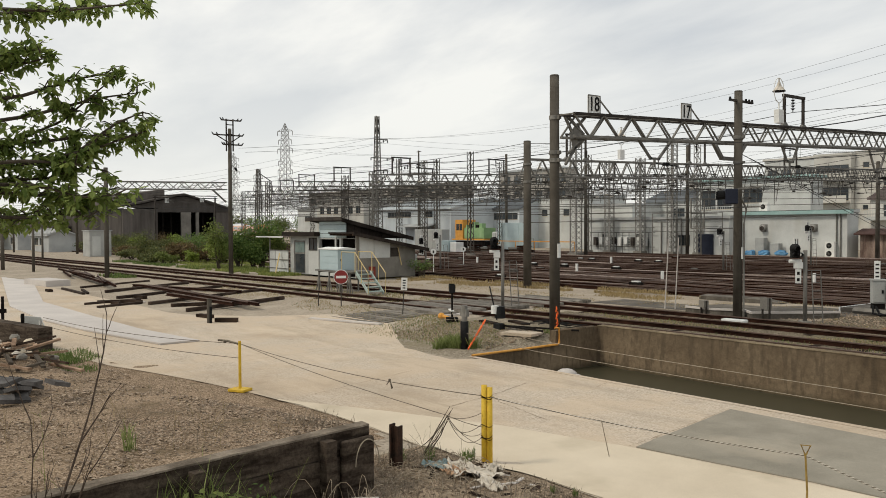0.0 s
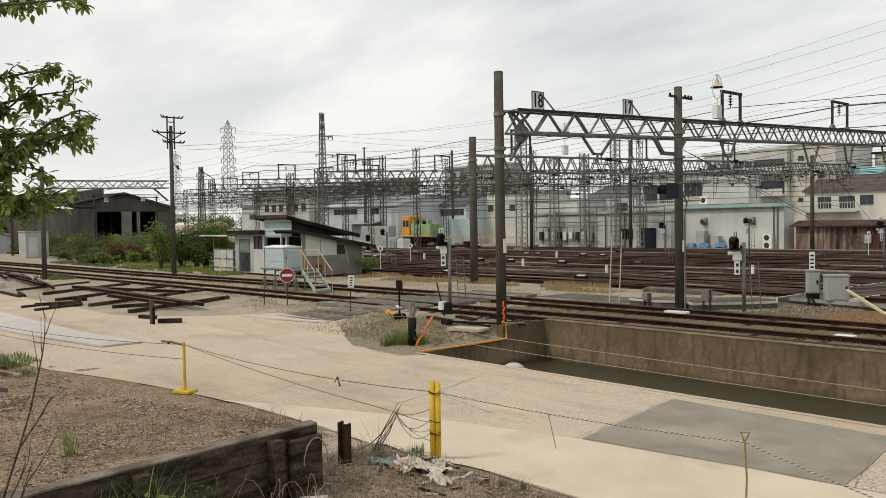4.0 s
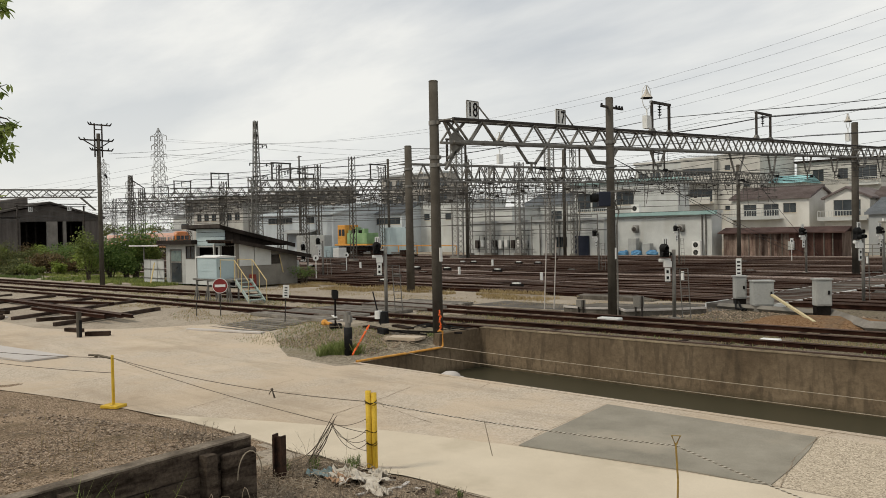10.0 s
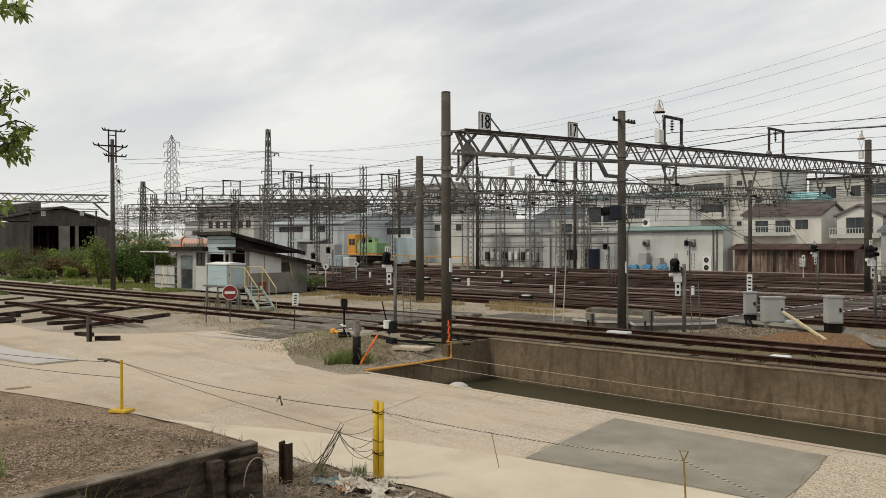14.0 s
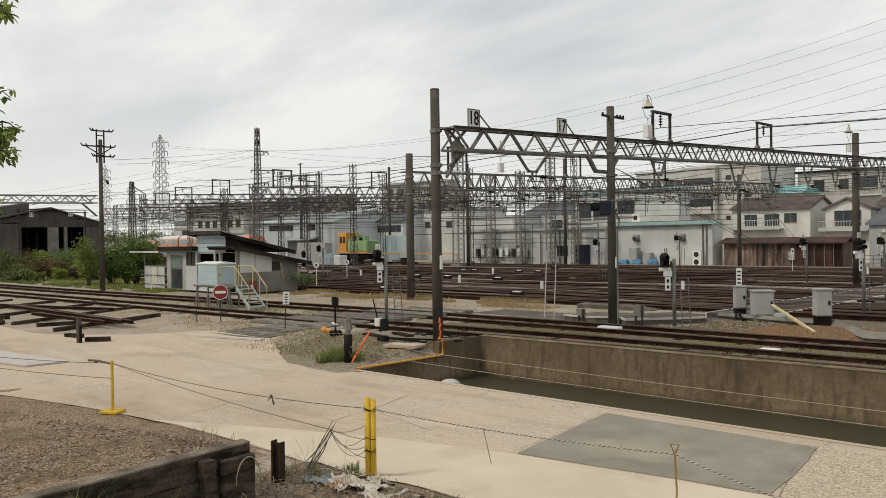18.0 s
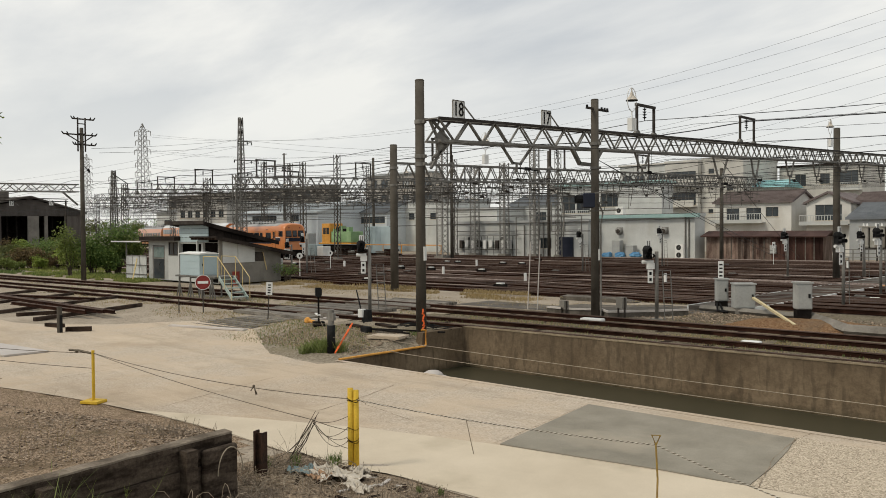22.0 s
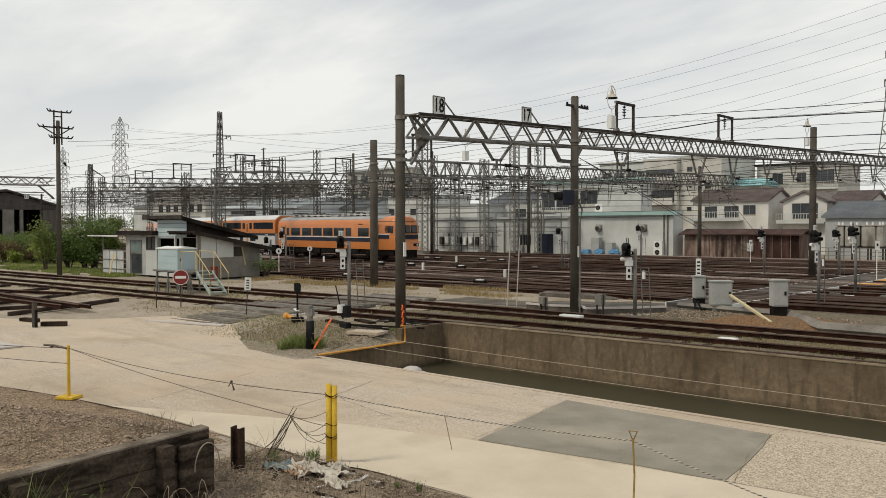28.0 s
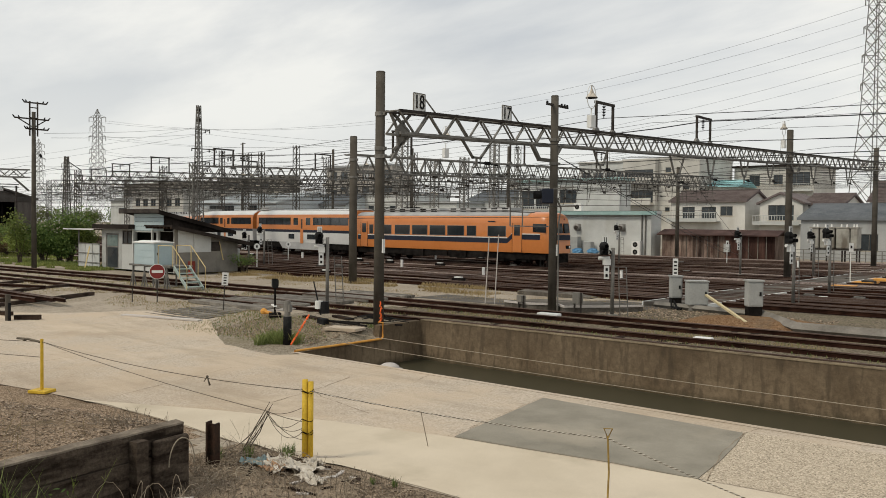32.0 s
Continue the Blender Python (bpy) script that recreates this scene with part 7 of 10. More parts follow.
for x, y, w, rz in ((-9.36, 22.07, 0.5, 6), (-15.8, 24.4, 0.8, 4), (-11.5, 39.2, 0.9, 3), (-7.5, 37.1, 0.7, 0), (-20, 41.3, 0.6, 0), (-24, 49.0, 0.5, 0), (-8.6, 45.2, 0.8, 2), (-30, 56.9, 0.6, 0), (-19, 60.8, 0.6, 0), (-26, 45.2, 0.5, 0), (-42, 49, 0.5, 0), (-15, 64.9, 0.7, 0)):
    q = Geo()
    q.box(-w / 2, -0.16, 0, w / 2, 0.16, 0.1)
    bevel(solid("track_transponder", q, WHITEP, "white box lying between the rails", "track box", pose(x, y, -0.085, 0, 0, rz), "white boxes between rails"), 0.03)


def signal(x, y, h, heads=1, turn_deg=-35, ladder=True, label="trackside shunting signal on a steel post", plate=True, side=-1, z=-0.1):
    t = thing("railway_signal", label, "signal", pose(x, y, z, 0, 0, 100 + turn_deg), "signals")
    q = Geo()
    q.tube((0, 0, 0), (0, 0, h), 0.065, 0.065, 10)
    part("post", q, GALV, t, smooth=True)
    q = Geo()
    q.box(-0.16, -0.16, 0, 0.16, 0.16, 0.1)
    part("base", q, BLOCKWALL, t)
    for i in range(heads):
        zc = h - 0.05 - 0.62 * i
        xo = side * 0.32
        q = Geo()
        q.box(xo - 0.13, -0.1, zc - 0.2, xo + 0.13, 0.08, zc + 0.14)
        q.ball((xo, 0, zc + 0.1), 0.17, 10, 6)
        hd = part("head", q, BLACK, t, "black signal head")
        for dz, dx in ((0.1, 0.0), (-0.09, -0.08), (-0.09, 0.09)):
            q = Geo()
            q.tube((xo + dx, -0.12, zc + dz), (xo + dx, -0.3, zc + dz), 0.07, 0.075, 10, False)
            part("hood", q, BLACK, hd)
        q = Geo()
        q.beam((0, 0, zc - 0.05), (xo, 0, zc - 0.05), 0.06)
        q.tube((xo - 0.18, 0, zc - 0.3), (xo + 0.2, 0, zc - 0.3), 0.06, 0.06, 8)
        part("bracket", q, WHITEP, t)
    q = Geo()
    q.box(side * 0.3 - 0.09, -0.06, h + 0.14, side * 0.3 + 0.09, -0.04, h + 0.4)
    tp_ = part("top_plate", q, WHITEP, t)
    for dx in (-0.04, 0.03):
        q = Geo()
        q.box(side * 0.3 + dx, -0.068, h + 0.18, side * 0.3 + dx + 0.02, -0.06, h + 0.36)
        part("bar", q, BLACK, tp_)
    q = Geo()
    q.box(side * 0.22 - 0.12, -0.1, h - 0.58, side * 0.22 + 0.12, 0.08, h - 0.38)
    part("junction_box", q, WHITEP, t, "white junction box")
    if plate:
        q = Geo()
        q.box(side * 0.24 - 0.09, -0.08, h - 1.05, side * 0.24 + 0.09, -0.06, h - 0.6)
        pl_ = part("plate", q, WHITEP, t)
        for i in range(2):
            q = Geo()
            q.box(side * 0.24 - 0.04, -0.088, h - 0.98 + i * 0.2, side * 0.24 + 0.04, -0.08, h - 0.88 + i * 0.2)
            part("bar", q, BLACK, pl_)
    if ladder:
        q = Geo()
        for dx in (0.14, 0.42):
            q.path([(0.05 + dx * 0.5, 0.1, h * 0.72), (0.12 + dx, 0.18, h * 0.72), (0.22 + dx, 0.22, 0.02)], 0.018, 5)
        for i in range(6):
            f = (i + 0.5) / 6.5
            q.beam((0.14 + 0.14 + 0.1 * f, 0.2, h * 0.72 * (1 - f)), (0.42 + 0.14 + 0.1 * f, 0.2, h * 0.72 * (1 - f)), 0.02)
        part("ladder", q, GALV, t)
    return t


signal(-14.15, 25.75, 2.35, 1, -52, True, "shunting signal on a steel post with a ladder")
signal(-24.0, 21.75, 2.55, 1, -48, True, "tall shunting signal with a black head and white plate")
signal(-20.7, 54.4, 2.7, 1, -40, False)
signal(-10.9, 34.2, 2.75, 1, -30, True)
signal(-11.6, 41.4, 2.9, 1, -30, True)
signal(-16.4, 55.1, 2.7, 1, -40, True)
signal(-48.9, 36.9, 2.2, 2, -40, False, "pair of shunting signal heads on a white box post")
signal(-48.2, 37.7, 2.6, 1, -40, True)
signal(-34.5, 52.0, 2.8, 1, -40, True)
signal(-34.0, 62.8, 3.0, 1, -40, True)
signal(-61, 58.8, 2.8, 1, -40, True)
for x, y, h, lab in ((-45.5, 35.0, 1.5, "round white marker disc on a post"), (-52, 43.0, 1.4, "round white marker disc on a post"), (-27.4, 69.0, 2.0, "white marker plate on a post"), (-13.2, 51.0, 2.3, "white marker plate on a post"), (-9.0, 60.0, 2.3, "white marker plate on a post")):
    t = thing("marker_post", lab, "marker", pose(x, y, -0.1, 0, 0, 45), "marker posts")
    q = Geo()
    q.tube((0, 0, 0), (0, 0, h), 0.03, 0.03, 6)
    part("post", q, WHITEP, t)
    q = Geo()
    if "disc" in lab:
        q.tube((0, -0.05, h), (0, -0.03, h), 0.2, 0.2, 14)
    else:
        q.box(-0.13, -0.05, h - 0.5, 0.13, -0.03, h)
    part("plate", q, WHITEP, t)
    q = Geo()
    q.box(-0.05, -0.06, h - 0.3 if "plate" in lab else h - 0.08, 0.05, -0.05, h - 0.15 if "plate" in lab else h + 0.08)
    part("mark", q, BLACK, t)
for x, y in ((-23.2, 43.2), (-33, 51), (-21, 66.8), (-30, 39.3), (-40, 43.1), (-15.5, 70.6), (-55, 47.0), (-38, 58.8), (-47, 54.8)):
    q = Geo()
    q.box(-0.07, -0.07, 0, 0.07, 0.07, 0.62)
    bevel(solid("clearance_post", q, WHITEP, "short white clearance post between tracks", "post", pose(x, y, -0.1), "clearance posts"), 0.02)
for x, y, h in ((-20.2, 26.6, 2.55), (-19.85, 26.75, 2.6)):
    q = Geo()
    q.tube((x, y, -0.1), (x + 0.12, y + 0.05, h), 0.022, 0.02, 7)
    solid("thin_rod", q, PLATE, "thin pale rod standing by the platform", "rod", group="thin rods")
for x, y, h, w in ((-18.0, 25.9, 0.5, 0.3), (-15.5, 25.75, 0.75, 0.34)):
    t = thing("trackside_box", "small rusty junction box on legs", "junction box", pose(x, y, -0.1, 0, 0, -20), "junction boxes")
    for dx in (-w / 2, w / 2):
        q = Geo()
        q.beam((dx, 0, 0), (dx, 0, h), 0.05)
        part("leg", q, GALVDARK, t)
    q = Geo()
    q.box(-w / 2, -0.1, h * 0.5, w / 2, 0.1, h)
    part("box", q, BLOCKWALL, t)
# dark transformer boxes hung on the second pole
t = thing("signal_box", "dark blue-black double signal box hung on the concrete pole", "signal box", pose(-16.4, 25.05, 3.75, 0, 0, -50))
for dx in (-0.42, 0.02):
    q = Geo()
    q.box(dx, -0.2, 0, dx + 0.4, 0.2, 0.5)
    bevel(part("box", q, TRAINBLUE, t), 0.03)
    q = Geo()
    q.tube((dx + 0.2, -0.2, 0.3), (dx + 0.2, -0.42, 0.3), 0.13, 0.14, 12, False)
    part("hood", q, BLACK, t)
q = Geo()
q.beam((-0.4, 0.1, -0.1), (0.6, 0.9, -0.1), 0.05)
q.beam((0.3, 0.2, 0.5), (0.4, 0.9, 0.55), 0.05)
part("bracket", q, GALV, t)
t = thing("work_cage", "small steel maintenance cage beside the concrete pole", "steel frame", pose(-17.4, 24.3, 2.95))
for a, b in (((0, 0, 0), (0, 1.5, 0)), ((0, 0, 0.5), (0, 1.5, 0.5)), ((0, 0, 1.0), (0, 1.5, 1.0)), ((0, 0, 0), (0, 0, 1.0)), ((0, 0.75, 0), (0, 0.75, 1.0)), ((0.6, 0, 0), (0.6, 1.5, 0)), ((0, 0, 0), (0.6, 0, 0)), ((0, 1.5, 0), (0.6, 1.5, 0))):
    q = Geo()
    q.beam(a, b, 0.035)
    part("bar", q, GALV, t)

# no-entry sign and its friends
t = thing("no_entry_sign", "round red no-entry sign with a white bar on thin posts", "sign", pose(-29.3, 17.85, gz(-29.3, 17.85), 0, 0, 60))
q = Geo()
q.tube((0, -0.02, 1.18), (0, 0.0, 1.18), 0.27, 0.27, 28)
ds = part("disc", q, REDSIGN, t)
q = Geo()
q.tube((0, -0.012, 1.18), (0, 0.008, 1.18), 0.295, 0.295, 28)
part("rim", q, WHITEP, ds)
q = Geo()
q.box(-0.2, -0.03, 1.13, 0.2, -0.021, 1.23)
part("bar", q, WHITEP, ds)
q = Geo()
q.tube((0, 0.03, 0), (0, 0.03, 1.4), 0.022, 0.022, 6)
part("post", q, GALVDARK, t)
q = Geo()
q.tube((-0.9, 0.3, 0), (-0.9, 0.3, 0.55), 0.02, 0.02, 6)
part("side_post", q, GALVDARK, t)
t = thing("notice_plate", "small white notice plate with dark bars on a leaning rod", "sign", pose(-25.0, 17.8, gz(-25.0, 17.8), 0, 3, 55))
q = Geo()
q.tube((0, 0, 0), (0, 0, 1.0), 0.018, 0.018, 6)
part("rod", q, GALVDARK, t)
q = Geo()
q.box(-0.11, -0.025, 0.9, 0.11, -0.01, 1.35)
part("plate", q, WHITEP, t)
for i in range(4):
    q = Geo()
    q.box(-0.05, -0.03, 0.96 + i * 0.09, 0.05, -0.025, 1.0 + i * 0.09)
    part("bar", q, BLACK, t)
q = Geo()
q.beam((-43.13, 30.39, 1.81), (-43.13, 30.67, 0.7), 0.05)
solid("wall_rod", q, CREAMRAIL, "pale yellow rod fixed to the block wall", "rod")
# dwarf lamp, gate post, switch lever
t = thing("dwarf_lamp", "black dwarf lamp on a thin post with a square foot", "lamp", pose(-22.1, 17.75, gz(-22.1, 17.75), 0, 0, -30))
q = Geo()
q.box(-0.18, -0.18, 0, 0.18, 0.18, 0.16)
part("foot", q, UNDER, t)
q = Geo()
q.tube((0, 0, 0.16), (0, 0, 0.98), 0.035, 0.03, 8)
part("post", q, UNDER, t)
q = Geo()
q.prism([(-0.07, 0.97), (0.07, 0.97), (0.1, 1.05), (0.1, 1.24), (-0.1, 1.24), (-0.1, 1.05)], -0.1, 0.1)
part("lamp_head", q, BLACK, t)
for i in (-1, 1):
    q = Geo()
    q.box(-0.05 + i * 0.02, -0.1, 1.24, 0.03 + i * 0.02, 0.02 + i * 0.06, 1.28)
    part("lug", q, BLACK, t)
q = Geo()
q.box(-0.55, -0.05, 0.36, 0.1, 0.05, 0.4)
part("arm", q, WHITEP, t, "white flat arm")
t = thing("gate_post", "grey steel post with a black lower sleeve", "post", pose(-18.5, 15.3, gz(-18.5, 15.3)))
q = Geo()
q.tube((0, 0, 0), (0, 0, 0.78), 0.115, 0.115, 14)
part("sleeve", q, BLACK, t, smooth=True)
q = Geo()
q.tube((0, 0, 0.5), (0, 0, 1.22), 0.085, 0.085, 14)
q.box(-0.14, -0.05, 0.92, 0.14, 0.05, 1.12)
part("post", q, GALV, t)
t = thing("switch_lever", "black track switch lever with a white cover and a long handle", "switch lever", pose(-19.6, 17.6, gz(-19.6, 17.6)))
q = Geo()
q.box(-0.16, -0.12, 0.0, 0.16, 0.12, 0.2)
bevel(part("box", q, BLACK, t), 0.04)
q = Geo()
q.tube((0.05, 0, 0.36), (0.05, 0, 0.72), 0.17, 0.14, 12)
part("lamp", q, BLACK, t)
q = Geo()
q.tube((-0.06, -0.12, 0.5), (-0.06, -0.12, 0.74), 0.12, 0.12, 10)
part("cover", q, WHITEP, t)
q = Geo()
q.tube((-0.1, 0, 0.3), (-0.55, 0.1, 1.3), 0.03, 0.022, 6)
part("handle", q, BLACK, t)
for i, (dx, dy) in enumerate(((1.0, 0.4), (2.2, 1.0), (1.6, 0.1))):
    q = Geo()
    q.beam((-19.5, 17.7, -0.02), (-19.5 + dx, 17.7 + dy, -0.05), 0.05)
    solid("switch_rod", q, UNDER, "dark steel rod leading from the switch lever", "rod", group="switch rods")
q = Geo()
q.tube((-18.1, 15.1, -0.35), (-18.75, 16.3, 0.32), 0.024, 0.024, 8)
for i in range(1, 7):
    a = Vector((-18.1, 15.1, -0.35)).lerp(Vector((-18.75, 16.3, 0.32)), i / 7)
    b = Vector((-18.1, 15.1, -0.35)).lerp(Vector((-18.75, 16.3, 0.32)), (i + 0.4) / 7)
    q.tube(a, b, 0.032, 0.032, 8)
solid("red_bar", q, REDOR, "red-orange striped bar leaning at the canal corner", "bar")
q = Geo()
q.path([(-17.46, 14.7, -0.42), (-17.46, 16.4, -0.42), (-17.46, 17.98, -0.41), (-17.46, 18.03, -0.36), (-17.46, 18.03, 0.06), (-17.52, 17.9, 0.08)], 0.033, 8)
solid("edge_pipe", q, ORANGEP, "yellow-orange pipe rail along the canal end", "pipe rail")
q = Geo()
for i in range(9):
    q.tube((-17.8 + rnd(-0.03, 0.03), 18.3 + rnd(-0.03, 0.03), 0.0 + i * 0.07), (-17.8 + rnd(-0.05, 0.05), 18.3 + rnd(-0.05, 0.05), 0.09 + i * 0.07), 0.026, 0.02, 6)
solid("red_rope", q, REDOR, "red-orange rope tied round the pole foot", "rope")
q = Geo()
q.ball((0, 0, 0), 0.3, 10, 6, 0.55)
q.ball((0.27, 0.1, -0.05), 0.16, 8, 5, 0.6)
solid("boulder", q, PLATE, "pale rounded stone standing out of the water", "stone", pose(-16.0, 16.8, -0.97), smooth=True)
for x, y, w in ((-20.9, 18.3, 0.9), (-20.2, 19.0, 1.1)):
    q = Geo()
    q.box(-w / 2, -0.12, 0, w / 2, 0.12, 0.09)
    solid("timber_offcut", q, SLEEPER, "old timber offcut lying in the gravel", "timber", pose(x, y, gz(x, y) - 0.02, 0, 0, rnd(-20, 20)), "timber offcuts")
q = Geo()
q.ball((0, 0, 0.1), 0.12, 8, 5)
q.tube((0.1, 0, 0.1), (0.35, 0.05, 0.06), 0.06, 0.05, 8)
solid("yellow_valve", q, ORANGEP, "small yellow-orange fitting lying in the dry grass", "fitting", pose(-23.0, 18.0, gz(-23, 18)))
# dismantled track panel and spare rails
LONGTIMBER = mat("dark_long_timber", (0.02, 0.014, 0.011), (0.062, 0.044, 0.034), 2.5, 0.93, 0, 0.4, 30, 0.35, vary=0.25)
for (x0, y0), (x1, y1), w, h in (((-49.2, 13.3), (-50.4, 17.5), 0.2, 0.16), ((-44.7, 13.3), (-46.7, 18.4), 0.24, 0.22), ((-40.6, 12.6), (-42.8, 18.7), 0.22, 0.2), ((-36.6, 12.7), (-39.0, 19.2), 0.22, 0.2), ((-32.9, 12.9), (-33.9, 17.7), 0.22, 0.22), ((-38.2, 10.5), (-39.2, 13.2), 0.2, 0.16), ((-36.4, 10.5), (-37.3, 12.6), 0.2, 0.16), ((-48.9, 12.3), (-44.2, 12.1), 0.2, 0.18), ((-47.4, 12.9), (-44.6, 12.4), 0.18, 0.15)):
    z0, z1, h, w = gz(x0, y0), gz(x1, y1), h * 0.68, w * 0.8
    q = Geo()
    q.beam((x0, y0, z0 + h / 2), (x1, y1, z1 + h / 2), w, h)
    bevel(solid("long_timber", q, LONGTIMBER, "long dark old timber lying on the dirt", "timber", group="long timbers"), 0.02)
for (x0, y0), (x1, y1), lift_ in (((-45.6, 15.8), (-31.4, 15.3), 0.34), ((-45.4, 15.5), (-31.7, 15.0), 0.36), ((-39.0, 14.35), (-32.1, 14.5), 0.36), ((-46.3, 15.2), (-38.0, 17.6), 0.36)):
    solid("spare_rail", rail([(x0, y0), (x1, y1)], gz(-38, 15) + lift_ - 0.06), [RUST, RAILTOP], "rusty rail lying across old timbers", "rail", group="spare rails")
for x, y, ln, rz in ((-37.5, 11.6, 0.5, 20), (-30.6, 12.7, 0.8, 15), (-47.6, 11.3, 0.7, 0), (-38.4, 11.9, 1.6, 70), (-38.0, 12.3, 1.2, 40), (-40.2, 13.5, 1.2, 5), (-35.0, 13.9, 1.6, 80)):
    q = Geo()
    q.box(-ln / 2, -0.11, 0, ln / 2, 0.11, 0.15)
    solid("old_sleeper", q, SLEEPER, "dark old timber sleeper lying on the dirt", "sleeper", pose(x, y, gz(x, y) - 0.01, 0, 0, rz), "loose sleepers")
for x, y, rz in ((-38.3, 12.7, 30), (-38.9, 12.1, -20), (-36.0, 14.6, 60)):
    q = Geo()
    q.box(-0.5, -0.06, 0, 0.5, 0.06, 0.04)
    solid("pale_plank", q, PLATE, "short pale plank among the old timbers", "plank", pose(x, y, gz(x, y) + 0.01, 0, 0, rz), "pale planks")
for i in range(11):
    x = -66 + i * 1.3
    r_ = rail([(x, 16.4 - i * 0.1 + rnd(-0.3, 0.3)), (x + rnd(6, 9), 15.3 - i * 0.12 + rnd(-0.3, 0.3))], 0.1 + rnd(0, 0.2))
    solid("spare_rail", r_, [RUST, RAILTOP], "rusty rail in a heap of spare rails", "rail", group="heaped rails")
q = Geo()
q.box(-1.6, -0.7, 0, 1.6, 0.7, 0.35)
solid("pale_slab", q, PLATE, "stack of pale concrete slabs", "slab", pose(-53.5, 12.6, gz(-53.5, 12.6), 0, 0, 8))
t = thing("marker_stub", "short grey steel stub post with a dark strap", "post", pose(-29.0, 12.2, gz(-29.0, 12.2)))
q = Geo()
q.tube((0, 0, 0), (0, 0, 0.88), 0.085, 0.085, 12)
part("post", q, POLECONC, t)
q = Geo()
q.box(0.06, -0.03, 0.0, 0.12, 0.05, 0.6)
part("strap", q, BLACK, t)
q = Geo()
q.box(-0.4, -0.12, 0, 0.4, 0.12, 0.16)
solid("old_sleeper", q, SLEEPER, "dark old timber sleeper stub lying on the dirt", "sleeper", pose(-28.9, 12.8, gz(-28.9, 12.8), 0, 0, 50), "loose sleepers")
# pale sheets laid over the road edge
sp = [((-64, 12.2), (-58, 12.8)), ((-39.4, 7.8), (-40.6, 9.4)), ((-33.0, 7.6), (-32.4, 9.4)), ((-29.2, 8.05), (-28.3, 9.6)), ((-24.9, 8.95), (-24.9, 10.15))]
for i in range(4):
    (a, b), (c, d) = sp[i], sp[i + 1]
    q = Geo()
    poly = [a, c, d, b]
    q.add([(x, y, ground_z(x, y) + 0.022) for x, y in poly] + [(x, y, ground_z(x, y) + 0.05 + 0.006 * i) for x, y in poly], [(0, 1, 5, 4), (1, 2, 6, 5), (2, 3, 7, 6), (3, 0, 4, 7), (4, 5, 6, 7)])
    solid("ground_sheet", q, PLATE, "pale grey board sheet laid over the road edge", "board sheet", group="sheets on the road")

# mound of rusty gravel in front of the cabinets
RUSTGRAVEL = stones("rusty_gravel", [(0.10, 0.05, 0.025), (0.20, 0.115, 0.058), (0.28, 0.18, 0.105), (0.14, 0.078, 0.04)], 0.04, patch=[((0.15, 0.115, 0.08), 0.9, 0.5, 0.7)])
q = Geo()
for j in range(9):
    for i in range(15):
        u, v = i / 14, j / 8
        x, y = -12.2 + 4.4 * u, 26.0 + 3.2 * v
        e = math.sin(math.pi * u) * math.sin(math.pi * v)
        q.v.append((x + 0.2 * noise.noise((u * 5, v * 5, 1)), y + 0.15 * noise.noise((u * 5, v * 5, 9)), -0.13 + 0.22 * e ** 0.7 + 0.03 * noise.noise((x * 3, y * 3, 5))))
for j in range(8):
    for i in range(14):
        o = j * 15 + i
        q.f.append((o, o + 1, o + 16, o + 15))
q.i = [0] * len(q.f)
solid("gravel_mound", q, RUSTGRAVEL, "low mound of rusty orange-brown gravel", "gravel", kind="structure", smooth=True)

q = Geo()
q.slab([(-0.55, -0.3), (0.5, -0.34), (0.55, 0.3), (-0.5, 0.32)], 0, 0.08)
solid("stone_slab", q, CONCRETE, "pale flat slab lying by the canal corner", "slab", pose(-18.3, 17.3, gz(-18.3, 17.3) + 0.01, 0, 0, 20))
# tangle of thin dark cables by the foot of the pole
random.seed(44)
for k in range(9):
    a = Vector((-19.0 + rnd(-0.8, 0.3), 19.0 + rnd(-0.6, 0.5), -0.02))
    b = a + Vector((rnd(0.6, 1.8), rnd(-0.2, 0.8), 0.0))
    q = Geo()
    q.path([a, a.lerp(b, 0.35) + Vector((0, rnd(-0.2, 0.2), rnd(0.05, 0.16))), a.lerp(b, 0.7) + Vector((0, rnd(-0.2, 0.2), rnd(0.0, 0.12))), b], 0.014, 5)
    solid("ground_cable", q, BLACK, "loose black cable on the ballast by the pole", "cable", group="ground cables")

# point machines and small white covers along the yard tracks
random.seed(63)
for k in range(34):
    i = k % 9
    x, y = rnd(-66, -4), YARD[i] + 1.45
    if i == 5:
        y = lead(x) + 1.45
    pm = thing("point_machine", "low dark point machine with a cover beside the rail", "point machine", pose(x, y, gz(x, y) - 0.02, 0, 0, rnd(-6, 6)), "point machines")
    q = Geo()
    q.box(-0.35, -0.16, 0, 0.35, 0.16, 0.2)
    bevel(part("case", q, (UNDER, GALVDARK, RUST)[k % 3], pm), 0.03)
    q = Geo()
    q.box(-0.2, -0.12, 0.2, 0.2, 0.12, 0.26)
    part("cover", q, WHITEP if k % 3 == 0 else GALV, pm)


# ---- wires ----
def wire(a, b, sag, r, n=10, name="overhead_wire", label="thin dark overhead wire", group="overhead wires", material=None):
    a, b = Vector(a), Vector(b)
    q = Geo()
    q.path([a.lerp(b, i / n) - Vector((0, 0, 4 * sag * (i / n) * (1 - i / n))) for i in range(n + 1)], r, 4)
    solid(name, q, material or WIRE, label, "wire", group=group)


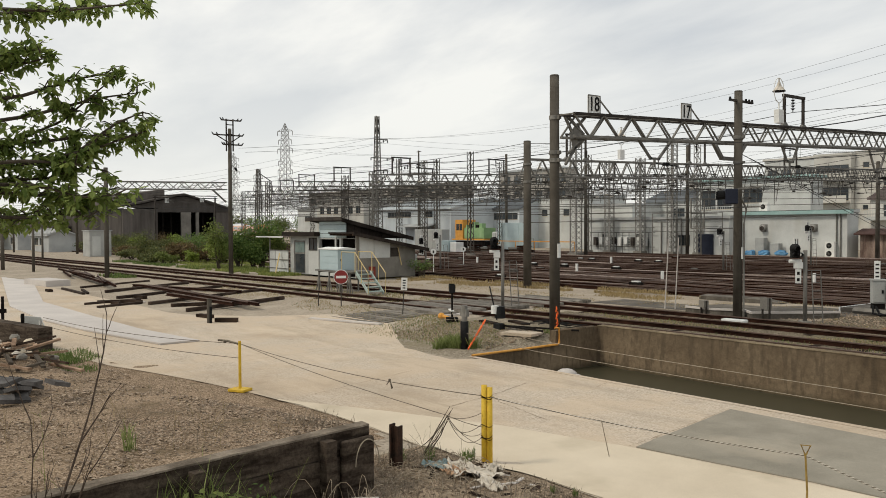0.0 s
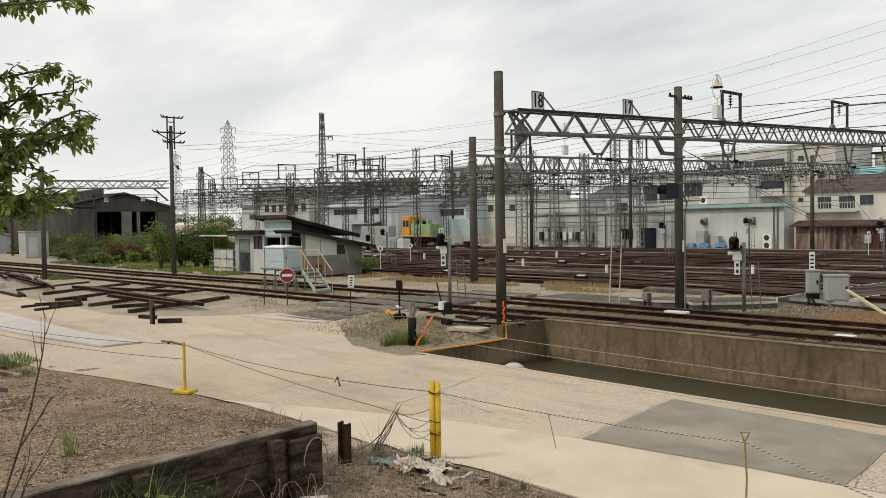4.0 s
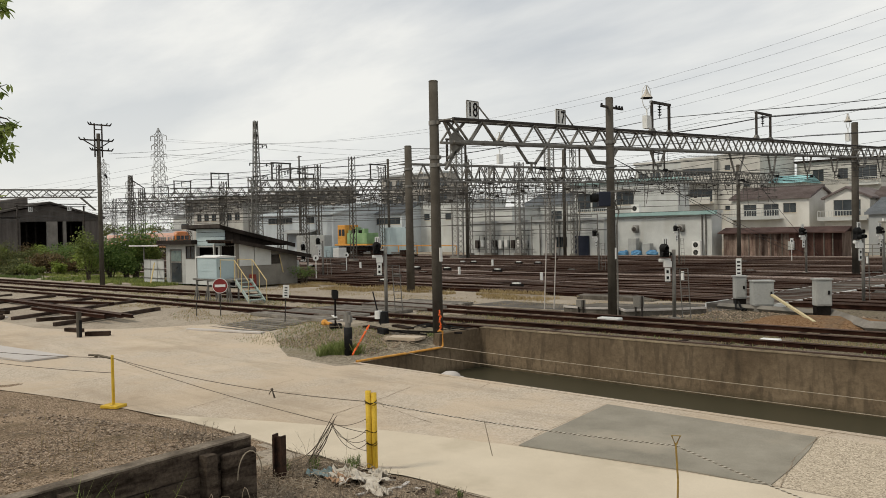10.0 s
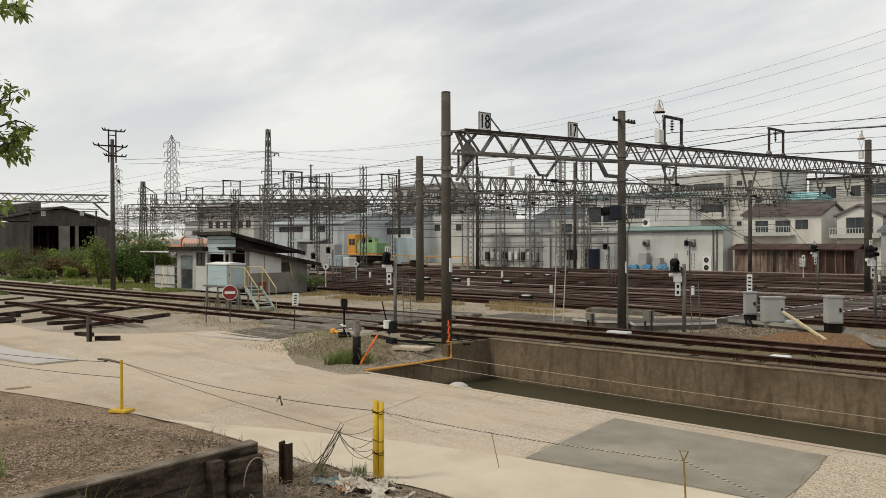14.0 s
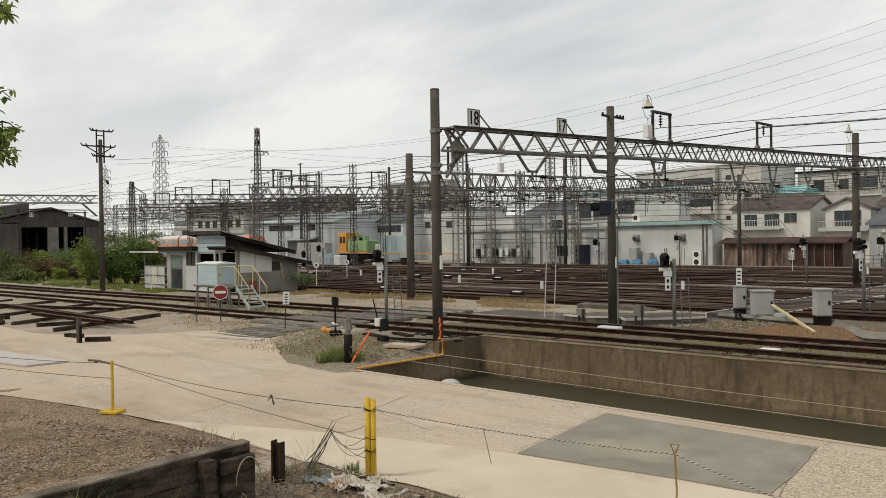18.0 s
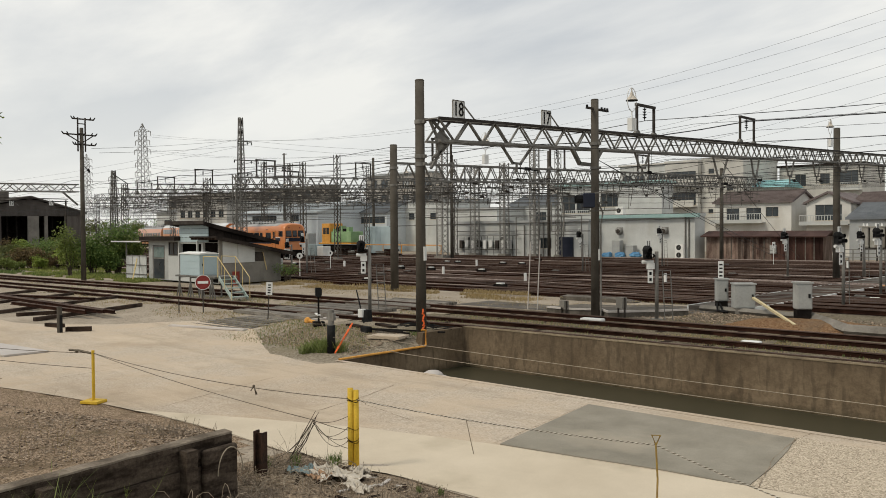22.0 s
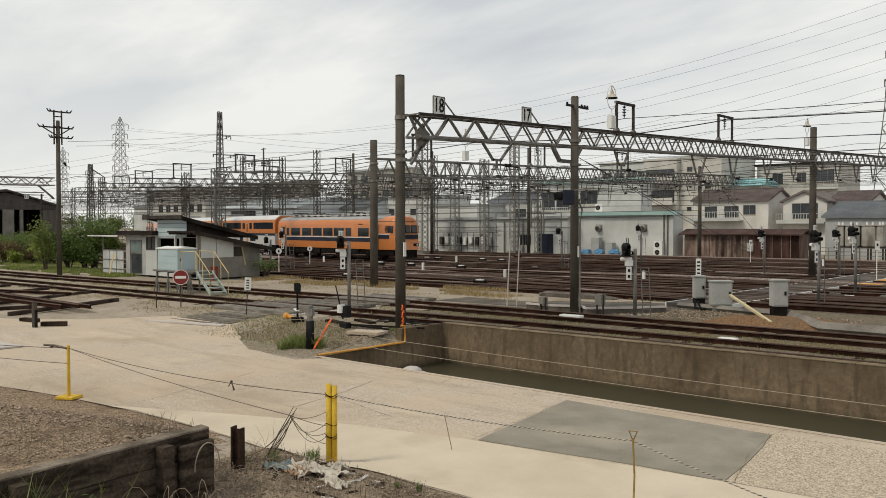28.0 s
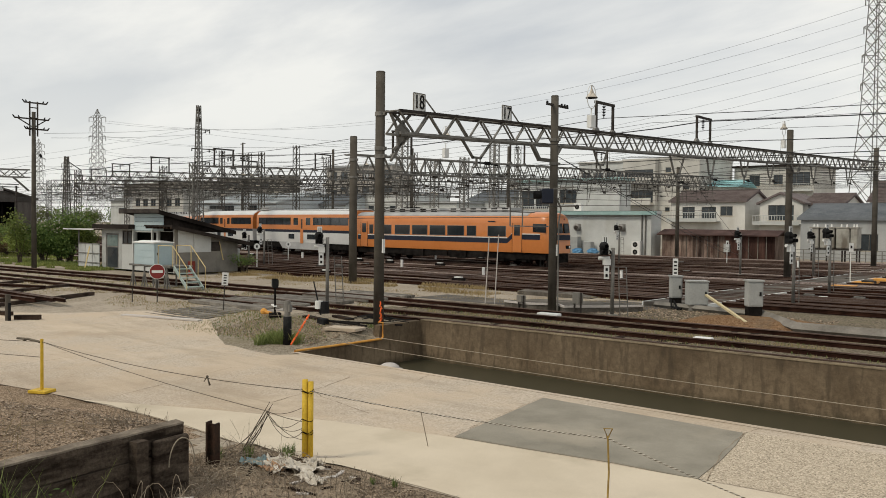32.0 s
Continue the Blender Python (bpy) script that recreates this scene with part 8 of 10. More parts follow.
BAYS = [60, 22, -17.4, -32.3, -54.6, -70, -86, -104, -126, -152, -200]
for ci, cy in enumerate([22.6] + YARD):
    t = thing("catenary", "contact wire and sagging messenger wire over a track", "overhead wire", group="catenaries")
    zc = 4.75 + (cy - 18) * 0.028
    bays = [b for b in BAYS if ci or b > -18]
    d = Geo()
    cp_, mp = [], []
    for x0, x1 in zip(bays, bays[1:]):
        st = (1 if bays.index(x0) % 2 else -1) * 0.25
        cp_.append((x0, cy + st, zc))
        for i in range(8):
            f = i / 8
            mp.append((x0 + (x1 - x0) * f, cy + st * (1 - 2 * f), zc + 0.75 - 2.0 * f * (1 - f)))
            if i:
                d.tube((mp[-1][0], mp[-1][1], zc), mp[-1], 0.005, 0.005, 3, False)
    cp_.append((bays[-1], cy, zc))
    mp.append((bays[-1], cy, zc + 0.75))
    c, m_ = Geo(), Geo()
    c.path(cp_, 0.011, 4)
    m_.path(mp, 0.010, 4)
    part("contact_wire", c, WIRE, t)
    part("messenger_wire", m_, WIRE, t)
    tagged(part("dropper_set", d, WIRE, t), kind="stuff")
# feeders on the small portals
for y, z, r in ((30.75, 7.36, 0.013), (40.5, 8.2, 0.026), (40.5, 7.75, 0.009), (35.0, 7.6, 0.008), (46.0, 7.7, 0.009), (62.0, 8.6, 0.012)):
    for x0, x1 in zip(BAYS, BAYS[1:]):
        wire((x0, y, z), (x1, y, z), 0.35, r, 6, "feeder_wire", "dark feeder wire above the gantries", "feeder wires")
# wires along and across from the dark mast
for y0, z0, y1, z1 in ((25.4, 8.55, 56.8, 13.81), (25.9, 8.3, 57.8, 13.21)):
    wire((-55, y0, z0), (-85.3, y1, z1), 0.15, 0.011)
for y, z in ((56.9, 13.81), (57.9, 13.21)):
    wire((-85.3, y, z), (-62.6, 68.9, z - 2.2), 0.3, 0.010)
    wire((-85.3, y, z), (-230, y - 4, z), 2.0, 0.011)
for dz in (0.0, 0.5, 1.0):
    wire((-85.3, 58.5, 10.1 + dz * 1.2), (-31.9, 30.65, 6.2 + dz * 0.4), 0.9, 0.016, 12)
# long power lines between the pylons
for i, (f, ln) in enumerate(((0.93, 5.5), (0.82, 6.0), (0.71, 6.5), (0.60, 6.8))):
    for s in (-1, 1):
        a = Vector((-69.5 + s * ln * 0.42, 292 + s * ln * 0.9, 80 * f - 2.2))
        wire(a, (-391 + s * 4, 206 + s * 2.4, 57 * (0.93 - 0.13 * i) - 2.2), 17, 0.035, 24, "power_line", "long power line sagging between pylons", "power lines")
        wire(a, (250 + s * ln * 0.4, 372 + s * ln * 0.9, 80 * f + 10), 12, 0.03, 12, "power_line", "long power line sagging between pylons", "power lines")
for k, (x, y, z) in enumerate(((-17, 26.4, 5.6), (-17, 27.2, 5.4), (-17, 37.0, 6.0))):
    wire((x, y, z), (-31 + k, 79.0, 0.3), 0.2, 0.015, 4, "stay_wire", "thin stay wire across the yard", "stay wires")
# short cross wires and droppers among the far gantries
for gi, (x, y0, y1, z0, z1, d_) in enumerate(FAR):
    q = Geo()
    for k in range(64):
        y = y0 + (y1 - y0) * (k + rnd(0.1, 0.9)) / 64
        zt = z0 + (z1 - z0) * (y - y0) / (y1 - y0) - d_
        q.tube((x, y, zt), (x + rnd(-0.3, 0.3), y + rnd(-0.4, 0.4), zt - rnd(0.5, 1.9)), 0.028, 0.022, 5)
        zi = zt - rnd(-0.4, 1.3)
        for m_ in range(3):
            q.tube((x, y + 0.3 + 0.11 * m_, zi), (x, y + 0.36 + 0.11 * m_, zi), 0.07, 0.045, 7, k=1)
        q.beam((x + rnd(-0.3, 0.3), y - rnd(0.2, 0.9), zi + rnd(-0.12, 0.12)), (x + rnd(-0.3, 0.3), y + rnd(0.6, 1.5), zi + rnd(-0.12, 0.12)), 0.035)
        if k % 3 == 0:
            q.beam((x, y - 0.6, zt - 0.7), (x, y + 0.7, zt - 0.6), 0.05)
    for k in range(6):
        zz = z0 - d_ - 0.3 - 0.42 * k
        q.path([(x, y0, zz), (x, (y0 + y1) / 2, zz + 0.4), (x, y1, zz + 0.9)], 0.018, 4)
    ob = solid("drop_rigging", q, [MIDSTEEL, CLOTH if gi % 2 else GALVDARK], "droppers, steady arms and span wires under a far gantry", "rigging", group="far rigging", kind="stuff")

# ---- left background ----
DARKSHEET = mat("sooty_sheet_iron", (0.055, 0.048, 0.042), (0.115, 0.102, 0.09), 0.5, 0.85, 0.1, 0.1, 8, 0.25, streak=0.3)
SHEETGREY = mat("streaked_grey_sheet", (0.08, 0.07, 0.062), (0.16, 0.141, 0.126), 0.7, 0.85, 0.05, 0.1, 8, 0.25, streak=0.15)
es = thing("engine_shed", "old grey engine shed with two dark open bays", "shed", pose(-140, 0, -0.1))
for y0, y1, z0, z1 in ((44.5, 50.2, 0, 6.4), (50.2, 62.6, 5.9, 6.6), (54.2, 55.9, 0, 5.9), (56.8, 57.3, 0, 5.9), (60.0, 62.6, 0, 5.9)):
    q = Geo()
    q.box(-0.3, y0, z0, 0, y1, z1)
    part("front_wall", q, SHEETGREY if y0 < 50 else SHEETGREY if y0 > 59 else DARKSHEET if z0 > 1 else BLOCKWALL, es)
q = Geo()
q.prism([(44.5, 6.6), (62.8, 6.6), (54.6, 8.6)], -0.3, 0)
part("gable", q, DARKSHEET, es)
q = Geo()
q.prism([(43.8, 6.55), (54.6, 8.85), (63.5, 6.3), (63.5, 6.6), (54.6, 9.1), (43.8, 6.85)], -40, 0.5)
part("roof", q, DARKSHEET, es, "dark weathered sheet roof")
q = Geo()
q.prism([(44.2, 7.2), (52.5, 8.6), (52.5, 9.9), (44.2, 8.4)], -38, -3)
part("monitor_roof", q, SHEETGREY, es, "raised grey roof light")
q = Geo()
q.box(-40, 44.5, 0, -0.3, 44.8, 6.5)
q.box(-40, 62.5, 0, -0.3, 62.8, 6.4)
q.box(-40, 44.8, 0, -39.8, 62.5, 6.4)
part("side_wall", q, DARKSHEET, es)
# near-black box behind the bays; its colour supplies the shade within
q = Geo()
q.box(-6.2, 44.8, 0, -6.0, 62.5, 6.5)
q.box(-6.0, 44.8, 6.3, -0.35, 62.5, 6.4)
q.box(-6.0, 44.8, 0, -0.35, 62.5, 0.05)
part("inner_wall", q, UNDER, es, "black lining painted as the shade inside the bays")
for y in (51.6, 53.0, 57.2, 58.6):
    q = Geo()
    q.beam((-1.5, y, 0), (-1.5, y, 6.2), 0.25)
    part("pillar", q, UNDER, es)
sg = thing("sign_gantry", "dark steel beam on two posts before the engine shed", "gantry", pose(-103.7, 0, -0.1))
for y in (36.9, 44.6):
    q = Geo()
    q.beam((0, y, 0), (0, y, 7.1), 0.16)
    part("post", q, GALVDARK, sg)
for z in (6.95, 7.25):
    q = Geo()
    q.beam((0, 36.6, z), (0, 44.9, z), 0.1)
    part("beam", q, GALVDARK, sg)
number_board(-103.6, 38.3, 6.24, "18", 0, 0.2)
number_board(-103.6, 42.8, 6.36, "17", 0, 0.1)
for (x0, x1, y0, y1, h, mt, rf, lab) in ((-160, -140, 29, 34, 3.0, GREYWALL, BROWNROOF, "low white lineside building with a grey roof"), (-134, -124, 29.5, 33, 2.3, GREYWALL, GREYWALL, "small pale lineside shed"), (-210, -170, 36, 44, 3.8, BLOCKWALL, BROWNROOF, "pale building far down the line"), (-250, -205, 20, 30, 4.5, BLOCKWALL, BROWNROOF, "grey building far down the line")):
    building("lineside_building", lab, x0, x1, y0, y1, h, mt, [(2, 2.2, 0.9, 1.9, 2), (x1 - x0 - 5, 2.2, 0.9, 1.9, 2)], "ridge_x", rf, 0.8)
t = thing("steel_container", "pale grey steel container hut beside the track", "container", pose(-103, 28.2, -0.1))
q = Geo()
q.box(0, 0, 0, 2.6, 2.4, 2.9)
part("body", q, BOXGREY, t)
q = Geo()
q.box(2.6, 0.3, 0.1, 2.63, 1.2, 2.3)
part("door", q, WHITEWALL, t)
q = Geo()
q.box(-0.1, -0.1, 2.9, 2.7, 2.5, 3.0)
part("roof", q, GREYWALL, t)
for x, y, h, r in ((-75.0, 14.4, 3.5, 0.14), (-69.3, 15.4, 3.3, 0.1), (-113.6, 30.4, 12.3, 0.16), (-128, 26, 6.0, 0.12), (-95, 22, 3.2, 0.1)):
    concrete_pole(x, y, h, r, "slim dark pole beside the outer tracks", "line poles")
q = Geo()
q.beam((-113.6, 29.2, 11.2), (-113.6, 32.0, 11.2), 0.14)
q.beam((-113.6, 29.6, 10.0), (-113.6, 31.4, 10.0), 0.1)
solid("crossarm", q, GALVDARK, "dark crossarms of the line pole", "crossarm")

# track machine: orange cab, green engine, on the far track
tmx = thing("track_machine", "orange and light green rail maintenance vehicle standing on a far track", "rail vehicle", pose(-91.0, 77.6, 0.035))
for x0, x1, y, z0, z1, mt, nm, lab in ((-3.2, -1.5, 1.2, 1.3, 4.1, ORANGEP, "cab", "orange cab"), (-1.3, 2.9, 1.1, 1.45, 2.95, GREENPAINT, "engine_cover", "light green engine cover"), (-3.9, 3.1, 1.25, 1.2, 1.42, ORANGEP, "frame", "orange frame")):
    q = Geo()
    q.box(x0, -y, z0, x1, y, z1)
    bevel(part(nm, q, mt, tmx, lab), 0.06)
for x in (-2.9, -2.2):
    q = Geo()
    q.box(x, -1.22, 2.6, x + 0.55, -1.2, 3.5)
    part("window", q, GLASS, tmx)
for i in range(5):
    q = Geo()
    q.box(-1.2 + i * 0.8, -1.12, 1.6, -0.5 + i * 0.8, -1.1, 2.7)
    part("cover_panel", q, GREENPAINT, tmx)
    q = Geo()
    q.box(-1.1 + i * 0.72, -0.95, 2.95, -0.6 + i * 0.72, -0.2, 3.35 + 0.2 * (i % 3))
    part("exhaust_box", q, UNDER if i % 2 else GREENPAINT, tmx)
for x in (-3.2, 1.9):
    q = Geo()
    for s in (-1, 1):
        q.tube((x, s * 0.66, 0.42), (x, s * 0.8, 0.42), 0.42, 0.42, 16)
    part("wheelset", q, UNDER, tmx)
q = Geo()
q.box(-4.2, -1.0, 0.4, 3.0, 1.0, 1.1)
part("underframe", q, UNDER, tmx)
for (x, y, w, d, h, mt, lab) in ((-92.5, 68.0, 6.0, 1.2, 2.9, BOXGREY, "long pale grey equipment container beside the tracks"), (-84.9, 66.6, 1.5, 1.2, 1.5, PALEBLUE, "pale blue crate beside the tracks"), (-83.0, 66.5, 1.2, 1.2, 1.3, WHITEP, "white steel locker by the tracks"), (-86.9, 78.0, 5.2, 0.8, 3.75, PALEBLUE, "pale blue steel lorry box"), (-81.6, 78.2, 0.45, 0.5, 3.7, ORANGEP, "orange steel machine box"), (-53.4, 38.6, 0.55, 0.5, 1.1, BOXGREY, "slim grey relay box between the tracks"), (-5.5, 80.2, 6.5, 2.6, 3.0, BOXGREY, "grey slatted equipment enclosure"), (-55.6, 79.0, 1.8, 0.9, 2.3, TRAINBLUE, "dark blue refuse box against the wall")):
    q = Geo()
    q.box(0, 0, 0, w, d, h)
    t = thing("equipment_container", lab, "container", pose(x, y, -0.1), "containers in the yard")
    bevel(part("body", q, mt, t), 0.05)
    n = max(2, int(w / 0.9))
    for i in range(n):
        q = Geo()
        q.box(w * i / n + 0.05, -0.02, 0.15, w * (i + 1) / n - 0.05, 0.0, h - 0.15)
        part("panel", q, mt, t)
# stacks of old sleepers, rails and crates before the track machine
random.seed(91)
for i in range(16):
    x, y = -96 + i * 1.55, 69.5 + rnd(-0.6, 2.2)
    if abs(y - lead(x)) < 3.0:
        y = lead(x) + 3.4
    st_ = thing("material_stack", "stack of old sleepers and fittings beside the far track", "stack", pose(x, y, -0.1, 0, 0, rnd(-8, 8)), "stacks in the yard")
    for k in range(2 + i % 3):
        q = Geo()
        q.box(-0.7 - 0.2 * (i % 2), -0.5, 0.24 * k, 0.65 + 0.2 * (k % 2), 0.5, 0.24 * k + 0.21)
        part("layer", q, (SLEEPER, RUST, BLOCKWALL, SLEEPER, GALV, SLEEPER)[(i * 2 + k) % 6], st_)
for x0, x1, z in ((-86, -72, 1.2),):
    q = Geo()
    q.beam((x0, 77.2, z), (x1, 77.2, z), 0.12)
    for k in range(5):
        xx = x0 + (x1 - x0) * k / 4
        q.beam((xx, 77.2, -0.1), (xx, 77.2, z), 0.08)
    solid("orange_barrier", q, ORANGEP, "long faded orange steel barrier by the far track", "barrier", group="orange barriers")
tk = thing("transformer_bank", "row of grey-beige stained steel transformer tanks on a frame", "transformers", pose(-24.2, 80.0, -0.1))
TANK = mat("stained_tank_paint", (0.26, 0.25, 0.215), (0.40, 0.385, 0.34), 0.9, 0.65, 0.05, 0.05, 10, 0.12, stain=((0.12, 0.095, 0.07), 1.1, 0.53, 0.75, 0.3))
for i, w in enumerate((0.75, 1.25, 1.15, 0.6)):
    x = (0.0, 0.85, 2.2, 3.4)[i]
    q = Geo()
    q.box(x, 0, 1.3, x + w, 1.4, 3.15)
    tn = bevel(part("tank", q, TANK, tk), 0.14, 3)
    q = Geo()
    q.box(x - 0.03, -0.04, 3.12, x + w + 0.03, 1.44, 3.24)
    part("lid", q, TANK, tn)
    for k in range(2):
        q = Geo()
        q.tube((x + w * (0.3 + 0.4 * k), 0.5, 3.24), (x + w * (0.3 + 0.4 * k), 0.5, 3.5), 0.09, 0.05, 8)
        part("bushing", q, WHITEP, tn)
for x in (0.1, 1.4, 2.7, 3.9):
    q = Geo()
    q.beam((x, 0.3, 0), (x, 0.3, 1.3), 0.12)
    q.beam((x, 1.2, 0), (x, 1.2, 1.3), 0.12)
    part("leg", q, GALVDARK, tk)
q = Geo()
q.box(-0.1, 0.1, 1.16, 4.1, 1.35, 1.3)
part("deck", q, GALVDARK, tk)
# grey fence in front of the far buildings on the right
fe = thing("yard_fence", "grey post and rail fence along the far edge of the yard", "fence", pose(0, 0, -0.1))
for i in range(24):
    x = -26 + i * 1.3
    q = Geo()
    q.beam((x, 80.0, 0), (x, 80.0, 1.2), 0.07)
    part("post", q, GALV, fe)
for z in (0.5, 0.85, 1.18):
    q = Geo()
    q.beam((-26, 80.0, z), (4, 80.0, z), 0.05)
    part("rail", q, GALV, fe)


# ---- plants ----
rg = np.random.default_rng(7)


def leaf_cloud(pts, size, droop=0.3, fold=True):
    """A leaf at each point: a folded diamond, turned at random."""
    n = len(pts)
    a = rg.uniform(0, 2 * np.pi, n)
    tilt = rg.normal(-droop, 0.5, n)
    ln = size * rg.uniform(0.6, 1.3, n)
    d = np.stack([np.cos(a) * np.cos(tilt), np.sin(a) * np.cos(tilt), np.sin(tilt)], 1)
    side = np.stack([-np.sin(a), np.cos(a), rg.normal(0, 0.4, n)], 1)
    side /= np.linalg.norm(side, axis=1)[:, None]
    p0 = pts
    p2 = pts + d * ln[:, None]
    c = pts + d * (ln * 0.36)[:, None]
    c2 = pts + d * (ln * 0.72)[:, None]
    up = np.cross(d, side)
    lift_ = up * (ln * 0.06)[:, None]
    p1, p3 = c + side * (ln * 0.25)[:, None] + lift_, c - side * (ln * 0.25)[:, None] + lift_
    p4, p5 = c2 + side * (ln * 0.17)[:, None] + lift_, c2 - side * (ln * 0.17)[:, None] + lift_
    v = np.stack([p0, p1, p4, p2, p5, p3], 1).reshape(-1, 3)
    f = []
    for i in range(n):
        o = 6 * i
        f += [(o, o + 1, o + 2, o + 3), (o, o + 3, o + 4, o + 5)]
    return v.tolist(), f


def mesh_of(name, v, f, material):
    me = bpy.data.meshes.new(name)
    me.from_pydata(v, [], f)
    me.materials.append(material)
    return me


def shrub(x, y, rx, ry, h, n, size, material, label, category="shrub", group="shrubs", lobes=7):
    """A bush: stems and leaves gathered in uneven lobes."""
    z = gz(x, y)
    t = thing("shrub", label, category, pose(x, y, z), group)
    st = Geo()
    pts = []
    for k in range(lobes):
        c = np.array([rg.uniform(-0.6, 0.6) * rx, rg.uniform(-0.6, 0.6) * ry, h * rg.uniform(0.35, 0.72)])
        r = np.array([rx, ry, h * 0.42]) * rg.uniform(0.42, 0.7)
        st.path([(0.1 * k - 0.3, 0, -0.05), tuple(c * 0.5), tuple(c)], [0.05, 0.035, 0.012], 5)
        d = rg.normal(size=(n // lobes, 3))
        d /= np.linalg.norm(d, axis=1)[:, None]
        p = c + d * r * (rg.uniform(0.45, 1.12, (n // lobes, 1)))
        pts.append(p[p[:, 2] > 0.05])
    part("stem", st, BARK, t)
    v, f = leaf_cloud(np.concatenate(pts), size)
    tagged(part("crown", mesh_of("crown", v, f, material), None, t), kind="stuff")
    return t


shrub(-62.0, 30.4, 2.0, 2.0, 4.5, 3600, 0.22, SHRUB, "large fresh green bush on the grass beside the tracks", lobes=11)
shrub(-62.0, 26.9, 1.2, 1.1, 4.3, 1500, 0.2, FRESH, "yellow-green bush beside the large one")
shrub(-62.3, 28.6, 1.6, 1.4, 3.6, 2600, 0.2, SHRUB, "dense dark green bush behind the dark mast", lobes=9)
shrub(-61.6, 29.6, 1.9, 1.7, 2.4, 3400, 0.2, SHRUB, "dense low green bush on the grass", lobes=9)
shrub(-61.3, 31.2, 1.3, 1.2, 2.9, 2200, 0.2, FRESH, "fresh green bush beside the hut fence", lobes=8)
for x, y, r, h, mt, lab in ((-86, 29.4, 1.6, 3.3, HEDGE, "dark shrub at the top of the bank"), (-86, 32.4, 1.5, 3.0, LIME, "yellow-green shrub at the top of the bank"), (-87, 31.2, 1.4, 2.9, HEDGERED, "reddish shrub at the top of the bank"), (-87, 34.6, 1.4, 2.3, FRESH, "light green shrub at the top of the bank"), (-73.5, 26.9, 0.9, 1.25, FRESH, "round green mound before the bank"), (-74, 29.5, 0.8, 1.35, LIME, "round yellow-green mound before the bank"), (-74, 31.1, 1.0, 1.4, HEDGERED, "round reddish mound before the bank"), (-75.5, 28.2, 0.8, 1.0, FRESH, "low green mound before the bank")):
    shrub(x, y, r, r * 0.9, h, int(900 + 500 * r), 0.16, mt, lab)
shrub(-71.0, 31.0, 1.5, 1.3, 2.1, 1500, 0.2, LIME, "yellow-green clipped mound in the hedge bank")
shrub(-84.0, 32.6, 1.6, 1.4, 2.6, 1500, 0.2, FRESH, "light green clipped mound in the hedge bank")
for i, (x, y, r, h, mt, lab) in enumerate(((-76, 33.4, 1.5, 2.0, HEDGE, "dark clipped shrub in the hedge bank"), (-77, 29.9, 1.5, 2.2, HEDGERED, "reddish shrub in the hedge bank"), (-79, 28.6, 1.5, 1.7, HEDGE, "dark clipped shrub in the hedge bank"), (-79, 30, 2.0, 2.7, HEDGERED, "reddish shrub in the hedge bank"), (-82.5, 29, 1.6, 1.7, HEDGE, "dark clipped shrub in the hedge bank"), (-85, 31, 2.2, 2.6, HEDGE, "dark clipped shrub in the hedge bank"), (-74, 32.5, 2.0, 2.8, HEDGE, "dark shrub at the back of the bank"), (-80, 33, 2.2, 3.2, SHRUB, "green shrub at the back of the bank"), (-69, 32.5, 1.8, 2.6, LIME, "yellow-green shrub in the bank"), (-88.5, 29, 1.6, 1.5, HEDGE, "low dark shrub by the track"), (-92, 30, 1.7, 1.7, HEDGERED, "low reddish shrub by the track"), (-96, 31, 2.0, 2.2, HEDGE, "dark clipped shrub in the hedge bank"), (-91, 33.5, 2.0, 2.4, LIME, "yellow-green shrub in the bank"), (-98.5, 33.0, 1.3, 3.0, LIME, "bright yellow-green shrub by the pole"), (-86, 36.5, 2.4, 3.2, HEDGE, "tall dark shrub behind the bank"), (-100, 33.0, 1.9, 3.2, HEDGE, "dark tree-like shrub behind the bank"), (-108, 34.0, 2.2, 2.8, HEDGE, "green shrub behind the container"), (-118, 33.5, 2.2, 2.2, HEDGE, "low dark shrub far along the track"), (-150, 26.5, 4.5, 6.0, SHRUB, "round green tree far along the line"), (-175, 30, 6, 7, HEDGE, "dark tree far along the line"), (-205, 14, 7, 8, SHRUB, "green tree far along the line"), (-76.5, 26.9, 1.0, 1.0, HEDGE, "low dark shrub at the edge of the grass"), (-79.5, 27.4, 1.2, 1.1, HEDGE, "low dark shrub at the edge of the grass"), (-62, 35.5, 2.2, 3.4, HEDGE, "dark shrub behind the large bush"), (-58, 34, 1.6, 2.0, SHRUB, "green shrub behind the fence"), (-170, 98, 5, 6.5, HEDGE, "dark green tree behind the curved track"), (-183, 103, 5.5, 7.0, SHRUB, "green tree behind the curved track"), (-240, 109.5, 6.5, 8.4, HEDGE, "dark green tree far behind the curved track"), (-246, 119, 6, 7.4, SHRUB, "green tree far behind the curved track"), (-205, 106, 6, 7.5, HEDGE, "dark green tree behind the curved track"), (-160, 93, 4.2, 4.5, SHRUB, "green shrub behind the curved track"))):
    shrub(x, y, r, r * 0.9, h * (0.92 if r < 2.3 else 1), int(900 + 260 * r * h) if r < 4 else 2600, 0.2 if r < 4 else 0.5, mt, lab)
shrub(-42.2, 31.5, 0.7, 0.7, 1.2, 700, 0.12, SHRUB, "small green bush against the hut wall")


